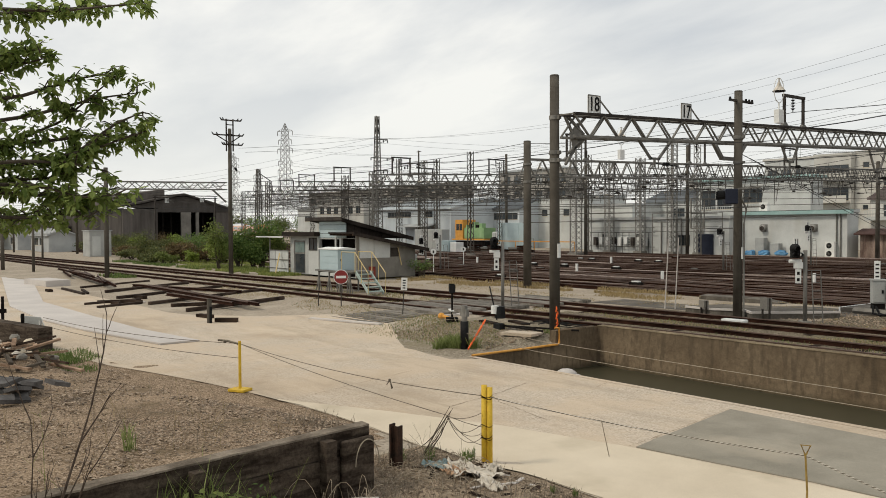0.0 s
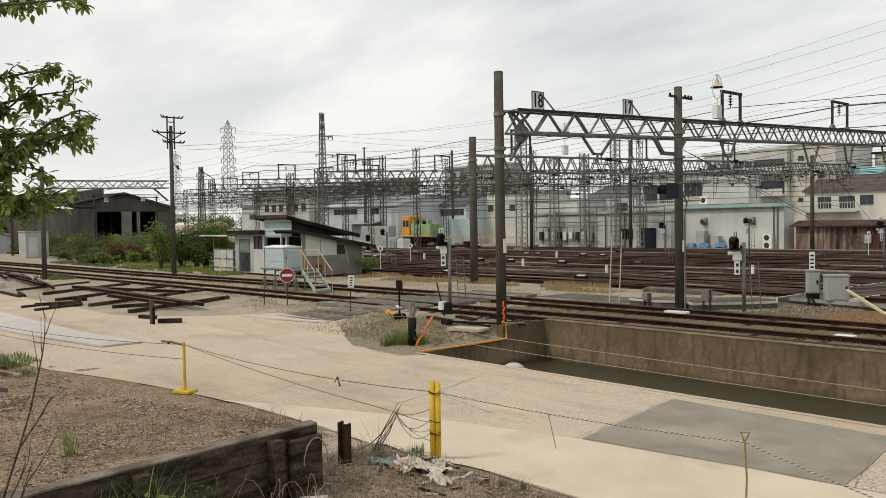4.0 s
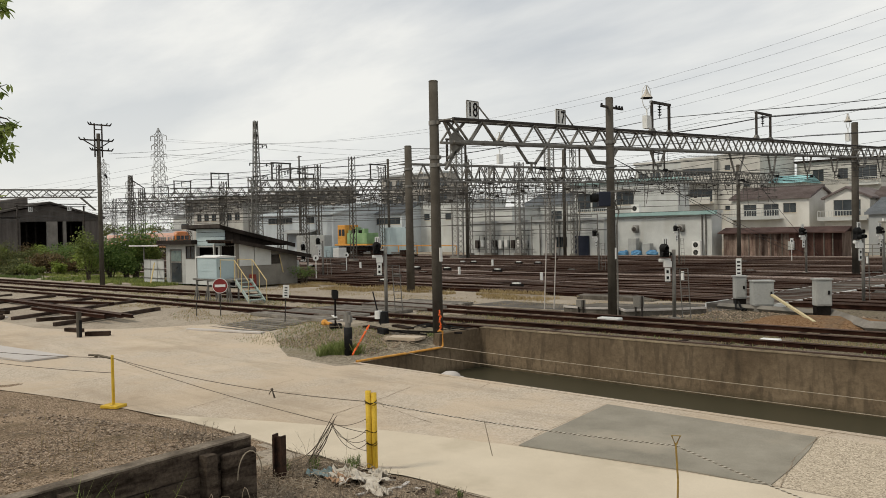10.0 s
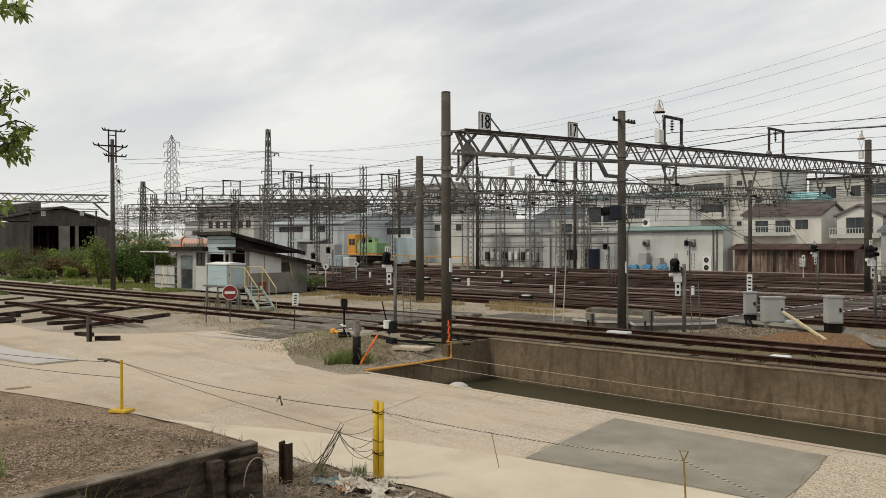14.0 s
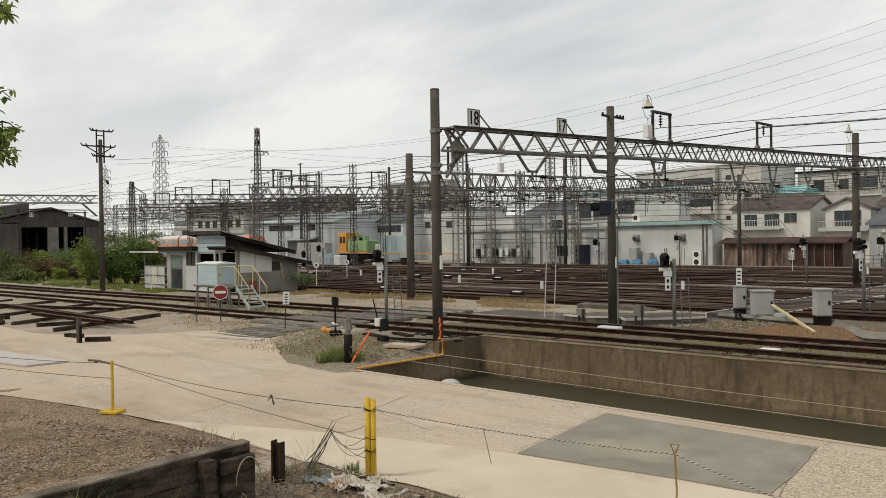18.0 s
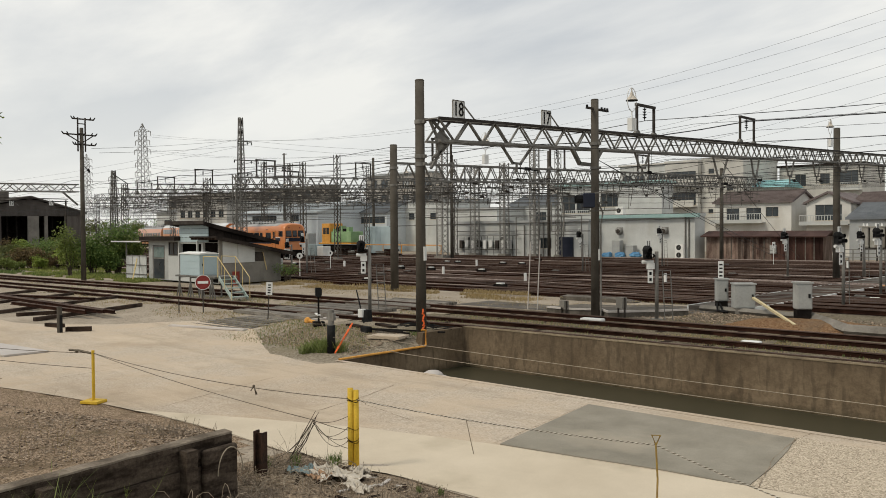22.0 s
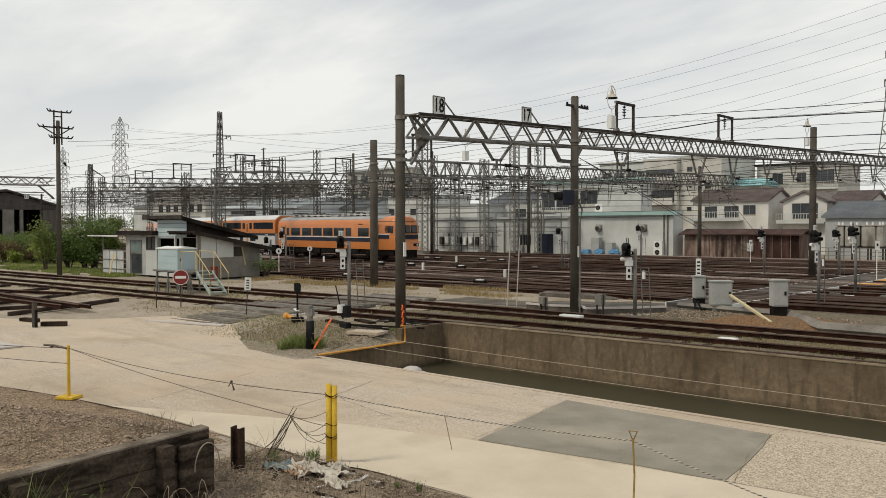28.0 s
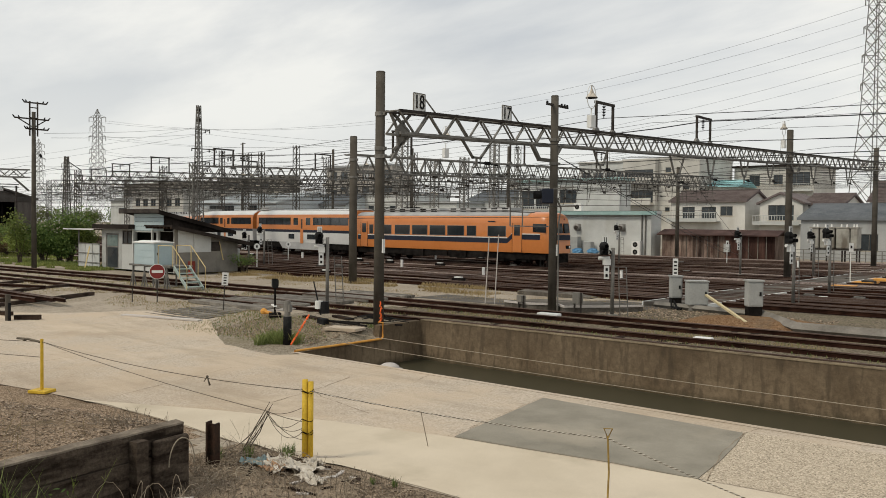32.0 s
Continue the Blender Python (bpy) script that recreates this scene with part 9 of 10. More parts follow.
def blades(regions, name, label, material, h, w, lean=0.35):
    """Grass: a tapering blade at each random place in boxes (x0, x1, y0, y1, count)."""
    v, f = [], []
    for x0, x1, y0, y1, n in regions:
        for _ in range(n):
            x, y = rnd(x0, x1), rnd(y0, y1)
            if noise.noise((x * 0.55, y * 0.55, 7)) < -0.08:
                continue
            z, a, hh = ground_z(x, y) - 0.01, rnd(0, 6.28), h * rnd(0.4, 1.25)
            dx, dy = math.cos(a), math.sin(a)
            lx, ly = rnd(-lean, lean) * hh, rnd(-lean, lean) * hh
            o = len(v)
            v += [(x - dx * w, y - dy * w, z), (x + dx * w, y + dy * w, z), (x + lx * 0.5 + dx * w * 0.5, y + ly * 0.5 + dy * w * 0.5, z + hh * 0.6), (x + lx, y + ly, z + hh)]
            f += [(o, o + 1, o + 2), (o, o + 2, o + 3)]
    return tagged(new(name, mesh_of(name, v, f, material)), label, "grass", kind="stuff")


blades([(-46, -14, 27.2, 31.3, 15000), (-44, -24, 16.5, 18.6, 2600), (-31, -22, 16.5, 18.8, 1500), (-14, 2, 22.2, 23.2, 2200), (-46, 2, 21.75, 23.3, 15000), (-30, 2, 20.4, 21.5, 3500), (-46, -28, 17.6, 19.2, 3000), (-24.5, -17.7, 15.2, 18.6, 5500), (-70, -46, 20.5, 22.2, 1800), (-14, 0, 25.6, 27.0, 900)], "dry_grass", "dry straw-coloured grass between the tracks", DRYGRASS, 0.06, 0.012)
STRAW = leaf_mat("golden_straw_blade", (0.25, 0.18, 0.08), (0.46, 0.36, 0.185), 0.4)
blades([(-52, -24, 30.4, 32.0, 11000), (-42, -22.5, 29.4, 31.0, 5000), (-60, -46, 29.6, 31.6, 3500)], "straw_grass", "golden tufts of dry grass along the yard edge", STRAW, 0.17, 0.016, 0.7)
blades([(-50, 0, 20.2, 23.4, 7000), (-46, -24, 16.4, 18.6, 500), (-60, -28, 19.5, 26.5, 1200), (-19.4, -17.8, 17.2, 18.5, 900), (-24.0, -17.7, 15.0, 18.4, 2600), (-24.5, -21, 16.0, 18.4, 300)], "green_weeds", "sparse green weeds between the rails", GREENGRASS, 0.08, 0.010)
LAWN = leaf_mat("fresh_lawn_blade", (0.17, 0.22, 0.05), (0.37, 0.39, 0.13), 0.45)
blades([(-68, -50, 25.7, 28.6, 19000), (-78, -60, 28.4, 33.0, 9000)], "lawn", "fresh green lawn before the bushes", LAWN, 0.2, 0.035)
blades([(-66, -50, 26.6, 29.5, 4000), (-84, -62, 25.6, 27.2, 5000), (-59, -55, 17.0, 18.4, 900)], "lawn", "rough green grass beside the outer tracks", GREENGRASS, 0.22, 0.03)
TUFT = leaf_mat("light_green_tuft", (0.11, 0.15, 0.04), (0.30, 0.34, 0.12), 0.4)
blades([(-19.3, -18.2, 14.75, 15.6, 1700), (-18.9, -18.4, 14.8, 15.3, 1100)], "grass_tuft", "bright green grass tuft at the canal corner", TUFT, 0.32, 0.007, 0.6)
blades([(-26.5, -22.6, 5.6, 6.9, 1500), (-24.5, -21.5, 5.3, 6.3, 900)], "verge_grass", "green grass at the foot of the rubble heap", GREENGRASS, 0.15, 0.012, 0.5)


# ---- foreground ----
tw = thing("timber_wall", "old dark timber retaining wall holding back gravel", "retaining wall", kind="structure")
W0, W1 = Vector((-8.62, 1.4, 0)), Vector((-9.3, 6.05, 0))
for i, (z0, z1, off) in enumerate(((-0.6, -0.17, 0.015), (-0.16, 0.14, 0.03), (0.15, 0.45, 0.0))):
    q = Geo()
    d = (W1 - W0).normalized()
    s = Vector((d.y, -d.x, 0))
    a, b = W0 + s * off, W1 + s * off
    p = []
    n = 14
    for k in range(n + 1):
        c = a.lerp(b, k / n)
        j = 0.012 * noise.noise((k * 0.7, i * 3, 1))
        for u, z in ((0.0, z0), (-0.16, z0), (-0.16, z1 + j), (0.0 + j, z1 + j)):
            p.append(c + s * u + Vector((0, 0, z)))
    f = []
    for k in range(n):
        for e in range(4):
            f.append((k * 4 + e, k * 4 + (e + 1) % 4, k * 4 + 4 + (e + 1) % 4, k * 4 + 4 + e))
    f += [(3, 2, 1, 0), (n * 4, n * 4 + 1, n * 4 + 2, n * 4 + 3)]
    q.add(p, f)
    part("plank", q, TIMBER, tw, "broad creosoted plank")
WORN = mat("worn_grey_timber_edge", (0.10, 0.08, 0.06), (0.24, 0.20, 0.155), 2.5, 0.93, 0, 0.4, 25, 0.35)
q = Geo()
for k in range(28):
    c, e = W0.lerp(W1, k / 28), W0.lerp(W1, (k + 1) / 28)
    h0, h1 = 0.012 * noise.noise((k * 0.6, 2, 5)), 0.012 * noise.noise(((k + 1) * 0.6, 2, 5))
    q.add([(c.x - 0.17, c.y, 0.452 + h0), (c.x + 0.012, c.y, 0.448 + h0), (e.x + 0.012, e.y, 0.448 + h1), (e.x - 0.17, e.y, 0.452 + h1), (c.x - 0.17, c.y, 0.475 + h0), (c.x + 0.006, c.y, 0.468 + h0), (e.x + 0.006, e.y, 0.468 + h1), (e.x - 0.17, e.y, 0.475 + h1)], [(4, 5, 6, 7), (0, 1, 5, 4), (1, 2, 6, 5), (2, 3, 7, 6), (3, 0, 4, 7)])
part("worn_top", q, WORN, tw, "worn grey splintered top edge")
q = Geo()
q.slab([(-0.06, -0.32), (0.035, -0.32), (0.035, 0.22), (-0.06, 0.22)], -0.7, 0.34)
bevel(part("end_board", q, TIMBER, tw, "dark rounded end board", m=pose(-9.20, 5.86, 0, 0, 0, 8)), 0.07, 3)
for k in (0.08, 0.46, 0.84):
    c = W0.lerp(W1, k)
    q = Geo()
    q.box(0.03, -0.08, -0.9, 0.17, 0.08, 0.4)
    part("post", q, TIMBER, tw, m=pose(c.x, c.y, 0, 0, 0, 8))
q = Geo()
q.path([(-9.12 + 0.02, 5.72 + 0.36 * (1 - math.cos(a)) * 0.5, 0.0 + 0.33 * math.sin(a)) for a in [math.pi * k / 12 for k in range(13)]], 0.008, 5)
solid("cable_hoop", q, ROPE, "pale cable bent into a hoop on the timber wall", "cable")

# yellow posts
yp = thing("yellow_post", "chipped yellow steel post in the road verge", "post", pose(-9.3, 8.08, -0.47, 0, 0, 35))
q = Geo()
q.tube((-0.036, 0, -0.2), (-0.036, 0, 1.2), 0.042, 0.042, 14)
part("tube", q, YELLOW, yp, smooth=True)
q = Geo()
q.tube((0.044, 0.01, -0.2), (0.044, 0.01, 1.17), 0.042, 0.042, 14)
part("tube", q, YELLOW, yp, smooth=True)
for z, turns in ((1.02, 2), (0.62, 1), (0.43, 2)):
    q = Geo()
    for k in range(turns):
        pts = [(0.085 * math.cos(a), 0.07 * math.sin(a), z + 0.025 * k + 0.018 * math.sin(a * 2 + k)) for a in [2 * math.pi * j / 12 for j in range(13)]]
        q.path(pts, 0.0055, 4)
    part("wire_binding", q, RUST, yp, "rusty wire wound round the post")
tp = thing("thin_yellow_post", "thin yellow post on a square yellow base plate", "post", pose(-16.95, 7.79, -0.455, 0, 0, 28))
q = Geo()
q.tube((0, 0, 0.05), (0, 0, 1.07), 0.032, 0.03, 10)
part("tube", q, YELLOW, tp)
q = Geo()
q.box(-0.2, -0.17, 0, 0.2, 0.17, 0.06)
bevel(part("base_plate", q, YELLOW, tp), 0.012)
STAKE = mat("rust_streaked_yellow", (0.14, 0.085, 0.03), (0.32, 0.22, 0.06), 6, 0.7, 0, 0.1, 30, 0.25)
sk = thing("yellow_stake", "bent yellow steel stake with a triangular eye", "stake", pose(-5.18, 9.4, -0.46))
q = Geo()
q.path([(0.16, -0.28, 0), (0.05, -0.05, 0.4), (0, 0, 0.80)], 0.012, 6)
q.path([(0, 0, 0.80), (-0.045, -0.02, 0.92), (0.045, 0.03, 0.92), (0, 0, 0.80)], 0.013, 6)
part("rod", q, STAKE, sk)
bp_ = thing("steel_stub", "short rusty black steel stub post in the weeds", "post", pose(-9.93, 6.92, -0.45, 0, 0, 20))
q = Geo()
q.box(-0.075, -0.06, -0.2, -0.05, 0.06, 0.67)
q.box(0.05, -0.06, -0.2, 0.075, 0.06, 0.65)
q.box(-0.05, -0.012, -0.2, 0.05, 0.012, 0.64)
part("beam", q, mat("rusted_black_steel", (0.02, 0.016, 0.013), (0.065, 0.035, 0.024), 6, 0.85, 0.1, 0.3, 30, 0.3), bp_)


def rope(a, b, sag, r, label="weathered rope strung between posts", n=16, material=None):
    a, b = Vector(a), Vector(b)
    q = Geo()
    q.path([a.lerp(b, i / n) - Vector((0, 0, 4 * sag * (i / n) * (1 - i / n))) for i in range(n + 1)], r, 6)
    return solid("rope", q, material or ROPE, label, "rope", group="ropes")


def twisted(a, b, sag, r, n=150):
    """A two-strand rope."""
    a, b = Vector(a), Vector(b)
    d = (b - a).normalized()
    s = d.cross(Vector((0, 0, 1))).normalized()
    u = s.cross(d)
    t = thing("rope", "twisted two-strand rope strung between posts", "rope", group="ropes")
    for ph, mt in ((0, PALEROPE), (math.pi, DARKROPE)):
        q = Geo()
        q.path([a.lerp(b, i / n) - Vector((0, 0, 4 * sag * (i / n) * (1 - i / n))) + (s * math.cos(i * 0.9 + ph) + u * math.sin(i * 0.9 + ph)) * r * 0.6 for i in range(n + 1)], r, 4)
        part("strand", q, mt, t)


YT, TT = (-9.3, 8.08, 0.57), (-16.95, 7.79, 0.56)
rope(TT, YT, 0.12, 0.006, "dark cord strung between the yellow posts", material=DARKROPE)
rope(TT, (-9.75, 7.7, 0.27), 0.06, 0.0055, "dark cord running down to the twig bundle", material=DARKROPE)
rope((-9.75, 7.7, 0.27), (-9.3, 8.05, 0.12), 0.02, 0.005, "dark cord from the twig bundle to the post", material=DARKROPE)
rope(TT, (-27.7, 6.4, 0.35), 0.12, 0.007, "dark cord strung to the notice board", material=DARKROPE)
rope((-16.95, 7.79, 0.25), (-27.7, 6.4, 0.1), 0.1, 0.007, "dark cord strung to the notice board", material=DARKROPE)
twisted(YT, (-5.18, 9.4, 0.34), 0.05, 0.0058, 460)
twisted((-5.18, 9.4, 0.34), (-3.3, 9.75, -0.2), 0.02, 0.0058, 210)
twisted((-3.3, 9.75, -0.2), (2.0, 10.4, 0.3), 0.06, 0.0058, 560)
rope((-7.6, 8.62, 0.44), (-7.5, 8.66, -0.03), 0.0, 0.006, "thin cord hanging from the rope")
q = Geo()
for k in range(4):
    q.path([(-11.6, 7.97, 0.5), (-11.6 + rnd(-0.06, 0.06), 7.97 + rnd(-0.06, 0.06), 0.5 - rnd(0.06, 0.16))], 0.009, 4)
q.ball((-11.6, 7.97, 0.5), 0.025, 6, 4)
solid("rope_knot", q, DARKROPE, "frayed knot on the cord", "knot")
q = Geo()
q.ball((-17.5, 7.7, 0.56), 0.04, 6, 4)
q.path([(-17.8, 7.68, 0.56), (-17.4, 7.72, 0.58), (-17.0, 7.79, 0.55)], 0.025, 5)
solid("rope_knot", q, DARKROPE, "thick knot beside the thin yellow post", "knot")
# ropes along the canal
for za, zb, zc in ((0.42, 0.18, 0.13), (0.04, -0.10, -0.10)):
    rope((-18.5, 15.3, za), (-15.4, 15.0, zb), 0.01, 0.007, "pale rope from the gate post over the canal corner", 8)
    rope((-15.4, 15.0, zb), (6, 15.0, zc), 0.07, 0.0075, "thin pale rope strung along the canal", 24)
rope((-18.5, 15.35, 0.42), (-24.0, 17.2, 0.25), 0.15, 0.006, "pale rope across the gravel corner", 10)
rope((-18.5, 15.35, 0.04), (-22.1, 17.75, 0.2), 0.12, 0.006, "pale rope across the gravel corner", 10)

# twig bundle and dead stalks
tb = thing("twig_bundle", "bundle of dry sticks leaning and tied with wire", "twigs", pose(0, 0, 0))
for k in range(4):
    q = Geo()
    b = Vector((-10.12 + rnd(-0.08, 0.08), 7.55 + rnd(-0.08, 0.08), -0.42))
    e = Vector((-9.68 + rnd(-0.05, 0.05), 7.72 + rnd(-0.05, 0.05), 0.36 + rnd(-0.1, 0.05)))
    m_ = b.lerp(e, 0.5) + Vector((rnd(-0.04, 0.04), rnd(-0.04, 0.04), 0))
    q.path([b, m_, e], [0.006, 0.008, 0.004], 5)
    part("stick", q, BARK, tb)
for k in range(9):
    a = Vector((-9.72, 7.68, 0.27))
    e = Vector((-9.32, 8.0, rnd(-0.15, 0.45))) if k < 5 else Vector((-10.3 + rnd(-0.4, 0.5), 7.4 + rnd(-0.3, 0.4), -0.35))
    q = Geo()
    m_ = a.lerp(e, 0.5) + Vector((rnd(-0.1, 0.1), rnd(-0.1, 0.1), -rnd(0.1, 0.42)))
    q.path([a.lerp(m_, f_) .lerp(m_.lerp(e, f_), f_) for f_ in [i / 10 for i in range(11)]], 0.0042, 4)
    solid("wire_strand", q, DARKROPE, "loose wire looping between sticks and post", "wire", group="loose wires")


def stalks(n, x0, x1, y0, y1, h, label, material, r=0.004, name="dead_stalks", branch=2):
    q = Geo()
    for _ in range(n):
        x, y = rnd(x0, x1), rnd(y0, y1)
        z = ground_z(x, y)
        a, hh = rnd(0, 6.28), h * rnd(0.4, 1.2)
        l = rnd(0.1, 0.7) * hh
        p = [(x, y, z), (x + math.cos(a) * l * 0.4, y + math.sin(a) * l * 0.4, z + hh * 0.6), (x + math.cos(a) * l, y + math.sin(a) * l, z + hh)]
        q.path(p, [r, r * 0.8, r * 0.3], 3)
        for _b in range(branch):
            c = Vector(p[1]).lerp(Vector(p[2]), rnd(0, 0.8))
            q.path([c, c + Vector((rnd(-0.15, 0.15), rnd(-0.15, 0.15), rnd(0.02, 0.2))) * hh], [r * 0.6, r * 0.2], 3)
    return tagged(new(name, q.data(name, material)), label, "weeds", kind="stuff")


stalks(420, -10.6, -7.2, 5.4, 8.0, 0.17, "tangle of dead grey-brown stalks in the verge", DEADTWIG)
stalks(260, -9.0, -6.6, 4.2, 7.4, 0.24, "tall dead stalks below the timber wall", DEADTWIG)
stalks(22, -10.6, -9.4, 6.4, 7.8, 0.5, "tall thin seed stalks", DEADTWIG, 0.003)
stalks(200, -8.6, -4.5, 6.5, 8.1, 0.10, "short dead stalks at the road edge", DEADTWIG)
stalks(60, -15, -9.6, 2.2, 5.6, 0.3, "scattered dry stalks on the gravel", DEADTWIG, 0.003)
random.seed(11)
sap = thing("bare_sapling", "thin bare sapling with dark forking twigs beside the timber wall", "sapling", pose(-8.55, 1.82, ground_z(-8.55, 1.82)))
DARKTWIG = mat("dark_twig", (0.045, 0.033, 0.026), (0.10, 0.075, 0.058), 8, 0.85)


def fork(q, p, d, r, ln, depth):
    """A stem that bends upwards and splits."""
    pts, rr = [p.copy()], [r]
    for i in range(5):
        d = (d + Vector((rnd(-0.09, 0.09), rnd(-0.09, 0.09), rnd(0.0, 0.10)))).normalized()
        p = p + d * ln / 5
        pts.append(p.copy())
        rr.append(r * (1 - 0.13 * (i + 1)))
        if depth and i in (1, 2, 3, 4) and rnd(0, 1) < 0.75:
            fork(q, p.copy(), (d + Vector((rnd(-0.4, 0.4), rnd(-0.55, 0.75), rnd(-0.1, 0.3)))).normalized(), r * 0.5, ln * rnd(0.25, 0.5), depth - 1)
    q.path(pts, rr, 5)


zs = ground_z(-8.55, 1.82)
for dx, dy, dz, ln, r in ((-0.02, 0.05, 1.0, 1.7, 0.013), (-0.05, 0.30, 1.0, 1.85, 0.021), (-0.05, 0.55, 1.0, 1.25, 0.014), (-0.1, 0.16, 1.0, 1.2, 0.010)):
    q = Geo()
    fork(q, Vector((0, 0, -0.05)), Vector((dx, dy, dz)).normalized(), r, ln, 2)
    part("stem", q, DARKTWIG, sap)


def weed(x, y, h, n, material, label):
    t = thing("weed_clump", label, "weeds", pose(x, y, ground_z(x, y)), "weed clumps")
    v, f = [], []
    for _ in range(n):
        a, l, w = rnd(0, 6.28), h * rnd(0.3, 1.2), 0.003 + h * 0.003
        ox, oy, ln = rnd(-0.25, 0.25) * h, rnd(-0.25, 0.25) * h, rnd(0.15, 0.6) * l
        dx, dy = math.cos(a), math.sin(a)
        o = len(v)
        v += [(ox - dy * w, oy + dx * w, 0), (ox + dy * w, oy - dx * w, 0), (ox + dx * ln * 0.45 + dy * w, oy + dy * ln * 0.45 - dx * w, l * 0.65), (ox + dx * ln * 0.45 - dy * w, oy + dy * ln * 0.45 + dx * w, l * 0.65), (ox + dx * ln, oy + dy * ln, l * 0.9)]
        f += [(o, o + 1, o + 2, o + 3), (o + 3, o + 2, o + 4)]
    tagged(part("blade_tuft", mesh_of("blade_tuft", v, f, material), None, t), kind="stuff")


for x, y, h, n in ((-8.4, 3.6, 0.75, 22), (-8.3, 3.85, 0.6, 18), (-8.5, 3.2, 0.8, 16), (-8.2, 4.1, 0.45, 20), (-8.15, 4.5, 0.35, 18)):
    weed(x, y, h, n, GREENGRASS, "green grassy weed clump below the timber wall")
for x, y, h, n in ((-8.68, 3.62, 0.95, 45), (-8.72, 3.45, 0.85, 40), (-8.7, 3.05, 0.9, 40), (-10.3, 3.3, 0.28, 50), (-11.0, 3.5, 0.25, 40)):
    weed(x, y, h, n, TUFT, "tall light green grass tuft by the timber wall")
for x, y, h, n in ((-9.5, 7.95, 0.2, 60), (-9.35, 7.75, 0.18, 50), (-7.7, 7.8, 0.12, 40), (-7.4, 7.9, 0.12, 40), (-9.9, 7.5, 0.22, 50), (-10.2, 7.2, 0.2, 40), (-9.7, 8.0, 0.22, 60)):
    weed(x, y, h, n, GREENGRASS, "small green weed clump in the verge")
pts = np.stack([rg.uniform(-8.75, -7.9, 700), rg.uniform(2.4, 4.2, 700), rg.uniform(-0.45, 0.2, 700)], 1)
v, f = leaf_cloud(pts, 0.07, 0.1)
tagged(new("leafy_weeds", mesh_of("leafy_weeds", v, f, SHRUB)), "low leafy green weeds below the timber wall", "weeds", kind="stuff")

# flat litter of dry twigs over the verge and the edge of the terrace
random.seed(77)
lt = Geo()
for x0, x1, y0, y1, n in ((-10.4, -8.2, 5.6, 8.1, 900), (-8.2, -5.6, 6.0, 8.2, 500), (-13.0, -9.5, 3.5, 6.3, 500)):
    for _ in range(n):
        x, y, a, l = rnd(x0, x1), rnd(y0, y1), rnd(0, 6.28), rnd(0.03, 0.16)
        z = ground_z(x, y) + 0.012
        lt.path([(x, y, z), (x + math.cos(a) * l * 0.5, y + math.sin(a) * l * 0.5, z + rnd(0, 0.03)), (x + math.cos(a) * l, y + math.sin(a) * l, z + rnd(-0.005, 0.03))], rnd(0.0015, 0.004), 3)
tagged(new("twig_litter", lt.data("twig_litter", DEADTWIG)), "litter of broken dry twigs on gravel and verge", "twigs", kind="stuff")

# dry leaves and wood chips over the terrace, thick in patches
LITTER = leaf_mat("dry_litter", (0.085, 0.058, 0.038), (0.44, 0.34, 0.24), 0.0)
random.seed(78)
v, f = [], []
for x0, x1, y0, y1, n, sz in ((-12.5, -8.75, 1.3, 6.6, 9500, 0.024), (-16.5, -12.5, 1.6, 6.9, 8500, 0.03), (-23, -16.5, 2.2, 6.6, 5000, 0.036), (-10.2, -6.2, 5.2, 8.1, 5200, 0.022)):
    for _ in range(n):
        x, y = rnd(x0, x1), rnd(y0, y1)
        if noise.noise((x * 0.5, y * 0.8, 12)) + 0.5 * noise.noise((x * 1.9, y * 2.3, 3)) < rnd(-0.12, 0.32) + 0.25 * smooth01((y - 4.6) / 1.2) * smooth01((-12.0 - x) / 2):
            continue
        z, a, r = ground_z(x, y) + 0.012, rnd(0, 6.28), sz * rnd(0.4, 1.5)
        c, d, w = math.cos(a) * r, math.sin(a) * r, rnd(0.3, 0.6)
        o = len(v)
        v += [(x - c, y - d, z), (x + d * w, y - c * w, z + r * rnd(0.0, 0.35)), (x + c, y + d, z + r * rnd(0.0, 0.5)), (x - d * w, y + c * w, z + r * rnd(0.1, 0.6))]
        f += [(o, o + 1, o + 2), (o, o + 2, o + 3)]
tagged(new("leaf_litter", mesh_of("leaf_litter", v, f, LITTER)), "litter of dry leaves and wood chips on the gravel", "leaf litter", kind="stuff")
# pale dead vines arching over the verge
PALEVINE = mat("pale_dead_vine", (0.23, 0.185, 0.13), (0.43, 0.365, 0.275), 9, 0.9, 0, 0.1, 60, 0.25)
for x0, x1, y0, y1, n, hh in ((-10.3, -8.9, 6.3, 7.9, 95, 0.12), (-9.0, -6.8, 5.0, 7.7, 80, 0.12), (-8.7, -7.6, 3.8, 5.6, 70, 0.4)):
    q = Geo()
    for _ in range(n):
        x, y, a, l, bend = rnd(x0, x1), rnd(y0, y1), rnd(0, 6.28), rnd(0.15, 0.75), rnd(-1.6, 1.6)
        top, pts_ = hh * rnd(0.2, 1.2), []
        for k in range(8):
            pts_.append((x, y, ground_z(x, y) + 0.01 + top * math.sin(math.pi * k / 7)))
            x, y, a = x + math.cos(a) * l / 7, y + math.sin(a) * l / 7, a + bend / 7
        q.path(pts_, rnd(0.0022, 0.0048), 3)
    tagged(new("dead_vines", q.data("dead_vines", PALEVINE)), "pale dead vines tangled over the verge", "vines", kind="stuff")
lp = Geo()
lp.box(-0.19, -0.16, 0, 0.19, 0.16, 0.05)
bevel(solid("pale_board", lp, PLATE, "small pale board lying below the timber wall", "board", pose(-8.68, 5.52, ground_z(-8.68, 5.52) + 0.06, 6, -8, 30)), 0.01)
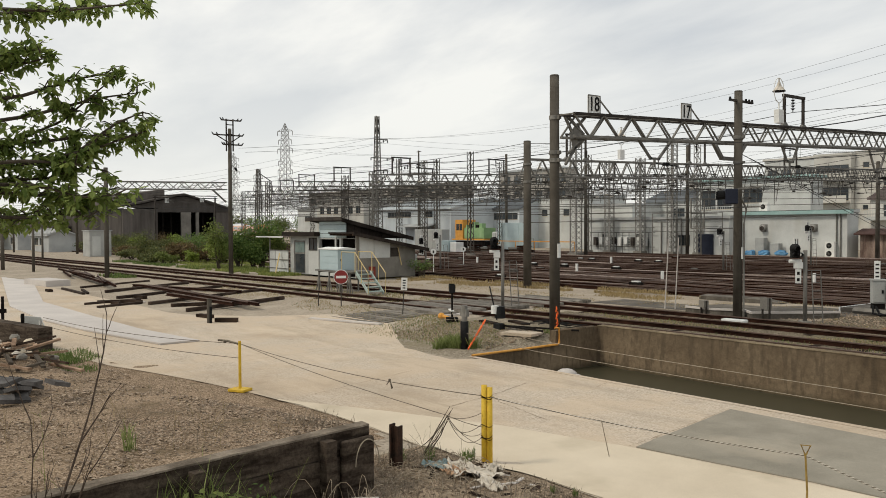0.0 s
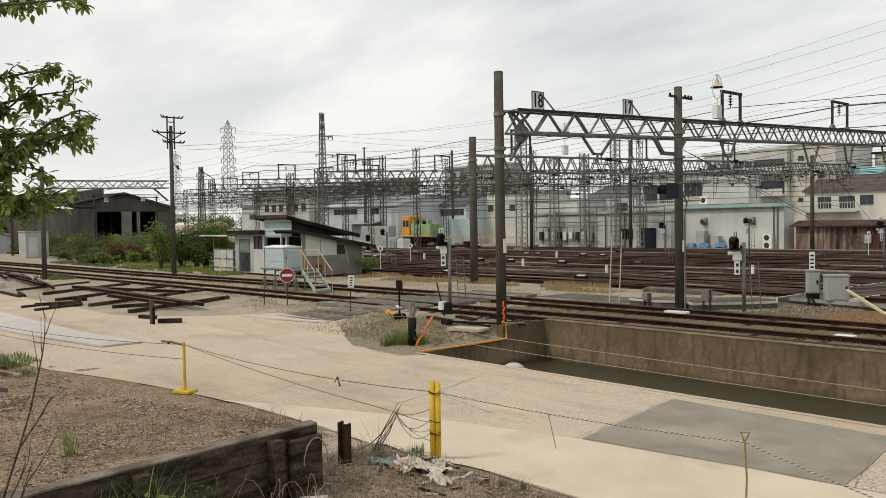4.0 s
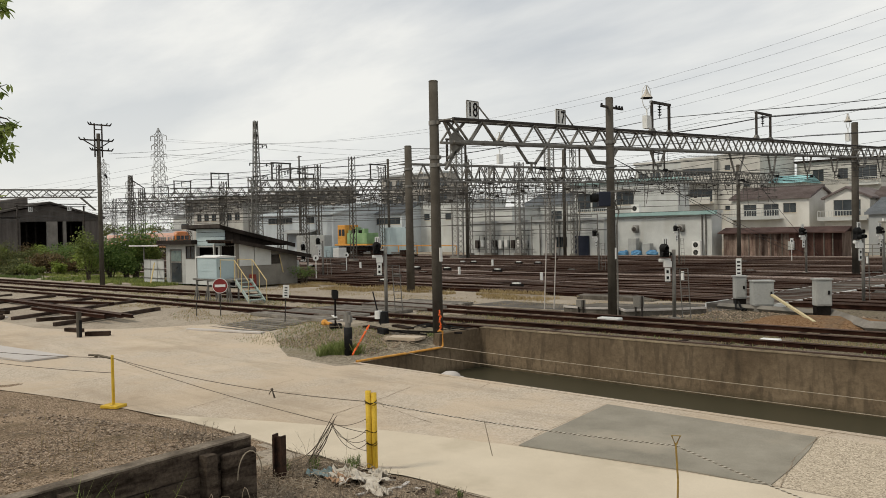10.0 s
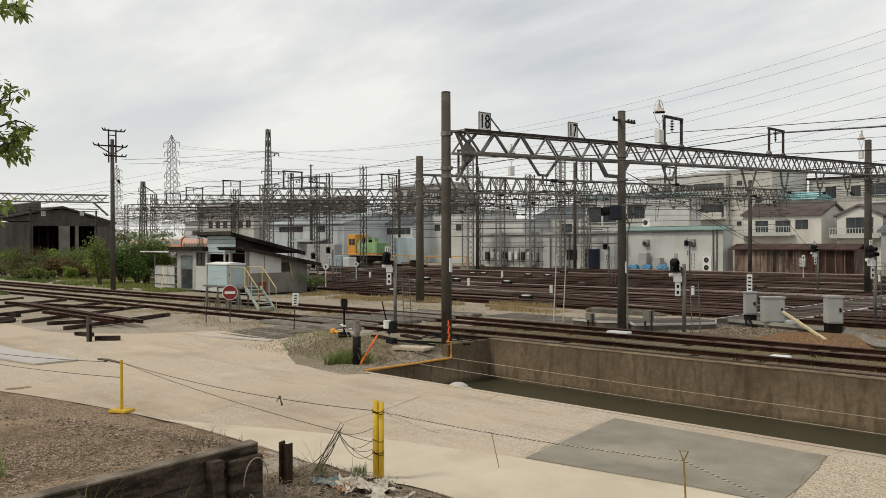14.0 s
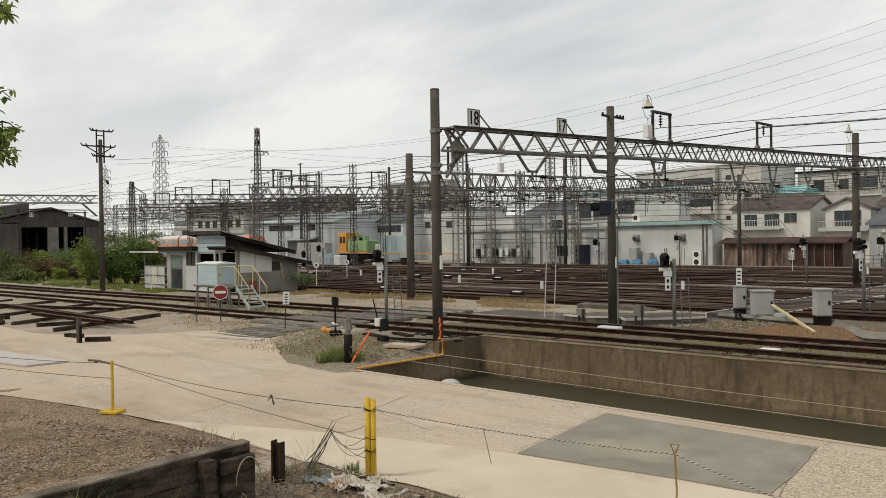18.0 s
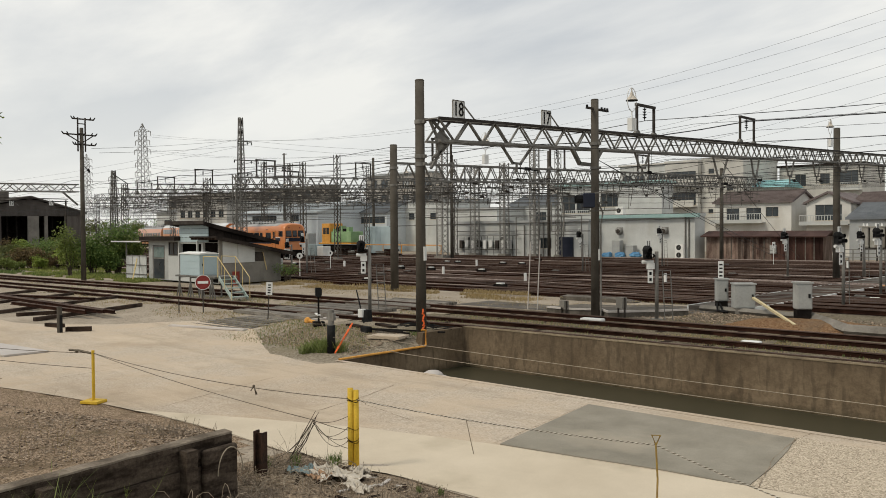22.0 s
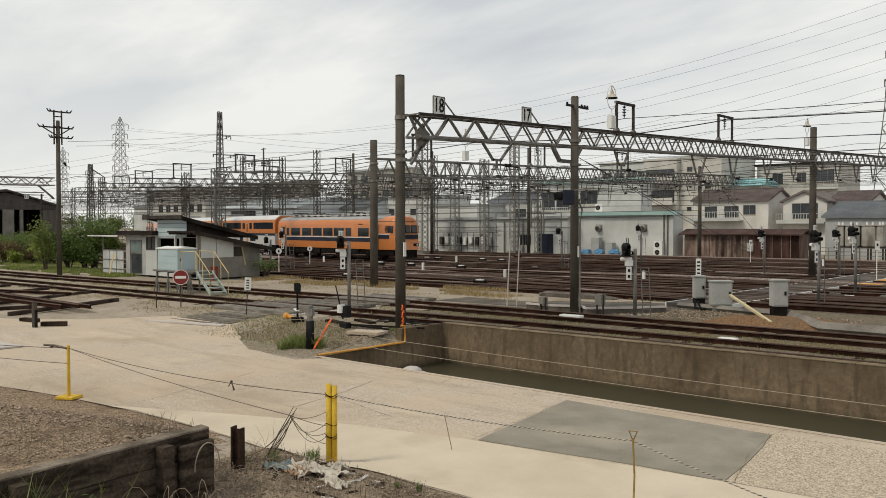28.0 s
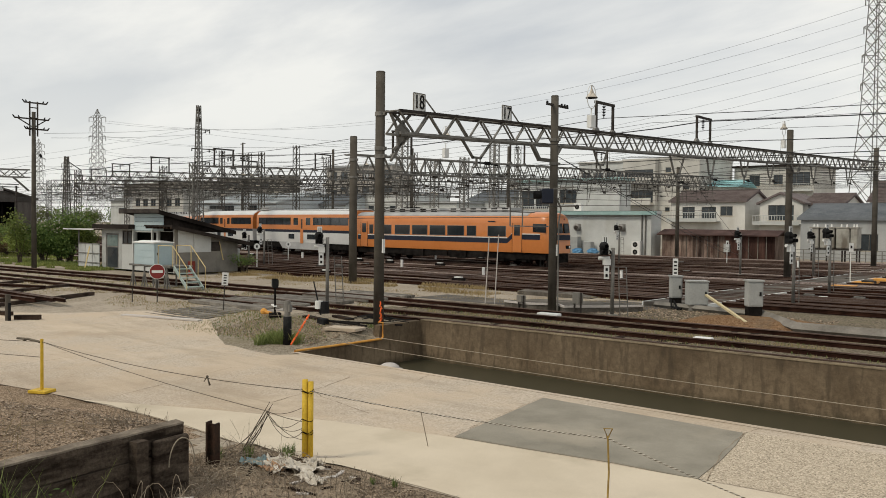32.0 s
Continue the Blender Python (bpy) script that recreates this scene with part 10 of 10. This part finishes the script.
# broad-leaved weeds against the wall
pts = np.stack([rg.normal(-8.28, 0.16, 420), rg.uniform(2.9, 4.05, 420), rg.uniform(-0.4, 0.34, 420)], 1)
pts[:, 2] -= 0.9 * np.abs(pts[:, 1] - 3.45) ** 2
v, f = leaf_cloud(pts, 0.105, 0.25)
tagged(new("leafy_weeds", mesh_of("leafy_weeds", v, f, leaf_mat("bright_weed_leaf", (0.09, 0.12, 0.03), (0.23, 0.27, 0.075), 0.4))), "bright green broad-leaved weeds against the timber wall", "weeds", kind="stuff")
for x0, x1, y0, y1, n, hh in ((-8.9, -8.2, 2.0, 4.4, 40, 0.75), (-13.5, -9.2, 2.2, 5.2, 30, 0.4)):
    stalks(n, x0, x1, y0, y1, hh, "thin yellow-green seed grass by the wall", LIME if x0 > -9 else DRYGRASS, 0.003, "seed_grass", 3)

# rags and litter
for k, (x, y, w, l, mt, lab) in enumerate(((-9.15, 7.5, 0.34, 0.75, CLOTH, "crumpled dirty white rag"), (-8.95, 7.62, 0.25, 0.7, CLOTH, "crumpled dirty white rag"), (-9.3, 7.42, 0.3, 0.45, CLOTH, "crumpled dirty white rag"), (-8.45, 7.4, 0.22, 0.55, CLOTH, "crumpled dirty white rag"), (-9.45, 7.3, 0.25, 0.4, mat("faded_blue_rag", (0.13, 0.19, 0.20), (0.22, 0.27, 0.27), 5, 0.9, 0, 0.2, 30, 0.2), "crumpled faded blue-green rag"), (-9.1, 7.3, 0.2, 0.35, mat("faded_brown_rag", (0.36, 0.22, 0.13), (0.46, 0.31, 0.2), 5, 0.9, 0, 0.2, 30, 0.2), "crumpled faded orange-brown rag"), (-8.9, 7.85, 0.18, 0.3, CLOTH, "crumpled dirty white rag"))):
    q = Geo()
    nx, ny = 12, 9
    for j in range(ny + 1):
        for i in range(nx + 1):
            u, w_ = i / nx - 0.5, j / ny - 0.5
            zz = 0.02 + 0.24 * abs(noise.noise((u * 3.2 + k * 7, w_ * 3.6, k))) + 0.07 * abs(noise.noise((u * 8, w_ * 8 + k, 2)))
            q.v.append((u * l + 0.06 * noise.noise((w_ * 5, k, 0)), w_ * w + 0.05 * noise.noise((u * 5, k, 4)), max(0.0, zz * 0.6)))
    for j in range(ny):
        for i in range(nx):
            o = j * (nx + 1) + i
            q.f.append((o, o + 1, o + nx + 2, o + nx + 1))
    q.i = [0] * len(q.f)
    ob = solid("rag", q, mt, lab + " in the verge", "rag", pose(x, y, ground_z(x, y) + 0.01, 0, 0, rnd(-60, 30)), "rags")
    th = ob.modifiers.new("thickness", "SOLIDIFY")
    th.thickness = 0.008
for k in range(26):
    q = Geo()
    l = rnd(0.12, 0.45)
    q.box(-l / 2, -0.02, 0, l / 2, 0.03, 0.018)
    x, y = rnd(-9.6, -7.9), rnd(6.9, 7.9)
    solid("wood_scrap", q, SLEEPER if k % 3 else PLATE, "small weathered wood scrap in the verge", "wood scrap", pose(x, y, ground_z(x, y) + 0.005, 0, rnd(-6, 6), rnd(0, 180)), "wood scraps")

# rubble, boards and slabs at the left
RAWWOOD = mat("splintered_brown_board", (0.16, 0.095, 0.06), (0.34, 0.24, 0.165), 3, 0.9, 0, 0.3, 30, 0.3, vary=0.3)
for k in range(22):
    q = Geo()
    w, l = rnd(0.2, 0.45), rnd(0.3, 0.75)
    pl_ = [(-l / 2, -w / 2 * rnd(0.7, 1)), (l / 2 * rnd(0.8, 1), -w / 2), (l / 2, w / 2 * rnd(0.6, 1)), (-l / 2 * rnd(0.6, 1), w / 2)]
    q.slab(pl_, 0, 0.07)
    x, y = -16.6 + rnd(-2.2, 1.6), 3.15 + rnd(-0.6, 0.7)
    solid("broken_slab", q, mat("dark_slab_%d" % k, (0.06, 0.056, 0.054), (0.13, 0.122, 0.116), 2, 0.9, 0, 0.3, 20, 0.25) if k == 0 else bpy.data.materials["dark_slab_0"], "dark broken slab tipped on a heap", "slab", pose(x, y, ground_z(x, y) + 0.03 + 0.012 * k, rnd(-22, 22), rnd(-22, 22), rnd(0, 180)), "broken slabs")
for k in range(30):
    q = Geo()
    l = rnd(0.4, 1.3)
    q.box(-l / 2, -0.05, -0.02, l / 2, 0.05, 0.03)
    x, y = rnd(-24.6, -20.5), rnd(3.9, 5.3)
    solid("broken_board", q, (BARK, RAWWOOD, SLEEPER, RAWWOOD)[k % 4], "splintered pale board on the rubble heap", "board", pose(x, y, ground_z(x, y) + 0.06 + 0.5 * abs(rnd(-1, 1)) * max(0, 1 - abs(x + 22.5) / 2.4), rnd(-12, 12), rnd(-14, 14), rnd(0, 180)), "broken boards")
for k in range(24):
    q = Geo()
    r = rnd(0.05, 0.15)
    q.ball((0, 0, 0), r, 7, 5, 0.7)
    q.v = [(a * rnd(0.8, 1.2), b * rnd(0.8, 1.2), c * rnd(0.8, 1.2)) for a, b, c in q.v]
    x, y = rnd(-24.8, -21), rnd(3.6, 5.4)
    solid("rubble_stone", q, (BLOCKWALL, CONC_LIGHT, CLOTH)[k % 3], "pale lump of rubble on the heap", "stone", pose(x, y, ground_z(x, y) + 0.12 + rnd(0, 0.25)), "rubble stones")
q = Geo()
q.box(-1.8, -0.2, 0, 1.8, 0.2, 0.65)
solid("timber_bin", q, TIMBER, "dark timber trough behind the rubble heap", "timber", pose(-27.2, 5.55, ground_z(-27.2, 5.55), 0, 0, 12))
t = thing("notice_board", "grey-backed notice board on a light folding stand", "sign", pose(-27.9, 6.18, ground_z(-27.9, 6.18), 0, 0, 20))
q = Geo()
q.box(-0.5, -0.02, 0.12, 0.5, 0.02, 0.78, pose(0, 0, 0, 8))
part("board", q, BOXGREY, t)
for dx, dy in ((-0.46, 0), (0.46, 0), (0.52, 0.3)):
    q = Geo()
    q.beam((dx, dy - 0.1, 0), (dx * 0.95, -0.1, 0.76), 0.03)
    part("leg", q, WHITEP, t)
for x, y, h in ((-31.4, 6.0, 1.1), (-27.1, 5.7, 0.95)):
    q = Geo()
    q.tube((0, 0, 0), (0, 0, h), 0.05, 0.05, 8)
    q.box(-0.1, -0.1, h * 0.5, 0.1, 0.1, h * 0.62)
    solid("dark_stub", q, UNDER, "dark stub post by the rubble heap", "post", pose(x, y, ground_z(x, y)), "stub posts")

# the cherry tree whose branches hang into the view
tree = thing("tree", "cherry tree with fresh green leaves and dark slender branches", "tree", pose(0, 0, 0))
tz = ground_z(-9.0, -0.6)
q = Geo()
q.path([(-9.0, -0.6, tz - 0.2), (-8.95, -0.5, tz + 1.2), (-8.8, -0.3, 3.2), (-8.7, -0.2, 4.4), (-8.6, 0.0, 5.8)], [0.2, 0.16, 0.13, 0.1, 0.05], 10)
part("trunk", q, BARK, tree, smooth=True)
BOUGHS = [[(-8.8, -0.3, 3.1), (-7.77, 1.15, 3.49), (-7.61, 1.45, 3.66), (-7.32, 1.85, 3.88), (-7.02, 2.18, 4.23)],
         [(-8.8, -0.3, 3.0), (-7.77, 1.15, 3.44), (-7.47, 1.67, 3.54), (-7.16, 2.06, 3.66), (-6.86, 2.36, 3.79)],
         [(-8.7, -0.2, 4.2), (-7.37, 1.11, 4.68), (-7.04, 1.75, 4.68), (-6.68, 2.34, 4.77)],
         [(-8.75, -0.25, 3.6), (-7.77, 1.16, 4.14), (-7.5, 1.52, 4.30), (-7.28, 1.73, 4.36)],
         [(-8.85, -0.35, 2.8), (-7.37, 1.09, 3.34), (-7.18, 1.56, 3.36), (-6.99, 1.92, 3.26), (-6.83, 2.15, 3.28)],
         [(-8.9, -0.4, 2.6), (-7.97, 1.18, 3.04), (-7.89, 1.58, 3.11), (-7.73, 1.85, 3.18), (-7.6, 2.02, 3.33)],
         [(-7.47, 1.67, 3.54), (-7.3, 1.95, 3.62), (-7.12, 2.2, 3.86), (-6.92, 2.36, 3.95)],
         [(-7.77, 1.15, 3.49), (-7.65, 1.4, 3.4), (-7.4, 1.75, 3.42), (-7.25, 1.95, 3.5)],
         [(-8.8, -0.3, 3.0), (-7.35, 0.92, 3.91), (-7.24, 1.54, 4.04), (-7.14, 1.93, 4.20), (-7.07, 2.20, 4.27)],
         [(-8.8, -0.3, 3.1), (-7.46, 0.93, 3.74), (-7.34, 1.64, 3.91), (-7.23, 2.09, 4.07), (-7.11, 2.40, 4.13)],
         [(-8.8, -0.3, 3.3), (-7.58, 0.94, 3.63), (-7.44, 1.75, 3.72), (-7.33, 2.16, 3.79), (-7.22, 2.46, 3.77)],
         [(-8.8, -0.3, 3.2), (-7.35, 0.91, 3.46), (-7.24, 1.54, 3.54), (-7.16, 1.89, 3.53), (-7.09, 2.13, 3.47)],
         [(-8.8, -0.3, 2.9), (-7.47, 0.92, 3.32), (-7.34, 1.64, 3.28), (-7.25, 1.99, 3.27), (-7.14, 2.30, 3.26)],
         [(-8.8, -0.3, 3.8), (-7.58, 0.95, 4.28), (-7.50, 1.44, 4.37), (-7.46, 1.64, 4.44), (-7.43, 1.80, 4.46)],
         [(-8.8, -0.3, 2.8), (-7.35, 0.90, 3.12), (-7.24, 1.53, 3.10), (-7.18, 1.80, 3.13), (-7.11, 2.04, 3.10)],
         [(-8.8, -0.3, 4.0), (-7.46, 0.94, 4.60), (-7.34, 1.66, 4.72), (-7.23, 2.05, 4.80), (-7.09, 2.47, 4.86)]]
pts = []
random.seed(5)
for L in BOUGHS:
    P = [Vector(p) for p in L]
    q = Geo()
    q.path(P, [0.026 - 0.022 * i / (len(P) - 1) for i in range(len(P))], 6)
    for i in range(1, len(P)):
        for k in range(9 if i < len(P) - 1 else 6):
            c = P[i - 1].lerp(P[i], rnd(0, 1)) if i > 1 else P[0].lerp(P[1], rnd(0.55, 1))
            e = c + Vector((rnd(-0.2, 0.2), rnd(-0.12, 0.16), rnd(-0.09, 0.12)))
            q.path([c, c.lerp(e, 0.5) + Vector((0, 0, 0.02)), e], [0.007, 0.005, 0.002], 4)
            for j in range(15):
                s = c.lerp(e, rnd(0.25, 1.05))
                pts.append((s.x + rnd(-0.045, 0.045), s.y + rnd(-0.045, 0.045), s.z + rnd(-0.04, 0.02)))
    part("limb", q, BARK, tree)
v, f = leaf_cloud(np.array(pts), 0.08, 0.5)
tagged(part("crown", mesh_of("crown", v, f, LEAF), None, tree, "fresh green cherry leaves"), kind="stuff")

# loose stones on the terrace and verge
random.seed(21)
v, f = [], []
for x0, x1, y0, y1, n, s in ((-13.5, -9.45, 1.6, 6.1, 2600, 0.011), (-20, -13.5, 2.2, 6.2, 1800, 0.015), (-8.9, -6.5, 5.0, 8.1, 1800, 0.014), (-10.5, -8.9, 6.5, 8.1, 800, 0.014), (-22.5, -17.8, 15.4, 18.2, 2600, 0.02), (-16, -8, 26.5, 30, 1800, 0.03)):
    for _ in range(n):
        x, y, r = rnd(x0, x1), rnd(y0, y1), s * rnd(0.5, 1.7)
        z, a = ground_z(x, y) + r * 0.25, rnd(0, 6.28)
        o = len(v)
        c, d = math.cos(a) * r, math.sin(a) * r
        v += [(x + c, y + d, z), (x - d, y + c, z + r * 0.1), (x - c * 0.9, y - d, z), (x + d, y - c * 1.1, z), (x, y, z + r * rnd(0.5, 0.9)), (x, y, z - r)]
        f += [(o, o + 1, o + 4), (o + 1, o + 2, o + 4), (o + 2, o + 3, o + 4), (o + 3, o, o + 4), (o + 1, o, o + 5), (o + 2, o + 1, o + 5), (o + 3, o + 2, o + 5), (o, o + 3, o + 5)]
STONE = leaf_mat("loose_stone", (0.08, 0.057, 0.038), (0.38, 0.295, 0.21), 0.0)
tagged(new("loose_stones", mesh_of("loose_stones", v, f, STONE)), "loose grey-brown stones scattered on gravel and verge", "stones", kind="stuff")

# cracks in the road
random.seed(31)
for pts_ in (((-14.2, 12.2), (-12.6, 11.3), (-10.9, 10.9), (-9.6, 11.6)), ((-15.56, 8.59), (-15.98, 9.85), (-16.78, 12.36)), ((-12.89, 10.30), (-13.22, 11.70), (-13.78, 13.28)), ((-11.23, 10.47), (-10.79, 11.80)), ((-20.5, 8.4), (-20.9, 10.5), (-21.2, 13.6)), ((-17.2, 11.7), (-15.4, 13.0), (-13.6, 14.5)), ((-11.3, 13.4), (-10.6, 13.8), (-10.2, 14.7)), ((-12.7, 14.72), (-12.4, 13.9)), ((-4.6, 11.1), (-5.0, 12.6), (-5.2, 14.1), (-5.15, 14.72)), ((-8.7, 10.56), (-8.98, 12.4), (-9.3, 14.2))):
    q = Geo()
    P = []
    for (x0, y0), (x1, y1) in zip(pts_, pts_[1:]):
        for k in range(12):
            P.append((x0 + (x1 - x0) * k / 12 + rnd(-0.014, 0.014), y0 + (y1 - y0) * k / 12 + rnd(-0.014, 0.014)))
    for k, (x, y) in enumerate(P):
        w = rnd(0.002, 0.007)
        zz = -0.4362 if y < 14.15 and x > -9.35 and x < -4.6 and y > 10.5 else ground_z(x, y) + 0.0185
        if x > -15.6 and y < strip_edge(x):
            zz = ground_z(x, y) + 0.028
        q.v += [(x - w, y - w, zz), (x + w, y + w, zz)]
    for k in range(len(P) - 1):
        q.f.append((2 * k, 2 * k + 2, 2 * k + 3, 2 * k + 1))
    q.i = [0] * len(q.f)
    solid("road_crack", q, SOIL, "narrow dirty crack in the concrete road", "crack", kind="structure")


motions()
